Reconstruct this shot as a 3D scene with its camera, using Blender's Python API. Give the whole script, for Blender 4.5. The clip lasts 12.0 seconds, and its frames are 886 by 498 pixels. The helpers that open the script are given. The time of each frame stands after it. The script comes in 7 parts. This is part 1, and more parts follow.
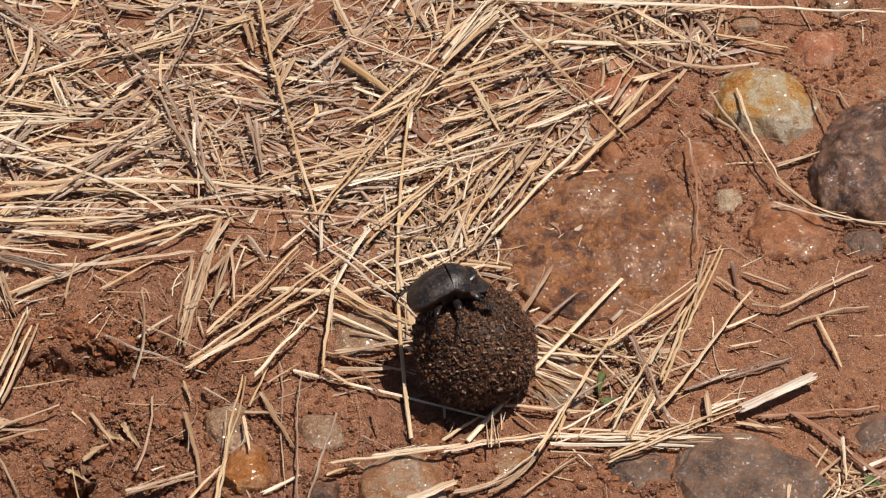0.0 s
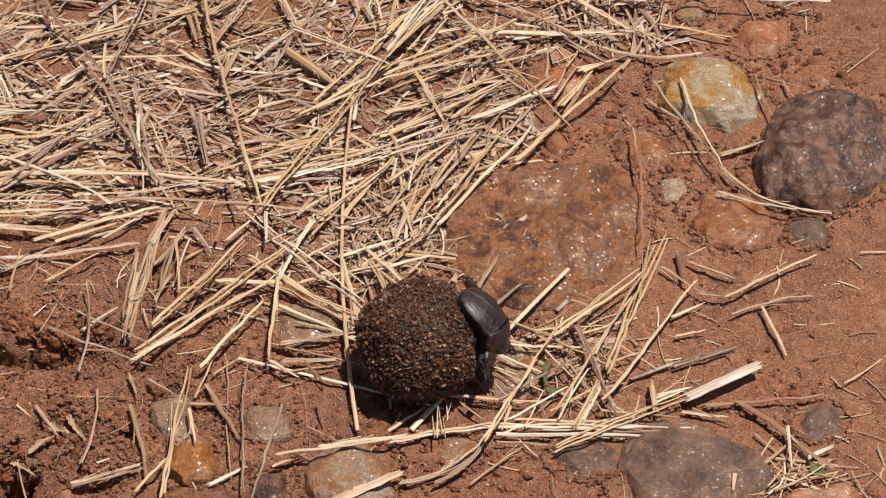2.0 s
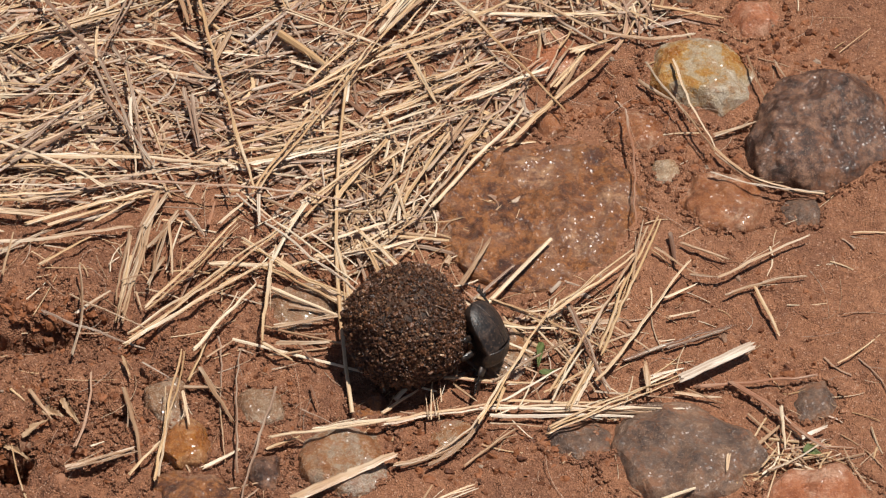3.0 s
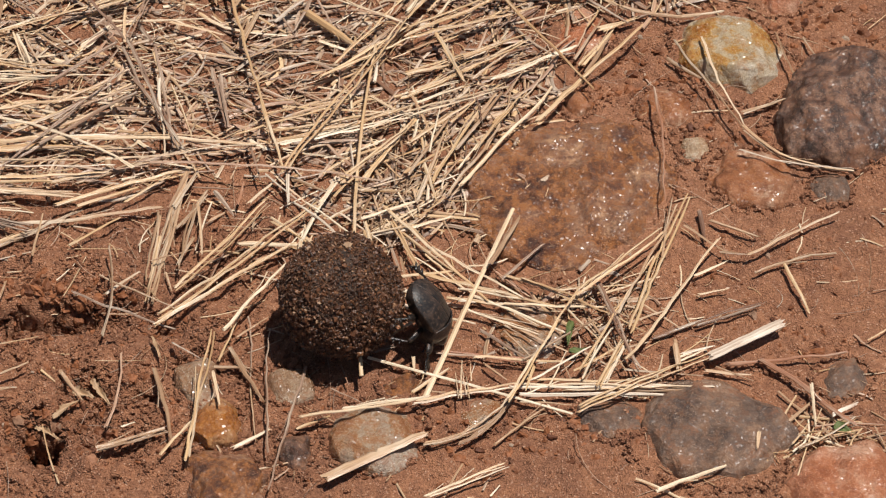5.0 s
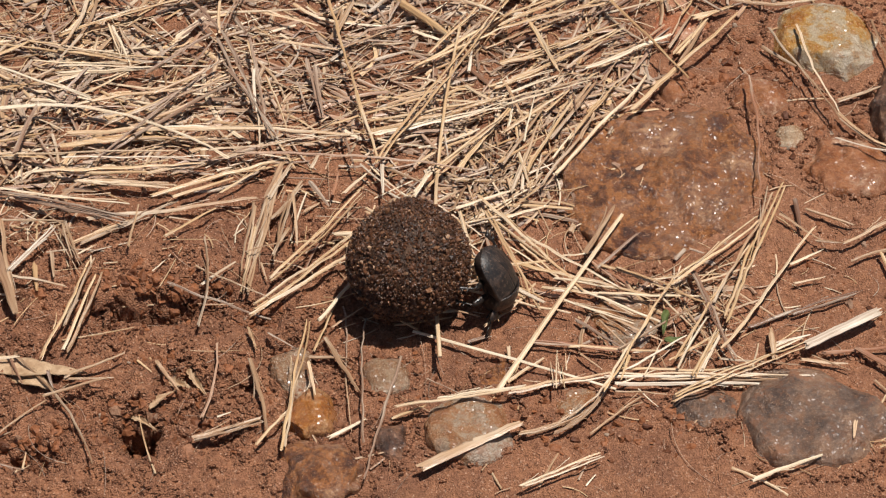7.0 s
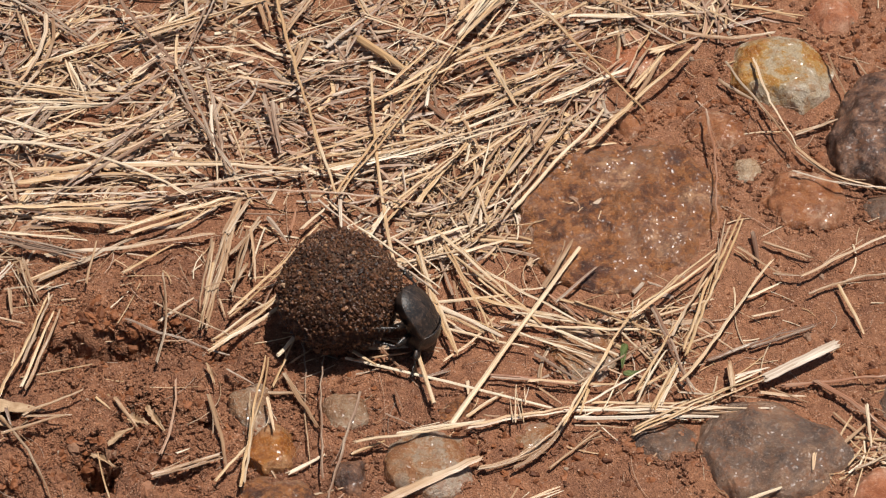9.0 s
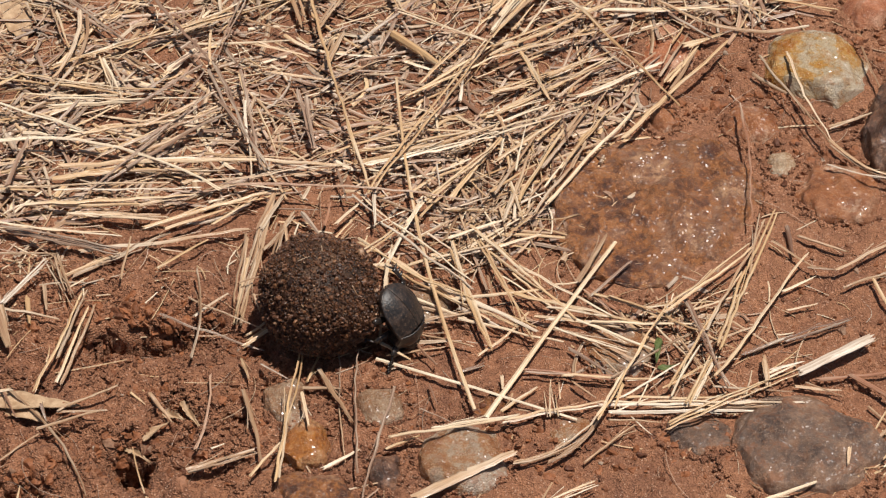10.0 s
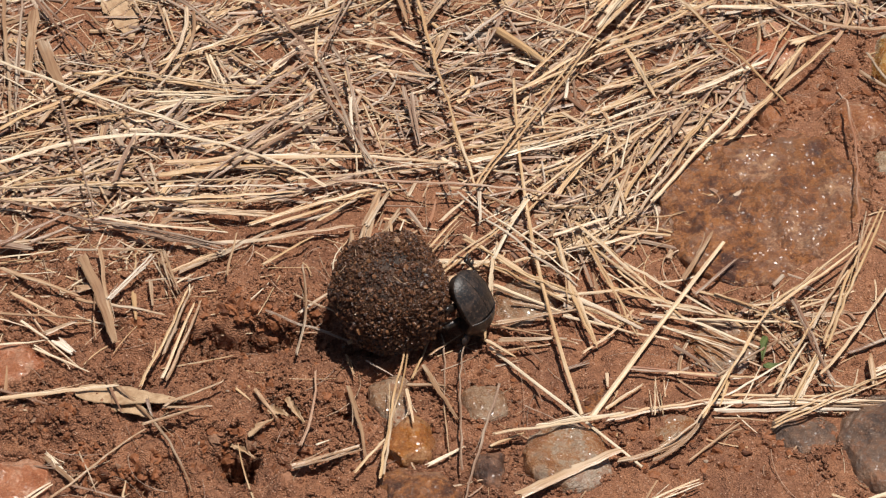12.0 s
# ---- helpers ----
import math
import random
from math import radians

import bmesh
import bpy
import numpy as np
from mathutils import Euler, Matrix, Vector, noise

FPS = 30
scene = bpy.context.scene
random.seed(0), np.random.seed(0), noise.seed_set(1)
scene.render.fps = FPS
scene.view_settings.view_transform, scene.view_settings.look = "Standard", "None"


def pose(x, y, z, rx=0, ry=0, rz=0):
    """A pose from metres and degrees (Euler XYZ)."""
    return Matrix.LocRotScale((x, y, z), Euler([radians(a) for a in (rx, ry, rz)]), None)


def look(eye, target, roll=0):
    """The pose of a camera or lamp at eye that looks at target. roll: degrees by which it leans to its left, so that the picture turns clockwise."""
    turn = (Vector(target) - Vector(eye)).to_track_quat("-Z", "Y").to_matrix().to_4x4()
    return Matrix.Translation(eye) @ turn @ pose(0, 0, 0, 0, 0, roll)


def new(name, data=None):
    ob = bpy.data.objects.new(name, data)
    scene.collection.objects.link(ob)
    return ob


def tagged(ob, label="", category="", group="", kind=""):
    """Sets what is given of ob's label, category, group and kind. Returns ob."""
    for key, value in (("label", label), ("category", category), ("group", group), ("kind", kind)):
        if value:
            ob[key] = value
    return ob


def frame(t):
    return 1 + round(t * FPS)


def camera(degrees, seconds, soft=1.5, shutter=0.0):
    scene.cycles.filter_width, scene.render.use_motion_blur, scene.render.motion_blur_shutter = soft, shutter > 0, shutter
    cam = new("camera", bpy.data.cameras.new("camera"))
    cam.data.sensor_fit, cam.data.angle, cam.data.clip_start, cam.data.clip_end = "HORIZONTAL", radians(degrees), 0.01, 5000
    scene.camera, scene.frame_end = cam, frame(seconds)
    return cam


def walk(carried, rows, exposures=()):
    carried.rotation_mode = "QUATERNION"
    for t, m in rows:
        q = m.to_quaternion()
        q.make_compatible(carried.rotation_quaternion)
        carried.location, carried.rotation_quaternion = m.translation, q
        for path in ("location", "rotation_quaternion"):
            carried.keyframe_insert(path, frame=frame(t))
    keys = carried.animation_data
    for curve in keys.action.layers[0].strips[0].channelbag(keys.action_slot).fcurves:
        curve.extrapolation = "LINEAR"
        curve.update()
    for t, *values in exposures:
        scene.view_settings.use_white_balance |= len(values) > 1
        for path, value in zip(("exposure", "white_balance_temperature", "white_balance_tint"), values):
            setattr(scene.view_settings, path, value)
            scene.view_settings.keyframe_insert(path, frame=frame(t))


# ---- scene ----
MM = 0.001
cam = camera(16.0, 12.0, soft=1.2, shutter=0.3)
EYE = (0.0, -0.72845, 0.80903)
TURNS = [
    (0.0, 42.000, -0.000, 0.000),
    (0.5, 41.946, -0.019, -0.050),
    (1.0, 41.929, -0.216, -0.290),
    (1.5, 41.874, -0.369, -0.590),
    (2.0, 41.834, -0.577, -0.852),
    (2.5, 41.753, -0.631, -1.034),
    (3.0, 41.508, -0.509, -1.119),
    (5.0, 41.127, 0.087, -0.993),
    (5.5, 41.231, 0.413, -0.972),
    (6.0, 41.439, 0.713, -0.778),
    (6.5, 41.186, 1.099, -0.390),
    (7.0, 40.952, 1.515, -0.010),
    (7.5, 41.431, 1.446, -0.069),
    (7.7, 41.779, 1.163, -0.262),
    (9.3, 41.494, 1.156, -0.762),
    (9.5, 41.462, 1.277, -0.659),
    (10.0, 41.481, 1.709, -0.440),
    (10.5, 41.910, 1.917, -0.198),
    (11.0, 41.865, 2.196, 0.115),
    (11.5, 41.453, 2.616, 0.586),
    (12.0, 41.485, 3.038, 0.944),
]
walk(cam, [(t, pose(*EYE, rx, ry, rz)) for t, rx, ry, rz in TURNS])

# ---------------------------------------------------------------- light
SUN_TO = Vector((0.23, 0.0, 0.97)).normalized()
world = bpy.data.worlds.new("daylight")
scene.world = world
world.use_nodes = True
wn = world.node_tree
wn.nodes.clear()
w_out, w_bg, w_sky = (wn.nodes.new(k) for k in ("ShaderNodeOutputWorld", "ShaderNodeBackground", "ShaderNodeTexSky"))
w_sky.sky_type, w_sky.sun_disc = "NISHITA", False
w_sky.sun_elevation = math.asin(SUN_TO.z)
w_sky.sun_rotation = math.atan2(SUN_TO.x, SUN_TO.y)
w_sky.air_density, w_sky.dust_density, w_sky.ozone_density = 1.0, 1.6, 1.0
w_bg.inputs["Strength"].default_value = 0.044
wn.links.new(w_sky.outputs[0], w_bg.inputs[0])
wn.links.new(w_bg.outputs[0], w_out.inputs[0])
sun = new("sun", bpy.data.lights.new("sun", "SUN"))
sun.data.energy, sun.data.angle, sun.data.color = 5.0, radians(0.53), (1.0, 0.955, 0.89)
sun.matrix_world = look(SUN_TO, (0, 0, 0))
scene.view_settings.exposure = -0.03


# ---------------------------------------------------------------- materials
class Nodes:
    """A node material under construction."""

    def __init__(self, name):
        self.mat = bpy.data.materials.new(name)
        self.mat.use_nodes = True
        self.tree = self.mat.node_tree
        self.bsdf = self.tree.nodes["Principled BSDF"]

    def add(self, kind, **kw):
        n = self.tree.nodes.new("ShaderNode" + kind)
        for k, v in kw.items():
            if k in ("blend_type", "data_type", "operation", "noise_dimensions", "feature"):
                setattr(n, k, v)
            else:
                n.inputs[k.replace("_", " ")].default_value = v
        return n

    def link(self, a, b):
        self.tree.links.new(a, b)

    def coords(self, kind="Object"):
        return self.add("TexCoord").outputs[kind]

    def noise(self, vec, scale, detail=4.0, rough=0.55):
        n = self.add("TexNoise", Scale=scale, Detail=detail, Roughness=rough)
        self.link(vec, n.inputs["Vector"])
        return n.outputs["Fac"]

    def stretched(self, vec, sx, sy, sz):
        n = self.add("Mapping", Scale=(sx, sy, sz))
        self.link(vec, n.inputs["Vector"])
        return n.outputs[0]

    def ramp(self, fac, *stops):
        n = self.add("ValToRGB")
        e = n.color_ramp.elements
        while len(e) < len(stops):
            e.new(0.5)
        for el, (p, c) in zip(e, stops):
            el.position, el.color = p, (*c, 1) if len(c) == 3 else c
        self.link(fac, n.inputs[0])
        return n.outputs[0]

    def mix(self, fac, a, b, how="MIX"):
        n = self.add("Mix", data_type="RGBA", blend_type=how)
        for sock, v in ((n.inputs[0], fac), (n.inputs[6], a), (n.inputs[7], b)):
            if isinstance(v, (int, float)):
                sock.default_value = v
            elif isinstance(v, tuple):
                sock.default_value = (*v, 1)
            else:
                self.link(v, sock)
        return n.outputs[2]

    def range(self, fac, lo, hi, a=0.0, b=1.0):
        n = self.add("MapRange", From_Min=lo, From_Max=hi, To_Min=a, To_Max=b)
        self.link(fac, n.inputs[0])
        return n.outputs[0]

    def bump(self, fac, strength, distance):
        n = self.add("Bump", Strength=strength, Distance=distance)
        self.link(fac, n.inputs["Height"])
        self.link(n.outputs[0], self.bsdf.inputs["Normal"])

    def done(self, color, rough=0.8, spec=0.5):
        for name, v in (("Base Color", color), ("Roughness", rough), ("Specular IOR Level", spec)):
            s = self.bsdf.inputs[name]
            if isinstance(v, tuple):
                s.default_value = (*v, 1)
            elif isinstance(v, (int, float)):
                s.default_value = v
            else:
                self.link(v, s)
        return self.mat


def soil_material(name, tint=1.0):
    n = Nodes(name)
    p = n.coords()
    big = n.noise(p, 16, 6, 0.65)
    mid = n.noise(p, 260, 6, 0.75)
    fine = n.noise(p, 1500, 4, 0.75)
    c = n.ramp(big, (0.38, (0.20 * tint, 0.079 * tint, 0.040 * tint)), (0.5, (0.33 * tint, 0.135 * tint, 0.062 * tint)), (0.62, (0.44 * tint, 0.196 * tint, 0.098 * tint)))
    c = n.mix(n.range(mid, 0.40, 0.60), n.mix(0.55, c, (0.125 * tint, 0.046 * tint, 0.027 * tint)), n.mix(0.45, c, (0.46 * tint, 0.208 * tint, 0.104 * tint)))
    c = n.mix(n.range(fine, 0.38, 0.62), n.mix(0.40, c, (0.13, 0.049, 0.024)), n.mix(0.32, c, (0.57, 0.29, 0.175)))
    # single sand grains, a few of them pale
    grain = n.add("TexVoronoi", Scale=1900.0)
    n.link(p, grain.inputs["Vector"])
    tone = n.add("SeparateColor")
    n.link(grain.outputs["Color"], tone.inputs[0])
    c = n.mix(n.range(tone.outputs[0], 0.0, 0.25, 0.55, 0), c, (0.12, 0.047, 0.020))
    c = n.mix(n.range(tone.outputs[1], 0.93, 0.98, 0, 0.6), c, (0.66, 0.40, 0.27))
    n.bump(n.mix(0.45, n.mix(0.55, mid, fine), grain.outputs["Distance"]), 0.9, 0.0022)
    return n.done(c, n.range(mid, 0.4, 0.65, 0.9, 0.65), 0.35)


def straw_material(name, island, cols):
    """Dry grass: fibres along the stalk (u runs along it), each stalk with its own tone."""
    n = Nodes(name)
    uv = n.coords("UV")
    rnd = n.add("NewGeometry").outputs["Random Per Island"] if island else n.add("ObjectInfo").outputs["Random"]
    c = n.ramp(rnd, *[(i / max(1, len(cols) - 1), c) for i, c in enumerate(cols)])
    off = n.add("CombineXYZ")
    n.link(rnd, off.inputs[0])
    sh = n.add("VectorMath", operation="MULTIPLY_ADD")
    n.link(off.outputs[0], sh.inputs[0])
    sh.inputs[1].default_value = (37, 0, 0)
    n.link(uv, sh.inputs[2])
    v = sh.outputs[0]
    fibre = n.noise(n.stretched(v, 0.10, 1.5, 1), 4, 5, 0.7)
    strip = n.noise(n.stretched(v, 0.05, 0.8, 1), 5, 3, 0.6)
    blotch = n.noise(n.stretched(v, 0.16, 0.25, 1), 3, 5, 0.75)
    tint = n.noise(n.stretched(v, 0.07, 0.1, 1), 4, 3, 0.6)
    c = n.mix(n.range(tint, 0.52, 0.68, 0, 0.45), c, n.mix(1.0, c, (0.78, 0.62, 0.55), "MULTIPLY"))
    c = n.mix(n.range(tint, 0.36, 0.50, 0.8, 0), c, n.mix(0.5, c, (0.93, 0.86, 0.70)))
    c = n.mix(n.range(strip, 0.53, 0.61, 0, 0.5), c, n.mix(1.0, c, (0.50, 0.38, 0.30), "MULTIPLY"))
    c = n.mix(n.range(fibre, 0.48, 0.60, 0, 0.6), c, n.mix(0.9, c, (0.60, 0.47, 0.38), "MULTIPLY"))
    c = n.mix(n.range(blotch, 0.58, 0.68, 0, 0.5), c, (0.22, 0.125, 0.075))
    n.bump(n.mix(0.5, fibre, strip), 0.8, 0.00035)
    # thin dry tissue lets some light through
    through_light = n.add("BsdfTranslucent")
    n.link(n.mix(1.0, c, (1.0, 0.80, 0.55), "MULTIPLY"), through_light.inputs["Color"])
    both = n.add("MixShader", Fac=0.08)
    n.link(n.bsdf.outputs[0], both.inputs[1])
    n.link(through_light.outputs[0], both.inputs[2])
    n.link(both.outputs[0], n.tree.nodes["Material Output"].inputs["Surface"])
    return n.done(c, n.range(blotch, 0.4, 0.65, 0.28, 0.5), 0.75)


def stone_material(name, stops, speck, wet=0.3, scale=1.0, veins=(0.5, 0.3, 0.15), dusty=0.6, skin=1.0):
    """Mottled stone: stops over a wide mottling, veins, fine specks, a film of red dust; a moist crystalline skin that glints."""
    n = Nodes(name)
    p = n.coords()
    warp = n.add("TexNoise", Scale=220, Detail=3)
    n.link(p, warp.inputs["Vector"])
    w2 = n.add("VectorMath", operation="MULTIPLY_ADD")
    n.link(warp.outputs["Color"], w2.inputs[0])
    w2.inputs[1].default_value = (0.0022, 0.0022, 0.0022)
    n.link(p, w2.inputs[2])
    q = w2.outputs[0]
    big = n.noise(q, 60 * scale, 7, 0.72)
    mid = n.noise(q, 300 * scale, 6, 0.75)
    fine = n.noise(p, 1500, 4, 0.7)
    c = n.ramp(big, *[(0.5 + (s - 0.52) * 0.5, k) for s, k in stops])
    c = n.mix(n.range(mid, 0.49, 0.58, 0, 0.65), c, veins)
    c = n.mix(n.range(fine, 0.36, 0.48, 0.5, 0), c, n.mix(0.8, c, (0.30, 0.2, 0.15), "MULTIPLY"))
    c = n.mix(n.range(fine, 0.58, 0.66, 0, 0.6), c, speck)
    dust = n.noise(q, 110, 6, 0.78)
    c = n.mix(n.range(dust, 0.54, 0.61, 0, dusty), c, (0.27, 0.105, 0.045))
    n.bump(n.mix(0.4, mid, fine), 0.95, 0.0022 / max(1.0, scale))
    cells = n.add("TexVoronoi", Scale=1350.0)
    n.link(q, cells.inputs["Vector"])
    lean = n.add("VectorMath", operation="MULTIPLY_ADD")
    n.link(cells.outputs["Color"], lean.inputs[0])
    lean.inputs[1].default_value, lean.inputs[2].default_value = (1.1, 1.1, 0.4), (-0.55, -0.55, -0.2)
    tilt = n.add("VectorMath", operation="ADD")
    n.link(lean.outputs[0], tilt.inputs[0])
    n.link(n.add("NewGeometry").outputs["Normal"], tilt.inputs[1])
    facet = n.add("VectorMath", operation="NORMALIZE")
    n.link(tilt.outputs[0], facet.inputs[0])
    n.link(facet.outputs[0], n.bsdf.inputs["Coat Normal"])
    moist = n.mix(n.range(n.noise(p, 60, 5, 0.7), 0.45, 0.58), (0.08, 0.08, 0.08), (1, 1, 1))
    n.link(n.mix(n.range(dust, 0.54, 0.62, skin, skin * 0.15), (0, 0, 0), moist), n.bsdf.inputs["Coat Weight"])
    n.bsdf.inputs["Coat Roughness"].default_value = wet + 0.13
    return n.done(c, n.range(dust, 0.50, 0.62, wet + 0.14, 0.75), 0.5)


SOIL = soil_material("red soil", 1.16)
SOIL_CLOD = soil_material("soil crumbs", 1.14)
CREAM = [(0.864, 0.633, 0.395), (0.904, 0.768, 0.563), (0.784, 0.548, 0.327), (0.924, 0.817, 0.672)]
GOLD = [(0.663, 0.437, 0.232), (0.823, 0.586, 0.341), (0.553, 0.346, 0.173), (0.744, 0.509, 0.271)]
TAN = [(0.483, 0.302, 0.173), (0.643, 0.432, 0.262), (0.371, 0.226, 0.128), (0.553, 0.361, 0.217)]
GREY = [(0.361, 0.23, 0.158), (0.483, 0.327, 0.232), (0.271, 0.168, 0.113), (0.422, 0.279, 0.192)]
BROWN = [(0.272, 0.147, 0.09), (0.368, 0.208, 0.128), (0.192, 0.104, 0.069), (0.32, 0.176, 0.106)]
RED = [(0.40, 0.18, 0.10), (0.47, 0.23, 0.13)]
PINK = [(0.5, 0.31, 0.205), (0.56, 0.36, 0.245)]
TONES = dict(cream=CREAM, gold=GOLD, tan=TAN, grey=GREY, brown=BROWN, red=RED, pink=PINK, white=[(0.70, 0.58, 0.46), (0.62, 0.50, 0.38)])
STRAW = {k: straw_material(k + " straw", False, v) for k, v in TONES.items()}
LOOSE = {k: straw_material("loose " + k + " straw", True, v) for k, v in TONES.items()}
MAT_BRIGHT = straw_material("loose bright straw", True, CREAM[:2] + GOLD + TAN + PINK)
MAT_DULL = straw_material("loose weathered straw", True, TAN + GREY + GOLD[:2] + BROWN + PINK + GREY)
GRAVEL = Nodes("gravel")
_r = GRAVEL.add("NewGeometry").outputs["Random Per Island"]
_c = GRAVEL.ramp(_r, (0.0, (0.12, 0.042, 0.019)), (0.3, (0.22, 0.08, 0.032)), (0.9, (0.34, 0.128, 0.052)), (0.97, (0.32, 0.17, 0.10)), (1.0, (0.40, 0.3, 0.22)))
_f = GRAVEL.noise(GRAVEL.coords(), 900, 4, 0.7)
_c = GRAVEL.mix(GRAVEL.range(_f, 0.4, 0.6, 0, 0.6), _c, GRAVEL.mix(0.8, _c, (0.45, 0.35, 0.3), "MULTIPLY"))
GRAVEL.bump(_f, 0.6, 0.0008)
GRAVEL = GRAVEL.done(_c, 0.6, 0.4)
STONE_RUST = stone_material("rusty wet stone", ((0.30, (0.062, 0.028, 0.021)), (0.42, (0.18, 0.066, 0.027)), (0.53, (0.38, 0.148, 0.046)), (0.64, (0.25, 0.113, 0.060)), (0.78, (0.48, 0.26, 0.135))), (0.60, 0.36, 0.20), 0.17, 1.1, (0.12, 0.046, 0.027), 0.3, 0.7)
STONE_AMBER = stone_material("amber quartz", ((0.30, (0.36, 0.125, 0.016)), (0.43, (0.47, 0.245, 0.060)), (0.51, (0.45, 0.335, 0.20)), (0.74, (0.58, 0.48, 0.36))), (0.70, 0.58, 0.43), 0.13, 0.7, (0.38, 0.17, 0.035), 0.3)
STONE_DARK = stone_material("dark pitted stone", ((0.30, (0.036, 0.018, 0.012)), (0.50, (0.12, 0.054, 0.032)), (0.70, (0.26, 0.135, 0.080))), (0.46, 0.30, 0.20), 0.22, 2.4, (0.034, 0.018, 0.013), 0.35, 0.7)
STONE_GREY = stone_material("grey wet stone", ((0.30, (0.085, 0.053, 0.040)), (0.5, (0.165, 0.104, 0.074)), (0.72, (0.29, 0.17, 0.105))), (0.46, 0.32, 0.23), 0.20, 1.3, (0.20, 0.095, 0.050), 0.55, 0.6)
STONE_PALE = stone_material("pale quartz", ((0.30, (0.29, 0.115, 0.045)), (0.44, (0.38, 0.195, 0.095)), (0.54, (0.38, 0.27, 0.18)), (0.75, (0.52, 0.42, 0.33))), (0.64, 0.53, 0.42), 0.12, 0.9, (0.33, 0.135, 0.05), 0.6)
STONE_PINK = stone_material("pink stone", ((0.30, (0.32, 0.10, 0.042)), (0.5, (0.50, 0.19, 0.090)), (0.66, (0.64, 0.35, 0.22))), (0.70, 0.46, 0.32), 0.16, 1.0, (0.42, 0.145, 0.06), 0.4)
STONE_ORANGE = stone_material("orange quartz pebble", ((0.30, (0.19, 0.055, 0.014)), (0.50, (0.40, 0.145, 0.028)), (0.68, (0.46, 0.24, 0.10))), (0.58, 0.38, 0.21), 0.11, 1.2, (0.25, 0.080, 0.020), 0.4)
STONE_BURIED = stone_material("buried tawny stone", ((0.30, (0.19, 0.064, 0.024)), (0.48, (0.36, 0.135, 0.050)), (0.62, (0.42, 0.185, 0.088)), (0.76, (0.52, 0.32, 0.20))), (0.60, 0.40, 0.26), 0.15, 1.2, (0.24, 0.078, 0.030), 0.85)
STONE_WHITE = stone_material("white quartz", ((0.30, (0.38, 0.21, 0.105)), (0.5, (0.52, 0.38, 0.25)), (0.72, (0.62, 0.51, 0.39))), (0.70, 0.60, 0.48), 0.13, 0.8, (0.46, 0.27, 0.14), 0.5)
STONE_SMOKE = stone_material("smoky grey quartz", ((0.30, (0.23, 0.110, 0.055)), (0.48, (0.34, 0.215, 0.130)), (0.62, (0.42, 0.30, 0.20)), (0.76, (0.54, 0.43, 0.32))), (0.66, 0.54, 0.42), 0.12, 0.9, (0.33, 0.14, 0.055), 0.45)


def leaf_material(name, lo, hi, vein):
    n = Nodes(name)
    uv = n.coords("UV")
    big = n.noise(n.coords(), 260, 5, 0.65)
    ribs = n.noise(n.stretched(uv, 2.5, 14, 1), 3, 3, 0.5)
    c = n.ramp(big, (0.38, lo), (0.62, hi))
    c = n.mix(n.range(ribs, 0.48, 0.64, 0, 0.5), c, vein)
    n.bump(ribs, 0.4, 0.0003)
    return n.done(c, 0.55, 0.4)


LEAF_DRY = leaf_material("dead leaf", (0.36, 0.22, 0.12), (0.56, 0.39, 0.24), (0.28, 0.16, 0.09))
LEAF_GREEN = leaf_material("green leaf", (0.055, 0.078, 0.018), (0.12, 0.145, 0.04), (0.17, 0.19, 0.07))


# ---------------------------------------------------------------- relief of the ground, in mm
def lattice(ix, iy, seed):
    v = np.sin(ix * 127.1 + iy * 311.7 + seed * 74.7) * 43758.5453
    return v - np.floor(v)


def smooth_noise(x, y, cell, seed):
    """Value noise in -1..1 with cells of that many mm."""
    x, y = np.asarray(x, float) / cell, np.asarray(y, float) / cell
    ix, iy = np.floor(x), np.floor(y)
    fx, fy = x - ix, y - iy
    fx, fy = fx * fx * (3 - 2 * fx), fy * fy * (3 - 2 * fy)
    a, b = lattice(ix, iy, seed), lattice(ix + 1, iy, seed)
    c, d = lattice(ix, iy + 1, seed), lattice(ix + 1, iy + 1, seed)
    return 2 * ((a * (1 - fx) + b * fx) * (1 - fy) + (c * (1 - fx) + d * fx) * fy) - 1


def bump_at(x, y, cx, cy, rx, ry, turn=0.0):
    """A soft bell of height 1."""
    c, s = math.cos(radians(turn)), math.sin(radians(turn))
    u, v = ((x - cx) * c + (y - cy) * s) / rx, (-(x - cx) * s + (y - cy) * c) / ry
    return np.exp(-(u * u + v * v))


def ledge_at(x, y, cx, cy, half, turn, run):
    """A broken edge of crust: full depth just in front of it, rising again over that run towards -y."""
    if np.min(np.abs(x - cx)) > 1.6 * half + 4 or np.min(np.abs(y - cy)) > 3 * run + half + 4:
        return 0.0
    c, s = math.cos(radians(turn)), math.sin(radians(turn))
    u, v = (x - cx) * c + (y - cy) * s, (x - cx) * s - (y - cy) * c
    v = v + 3.5 * smooth_noise(x, y, 9, 31) + 1.8 * smooth_noise(x, y, 3.5, 32)
    u = u + 2.0 * smooth_noise(x, y, 8, 33)
    return np.clip(v / 8.0, 0, 1) ** 0.9 * (0.6 * np.exp(-((np.clip(v, 0, None) / run) ** 2)) + 0.6 * np.exp(-(((v - 4) / 4.0) ** 2))) * np.exp(-((u / half) ** 4))


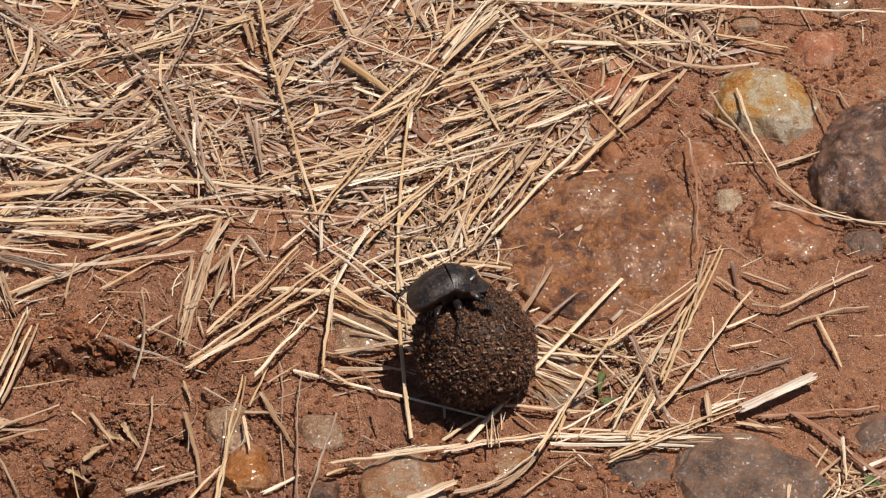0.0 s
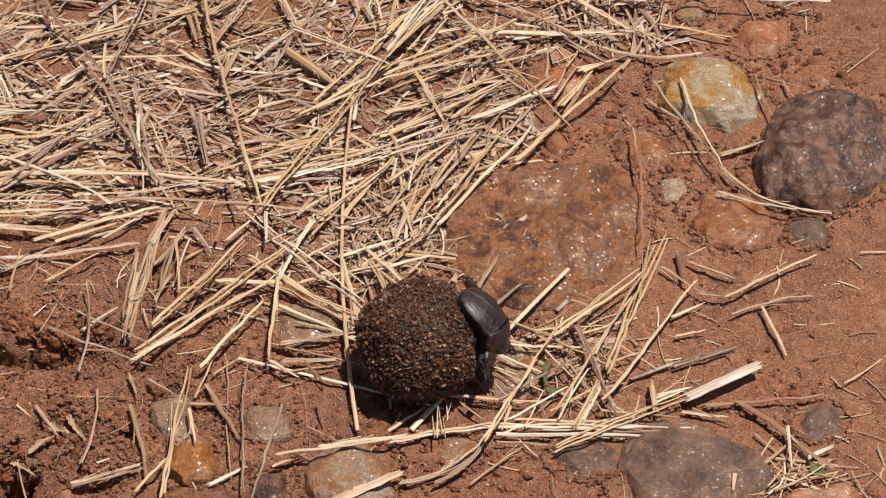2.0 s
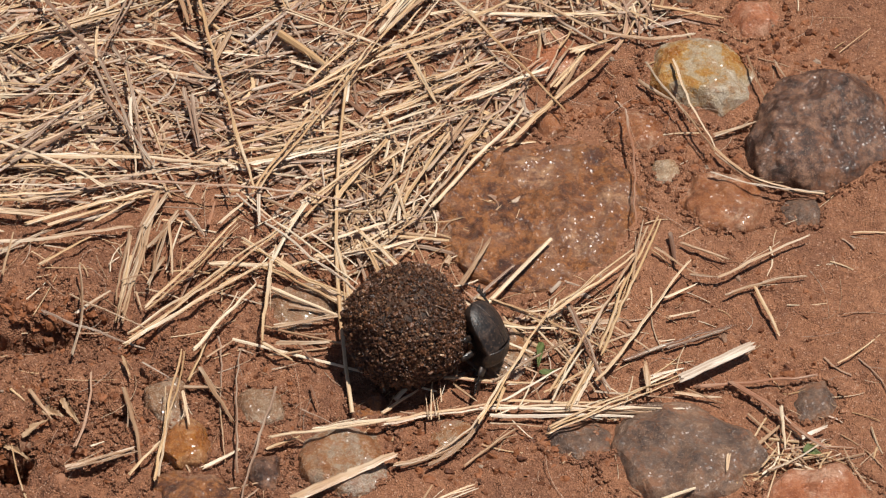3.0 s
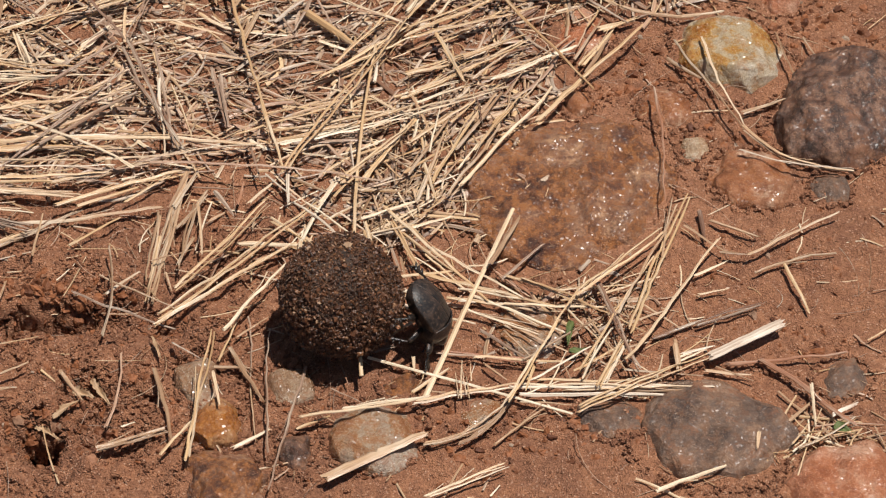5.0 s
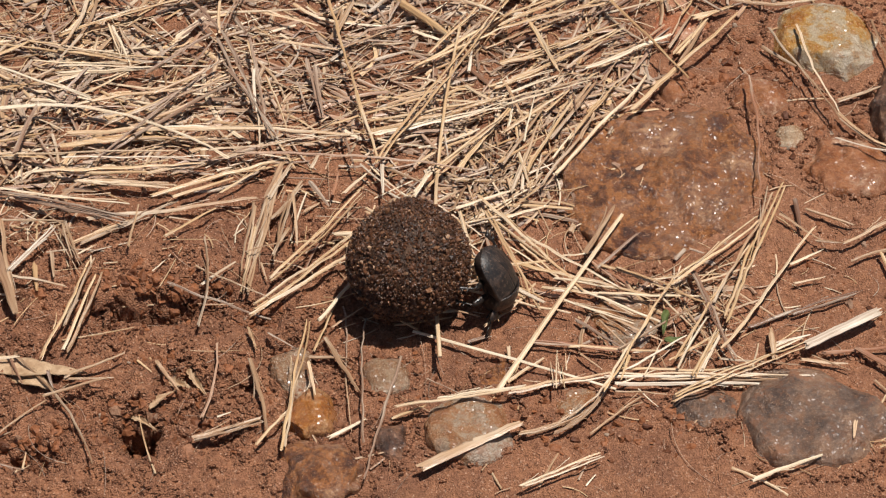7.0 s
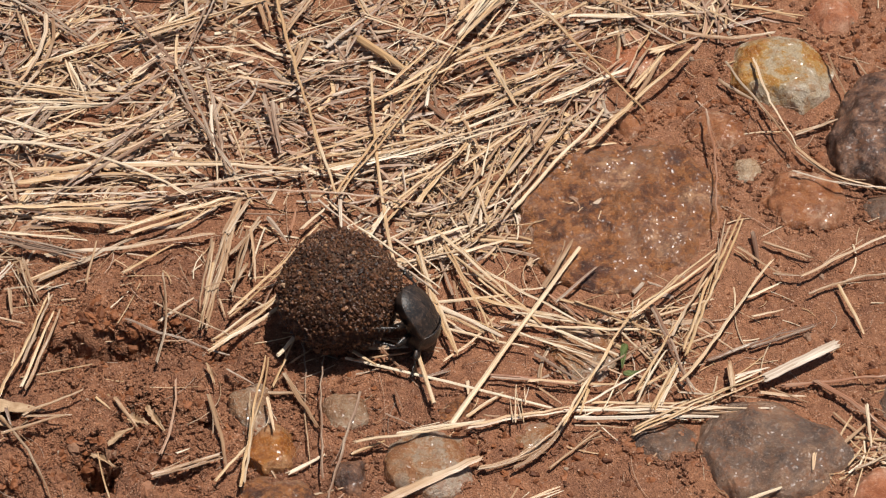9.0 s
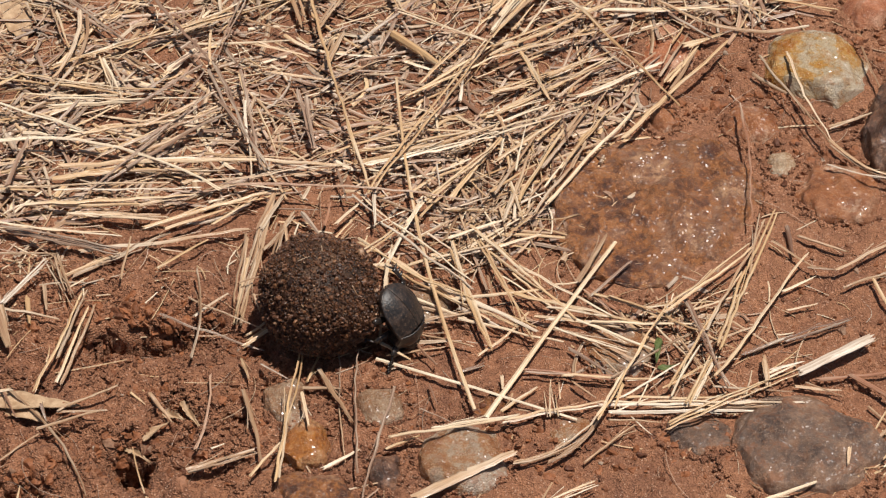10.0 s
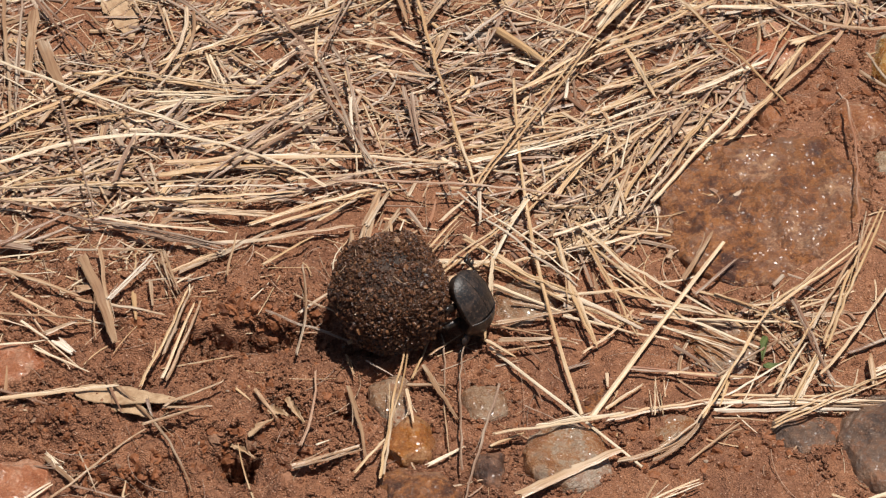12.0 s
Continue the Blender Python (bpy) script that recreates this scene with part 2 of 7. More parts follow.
def near_relief(x, y):
    """The slow forms alone: what lies on the ground follows these."""
    h = 1.6 * smooth_noise(x, y, 70, 1) + 0.9 * smooth_noise(x, y, 28, 2)
    h = h + 7.0 * bump_at(x, y, -127.2, -29.4, 34, 18, 8)
    h = h + 3.0 * bump_at(x, y, -92.7, -30.7, 26, 14, 0)
    h = h - 13.0 * ledge_at(x, y, -120.4, -43.7, 25, 6, 14)
    h = h - 8.4 * ledge_at(x, y, -83.0, -51.1, 7, 0, 6)
    h = h - 8.4 * ledge_at(x, y, -106.8, -75.4, 9, 10, 5)
    h = h - 7.7 * ledge_at(x, y, -91.8, -77.8, 8, 0, 5)
    h = h - 7.0 * ledge_at(x, y, -105.2, -84.9, 7, 0, 5)
    h = h - 16.0 * ledge_at(x, y, -122.4, -95.0, 8, 0, 11)
    h = h - 6.0 * ledge_at(x, y, -139.3, -86.8, 12, -10, 8)
    h = h - 5.0 * ledge_at(x, y, -79.3, -68.2, 5, 0, 5)
    h = h + 3.0 * bump_at(x, y, -134.0, -84.4, 20, 10, 0)
    h = h + 2.5 * bump_at(x, y, -85.2, -62.9, 24, 8, 0)
    h = h - 7.0 * ledge_at(x, y, -157.8, -107.0, 13, -4, 7)
    h = h - 5.0 * ledge_at(x, y, -183.0, -86.3, 12, -20, 7)
    h = h - 6.0 * ledge_at(x, y, -191.3, -97.4, 16, 5, 6)
    h = h + 3.0 * bump_at(x, y, -189.0, -83.3, 30, 12, 0)
    h = h + 2.0 * bump_at(x, y, 99.4, -20.5, 50, 30, 0)
    h = h + -2.0 * bump_at(x, y, 80.1, 58.8, 26, 16, 0)
    h = h - 3.5 * ledge_at(x, y, 80.8, 74.4, 10, 0, 7)
    h = h - 3.0 * ledge_at(x, y, 134.3, -62.9, 14, 20, 8)
    h = h - 2.5 * ledge_at(x, y, 17.9, -73.7, 12, -10, 7)
    # burrowed hollows
    h = h - 15.0 * bump_at(x, y, -121.5, -100.0, 7, 5.5) - 6.0 * bump_at(x, y, -117.0, -50.0, 21, 4.5, 6)
    h = h - 6.0 * bump_at(x, y, -90.5, -81.5, 6, 3.0) - 5.0 * bump_at(x, y, -106.0, -79.5, 7, 3.0) - 6.0 * bump_at(x, y, -156.0, -112.0, 9, 5)
    return h


def relief(x, y):
    x, y = np.asarray(x, float), np.asarray(y, float)
    dug = np.clip((-x - 25) / 40, 0, 1) * np.clip((12 - y) / 25, 0, 1)
    h = near_relief(x, y)
    h = h + (0.7 + 1.7 * dug) * smooth_noise(x, y, 12, 3) + (0.45 + 1.0 * dug) * smooth_noise(x, y, 5, 4)
    h = h + (0.5 + 0.35 * dug) * smooth_noise(x, y, 2.4, 5) + (0.22 + 0.2 * dug) * smooth_noise(x, y, 1.3, 8)
    h = h - (0.4 + 0.7 * dug) * np.clip(smooth_noise(x, y, 7, 6) - 0.3, 0, 1) * 2
    return h


# ---------------------------------------------------------------- building helpers
def mesh_of(name, verts, faces, material, uv=None, smooth=True):
    """One mesh from arrays in metres; uv has a pair for each vertex."""
    me = bpy.data.meshes.new(name)
    me.from_pydata(np.asarray(verts).tolist(), [], np.asarray(faces).tolist() if isinstance(faces, np.ndarray) else faces)
    if uv is not None:
        lay = me.uv_layers.new(name="UVMap")
        idx = np.empty(len(me.loops), dtype=np.int32)
        me.loops.foreach_get("vertex_index", idx)
        lay.data.foreach_set("uv", np.asarray(uv, dtype=np.float32)[idx].ravel())
    me.materials.append(material)
    if smooth:
        me.shade_smooth()
    me.update()
    return me


def part(name, bm, material, parent, label=""):
    """Link a bmesh or a mesh as one mesh object under a thing or under a part."""
    if isinstance(bm, bmesh.types.BMesh):
        me = bpy.data.meshes.new(name)
        bm.to_mesh(me)
        bm.free()
        me.materials.append(material)
        me.shade_smooth()
    else:
        me = bm
    ob = new(name, me)
    ob.parent = parent
    return tagged(ob, label)


def ico(level):
    bm = bmesh.new()
    bmesh.ops.create_icosphere(bm, subdivisions=level, radius=1.0)
    v = np.array([p.co[:] for p in bm.verts])
    f = np.array([[p.index for p in q.verts] for q in bm.faces])
    bm.free()
    return v, f


ICO = {k: ico(k) for k in (1, 2, 3, 4, 5, 6)}


def pebbles(rng, places, sizes, level=1, squash=(0.6, 1.0), jag=0.18):
    """Many uneven grains as one mesh: vertices and faces."""
    v, f = ICO[level]
    n = len(places)
    r = 1 + rng.uniform(-jag, jag, (n, len(v)))
    s = sizes[:, None] * rng.uniform(squash[0], squash[1], (n, 3))
    a = rng.uniform(0, 2 * math.pi, n)
    q = v[None] * r[..., None] * s[:, None, :]
    x = q[..., 0] * np.cos(a)[:, None] - q[..., 1] * np.sin(a)[:, None]
    y = q[..., 0] * np.sin(a)[:, None] + q[..., 1] * np.cos(a)[:, None]
    q = np.stack([x, y, q[..., 2]], -1) + np.asarray(places)[:, None, :]
    faces = (f[None] + (np.arange(n) * len(v))[:, None, None]).reshape(-1, 3)
    return q.reshape(-1, 3), faces


def stalk(path, widths, flat, sides, roll=0.0, ridges=None):
    """A flattened tube along a path (n x 3): vertices, faces, uv. widths: full width at each point; ridges: how far each long edge stands out."""
    path = np.asarray(path, float)
    n = len(path)
    tang = np.gradient(path, axis=0)
    tang /= np.linalg.norm(tang, axis=1)[:, None] + 1e-12
    side = np.cross(tang, (0, 0, 1.0))
    side /= np.linalg.norm(side, axis=1)[:, None] + 1e-12
    up = np.cross(side, tang)
    a = np.arange(sides) * 2 * math.pi / sides
    r = np.ones(sides) if ridges is None else np.asarray(ridges)
    ca, sa = np.cos(a) * r, np.sin(a) * flat * r
    cr, sr = math.cos(roll), math.sin(roll)
    u, w = ca * cr - sa * sr, ca * sr + sa * cr
    v = path[:, None, :] + 0.5 * np.asarray(widths)[:, None, None] * (side[:, None, :] * u[None, :, None] + up[:, None, :] * w[None, :, None])
    i = np.arange(n - 1)[:, None] * sides
    j = np.arange(sides)[None]
    k = (j + 1) % sides
    quads = np.stack([i + j, i + k, i + sides + k, i + sides + j], -1).reshape(-1, 4).tolist()
    quads += [list(range(sides))[::-1], list(range((n - 1) * sides, n * sides))]
    length = np.concatenate([[0], np.cumsum(np.linalg.norm(np.diff(path, axis=0), axis=1))])
    uv = np.stack([np.repeat(length * 100, sides), np.tile(0.5 - 0.5 * np.cos(a), n)], -1)
    return v.reshape(-1, 3), quads, uv


# ---------------------------------------------------------------- ground
def graded(lo, hi, step, far, growth=1.18):
    """Even steps from lo to hi, then ever wider ones out to far, in mm."""
    inner = list(np.arange(lo, hi + step * 0.5, step))
    out, s = [], step
    while (out[-1] if out else 0) < far:
        s *= growth
        out.append((out[-1] if out else 0) + s)
    return np.array([lo - o for o in out[::-1]] + inner + [inner[-1] + o for o in out])


def build_ground():
    gx, gy = graded(-245, 190, 0.95, 60000, 1.22), graded(-145, 150, 0.95, 60000, 1.22)
    X, Y = np.meshgrid(gx, gy)
    Z = relief(X, Y)
    # broken faces crumble sideways
    steep = np.clip(np.hypot(*np.gradient(Z, gy, gx)) - 0.5, 0, 1.2)
    X, Y = (X + 1.9 * steep * smooth_noise(X + 2.1 * Z, Y - 1.6 * Z, 3.6, 51) + 0.5 * steep * smooth_noise(X - 1.5 * Z, Y + 2.2 * Z, 1.6, 52),
            Y + 2.2 * steep * smooth_noise(X - 1.8 * Z, Y + 1.3 * Z, 3.2, 53) + 0.6 * steep * smooth_noise(X + 2.2 * Z, Y + Z, 1.5, 54))
    v = np.stack([X, Y, Z], -1).reshape(-1, 3) * MM
    nx, ny = len(gx), len(gy)
    i = (np.arange(ny - 1)[:, None] * nx + np.arange(nx - 1)[None]).ravel()
    f = np.stack([i, i + 1, i + nx + 1, i + nx], -1)
    return tagged(new("ground", mesh_of("ground", v, f, SOIL)), "bare red-brown sandy soil with crumbs and hollows", "ground", kind="structure")


ground = build_ground()


def scatter_crumbs():
    """Loose grains and crumbs of soil all over the ground, thicker where it is dug up."""
    rng = np.random.default_rng(3)
    x, y = rng.uniform(-230, 175, 60000), rng.uniform(-135, 140, 60000)
    dug = np.clip((-x - 10) / 50, 0, 1) * np.clip((15 - y) / 30, 0, 1)
    keep = rng.random(len(x)) < 0.30 + 0.5 * dug + 0.25 * smooth_noise(x, y, 16, 61)
    x, y, dug = x[keep], y[keep], dug[keep]
    size = np.exp(rng.normal(-1.30, 0.60, len(x))) * (1 + 0.5 * dug)
    z = relief(x, y) + size * 0.15
    v, f = pebbles(rng, np.stack([x, y, z], -1), size, 1, (0.4, 1.1), 0.46)
    return tagged(new("soil_crumbs", mesh_of("soil_crumbs", v * MM, f, SOIL_CLOD, smooth=False)), "loose reddish crumbs and grains of dry soil", "soil", kind="stuff")


scatter_crumbs()


def scatter_tilth():
    """Coarse, fluffy crumbs heaped together where the soil has been dug up."""
    rng = np.random.default_rng(4)
    x, y = rng.uniform(-225, 10, 26000), rng.uniform(-130, 5, 26000)
    dug = np.clip((-x - 25) / 40, 0, 1) * np.clip((-8 - y) / 25, 0, 1)
    heap = np.clip(0.45 + 0.9 * smooth_noise(x, y, 11, 71) + 0.5 * smooth_noise(x, y, 5, 72), 0, 1)
    keep = rng.random(len(x)) < dug * heap
    x, y, heap = x[keep], y[keep], heap[keep]
    size = np.exp(rng.normal(-0.55, 0.42, len(x))) * (0.5 + 0.7 * heap)
    z = relief(x, y) + size * 0.1 + heap * rng.uniform(-0.3, 1.1, len(x))
    v, f = pebbles(rng, np.stack([x, y, z], -1), size, 2, (0.5, 1.05), 0.10)
    v += 0.55 * np.stack([smooth_noise(v[:, 1] + 1.7 * v[:, 2], v[:, 0] - v[:, 2], 0.9, k) for k in (73, 74, 75)], -1)
    return tagged(new("soil_crumbs", mesh_of("soil_crumbs", v * MM, f, SOIL_CLOD, smooth=False)), "fluffy reddish lumps of freshly dug soil", "soil", kind="stuff")


scatter_tilth()


# heaps of clods: x, y, spread in x and y, how many, least and greatest radius, in mm
CLODS = [
    (104, 52, 12, 7, 22, 1.4, 3.4),
    (84, 56, 14, 6, 18, 1.2, 3.0),
    (142, 84, 16, 12, 40, 0.9, 2.8),
    (112, 30, 12, 8, 18, 1.2, 3.0),
    (72, 55, 10, 5, 12, 1.0, 2.4),
    (-120, -43, 24, 5, 110, 1.0, 3.2),
    (-120, -53, 24, 7, 70, 0.8, 2.4),
    (-83, -51, 8, 4, 30, 0.8, 2.4),
    (-107, -75, 10, 4, 30, 0.8, 2.6),
    (-92, -78, 9, 4, 30, 0.8, 2.2),
    (-105, -85, 9, 4, 25, 0.8, 2.2),
    (-122, -94, 10, 4, 40, 1.0, 3.0),
    (-132, -103, 20, 10, 60, 0.8, 3.0),
    (-98, -101, 30, 10, 70, 0.8, 2.6),
    (-158, -106, 14, 4, 60, 1.0, 2.8),
    (-183, -86, 14, 4, 50, 0.8, 2.6),
    (-175, -91, 40, 20, 90, 0.7, 2.4),
    (83, 62, 14, 12, 34, 0.8, 2.6),
    (86, 30, 14, 14, 24, 0.7, 2.2),
    (108, 30, 18, 14, 24, 0.6, 2.0),
    (154, 89, 16, 18, 40, 1.0, 3.0),
    (81, 72, 10, 10, 20, 0.7, 2.2),
    (98, -38, 40, 40, 60, 0.6, 1.8),
    (128, -31, 24, 30, 50, 0.6, 1.8),
    (-27, -80, 30, 14, 50, 0.6, 2.0),
    (21, -101, 30, 10, 60, 0.6, 2.4),
    (50, -103, 24, 8, 50, 0.6, 2.4),
    (134, -63, 14, 8, 30, 0.8, 2.4),
    (-53, -60, 40, 20, 60, 0.6, 1.8),
    (-8, -105, 60, 16, 70, 0.6, 2.2),
]


def scatter_clods():
    """Lumps of earth and bits of gravel along broken edges and between the stones."""
    rng = np.random.default_rng(8)
    P, S = [], []
    for cx, cy, rx, ry, count, lo, hi in CLODS:
        x, y = rng.normal(cx, rx * 0.6, count), rng.normal(cy, ry * 0.6, count)
        size = lo + (hi - lo) * rng.random(count) ** 2.2
        P.append(np.stack([x, y, relief(x, y) - size * 0.22], -1))
        S.append(size)
    v, f = pebbles(rng, np.concatenate(P), np.concatenate(S), 2, (0.45, 1.0), 0.14)
    v += 0.75 * np.stack([smooth_noise(v[:, 1] + 1.7 * v[:, 2], v[:, 0] - v[:, 2], 1.7, k) for k in (41, 42, 43)], -1)
    v += 0.25 * np.stack([smooth_noise(v[:, 1] + 1.7 * v[:, 2], v[:, 0] - v[:, 2], 0.7, k) for k in (44, 45, 46)], -1)
    return tagged(new("earth_clods", mesh_of("earth_clods", v * MM, f, GRAVEL, smooth=False)), "dark crumbly lumps of earth and gravel", "soil", kind="stuff")


scatter_clods()


# ---------------------------------------------------------------- stones
STONE_RIMS = []


def stone(name, cx, cy, radii, height, material, label, sunk=0.35, seed=0, flat=0.6, rough=1.0):
    """An embedded stone; radii in mm at even angles from east, counter-clockwise; flat: how flat its top is."""
    v, f = ICO[6 if max(radii) > 24 else 5 if max(radii) > 12 else 4]
    v = v.copy()
    ang = np.arctan2(v[:, 1], v[:, 0]) % (2 * math.pi)
    k = len(radii)
    fine = np.interp(np.arange(360) / 360 * k, np.arange(k + 1), list(radii) + [radii[0]])
    fine = sum(np.roll(fine, d) * (19 - abs(d)) for d in range(-18, 19)) / 361
    r = np.interp(ang / (2 * math.pi) * 360, np.arange(361), np.append(fine, fine[0]))
    hor = np.hypot(v[:, 0], v[:, 1])
    q = np.stack([v[:, 0] * r, v[:, 1] * r, np.sign(v[:, 2]) * np.abs(v[:, 2]) ** flat * height], -1)
    # facets and pits
    rng = np.random.default_rng(seed + 11)
    m = float(np.mean(radii))
    for _ in range(14):
        d = rng.normal(size=3)
        d[2] = abs(d[2]) * 0.9
        d /= np.linalg.norm(d)
        e = np.array([m, m, height])
        lim = np.linalg.norm(d * e) * rng.uniform(0.74, 0.95)
        over = np.clip(q @ d - lim, 0, None)
        q -= 0.8 * over[:, None] * d
    out = q / np.array([m, m, height * 1.3]) ** 2
    out /= np.linalg.norm(out, axis=1)[:, None] + 1e-9
    rough = rough * 0.55
    for cell, amp in ((m * 0.8, 0.06 * m), (m * 0.3, 0.045 * m), (9.0, 0.8 * min(1.0, m / 25)), (5.0, 0.7), (2.6, 0.42), (1.3, 0.22), (0.7, 0.10)):
        if cell <= 5:
            w = smooth_noise(q[:, 0] - q[:, 2] * 0.5, q[:, 1] + q[:, 2] * 0.8, cell * 1.7, seed + cell + 50)
            q += out * (0.8 * rough * amp * (0.5 - 2 * np.abs(w)))[:, None] * (0.4 + 0.6 * np.clip(0.5 + 2 * smooth_noise(q[:, 0], q[:, 1], m * 0.6, seed + 70), 0, 1))[:, None]
        q += out * ((rough if cell <= 5 else 1.0) * amp * (smooth_noise(q[:, 0] + q[:, 2] * 0.7, q[:, 1] - q[:, 2] * 0.6, cell, seed + cell)))[:, None]
    base = float(near_relief(np.array([cx]), np.array([cy]))[0])
    STONE_RIMS.append((cx, cy, radii))
    ob = new(name, mesh_of(name, q * MM, f, material))
    ob.location = (cx * MM, cy * MM, (base + height * (1 - 2 * sunk)) * MM)
    return tagged(ob, label, "stone", "stones in the soil")


stone("stone", 64.4, -95.7, (13.8, 16.0, 11.9, 10.7, 9.5, 9.6, 11.5, 12.1, 14.5, 13.0, 11.5, 9.7, 9.6, 10.2, 10.4, 12.6), 5, STONE_GREY, "flat grey slab flush with the soil", 0.76, 31, 0.35, 1.3)
stone("stone", 53.5, 4.1, (38.2, 42.9, 47.6, 48.4, 44.8, 41.2, 37.9, 37.5, 38.8, 37.6, 40.6, 43.5, 46.9, 46.9, 43.0, 38.7), 9, STONE_RUST, "large flat rusty brown stone with a wet sheen", 0.74, 1, 0.3, 3.0)
stone("stone", 117.1, 71.8, (20.5, 17.0, 17.0, 20.0, 23.0, 25.6, 26.2, 23.5, 21.5, 21.0, 21.0, 23.0, 27.0, 29.0, 29.5, 26.0), 11, STONE_AMBER, "angular amber and grey quartz stone", 0.66, 2, 0.35, 1.3)
stone("stone", 154.4, 43.6, (28.8, 31.7, 35.5, 33.6, 26.3, 21.6, 19.7, 20.3, 24.6, 32.0, 33.7, 33.0, 32.7, 30.0, 30.7, 27.4), 14, STONE_DARK, "rough dark brown pitted stone", 0.52, 3, 0.4, 1.9)
stone("stone", 99.3, -101.0, (30.8, 31.8, 30.6, 27.0, 25.5, 25.9, 28.9, 30.5, 30.9, 31.2, 29.3, 27.9, 25.8, 27.6, 27.3, 29.2), 10, STONE_GREY, "smooth grey-brown wet stone half buried", 0.74, 4, 0.3, 1.3)
stone("stone", -12.3, -102.3, (17.5, 18.0, 17.5, 15.7, 16.2, 16.7, 20.4, 19.9, 17.1, 17.3, 17.2, 16.2, 15.0, 14.0, 15.4, 16.3), 8, STONE_PALE, "rounded pale pinkish quartz stone", 0.64, 5, 0.5, 1.3)
stone("stone", -64.1, -97.8, (8.1, 8.6, 9.1, 11.7, 12.1, 12.1, 8.5, 7.4, 7.6, 8.9, 9.9, 12.7, 12.4, 10.8, 9.9, 8.4), 6, STONE_ORANGE, "small glossy orange quartz pebble", 0.5, 6, 0.8, 1.3)
stone("stone", -71.6, -79.1, (7.8, 7.9, 9.6, 13.5, 15.6, 16.1, 10.0, 7.1, 6.2, 6.4, 7.4, 9.5, 16.5, 15.8, 10.3, 8.5), 7, STONE_SMOKE, "upright smoky grey quartz stone in the soil", 0.5, 7, 0.6, 1.3)
stone("stone", -40.1, -80.1, (10.8, 10.4, 9.3, 9.1, 8.3, 8.8, 10.0, 9.9, 11.5, 9.6, 9.2, 8.8, 7.6, 7.7, 9.3, 10.0), 4.5, STONE_SMOKE, "flat pale wet stone flush with the soil", 0.62, 8, 0.4, 1.3)
stone("stone", -27.5, -36.8, (13.3, 13.9, 14.7, 14.0, 15.8, 15.9, 16.1, 13.6, 13.5, 13.3, 14.3, 16.0, 15.5, 15.7, 14.8, 14.8), 5, STONE_SMOKE, "flat grey slab under the straw", 0.78, 9, 0.3, 1.3)
stone("stone", 137.9, 100.1, (11.9, 13.8, 13.7, 12.6, 10.4, 10.1, 10.3, 10.6, 13.1, 12.3, 13.5, 12.4, 11.0, 10.4, 9.5, 10.2), 7, STONE_PINK, "pink weathered stone in the soil", 0.64, 10, 0.5, 1.3)
stone("stone", 91.0, 43.5, (10.5, 10.0, 10.5, 13.1, 13.1, 12.1, 9.8, 8.9, 9.4, 11.0, 10.7, 12.4, 13.9, 13.5, 13.0, 10.7), 5, STONE_BURIED, "tawny stone half buried beside the slab", 0.72, 11, 0.45, 1.3)
stone("stone", 60.4, 45.4, (6.4, 6.3, 6.6, 8.1, 7.7, 7.3, 6.6, 5.7, 5.9, 7.2, 8.2, 9.0, 7.9, 7.0, 5.7, 5.6), 4.5, STONE_BURIED, "small tawny stone beside the slab", 0.62, 12, 0.6, 1.3)
stone("stone", 99.5, 23.1, (5.9, 5.8, 5.8, 6.9, 6.9, 7.4, 6.0, 5.6, 6.0, 6.2, 6.8, 7.1, 5.9, 5.9, 5.2, 5.1), 4, STONE_WHITE, "small white quartz pebble", 0.55, 13, 0.7, 1.3)
stone("stone", 119.5, 8.9, (21.0, 20.0, 17.0, 15.5, 14.5, 14.0, 15.5, 16.0, 17.0, 16.5, 15.5, 16.3, 15.0, 15.5, 17.5, 20.5), 6.5, STONE_BURIED, "reddish tawny stone half buried", 0.62, 14, 0.45, 2.2)
stone("stone", 40.2, -58.2, (13.0, 12.2, 12.7, 11.5, 12.3, 12.3, 13.2, 13.2, 13.3, 13.7, 14.2, 13.8, 12.6, 13.2, 12.0, 12.7), 4, STONE_PALE, "flat dull stone under the straw", 0.74, 15, 0.35, 1.3)
stone("stone", -60.0, -121.7, (16.0, 15.7, 15.3, 15.6, 16.1, 16.9, 17.5, 16.5, 17.0, 15.6, 16.8, 16.7, 16.2, 18.5, 17.4, 18.5), 8, STONE_RUST, "dark reddish wet stone half buried", 0.62, 16, 0.5, 3.0)
stone("stone", -198.4, -60.4, (16.6, 15.5, 11.9, 11.1, 10.9, 11.2, 13.5, 15.9, 17.2, 13.8, 13.2, 11.7, 10.9, 11.9, 15.6, 16.8), 7, STONE_PINK, "dull pinkish stone sunk in the soil", 0.66, 17, 0.5, 1.3)
stone("stone", -194.0, -111.6, (15.3, 15.2, 14.2, 14.3, 13.9, 15.5, 15.1, 16.4, 13.6, 13.3, 14.0, 12.9, 13.9, 13.9, 14.7, 16.6), 7, STONE_PINK, "pink-brown stone at the edge of the diggings", 0.68, 18, 0.45, 1.3)
stone("stone", 139.0, -126.3, (20.9, 22.1, 21.6, 21.4, 20.9, 20.2, 21.8, 21.9, 22.3, 23.1, 21.9, 22.5, 18.9, 18.4, 21.1, 20.0), 8, STONE_PINK, "tan rounded stone in the soil", 0.66, 19, 0.45, 1.3)
stone("stone", 63.5, 81.9, (12.3, 14.0, 15.4, 16.3, 15.4, 14.9, 14.5, 12.9, 13.2, 13.5, 16.3, 15.8, 15.7, 13.3, 13.2, 12.8), 4, STONE_PINK, "flat reddish slab among the straw", 0.8, 20, 0.35, 1.3)
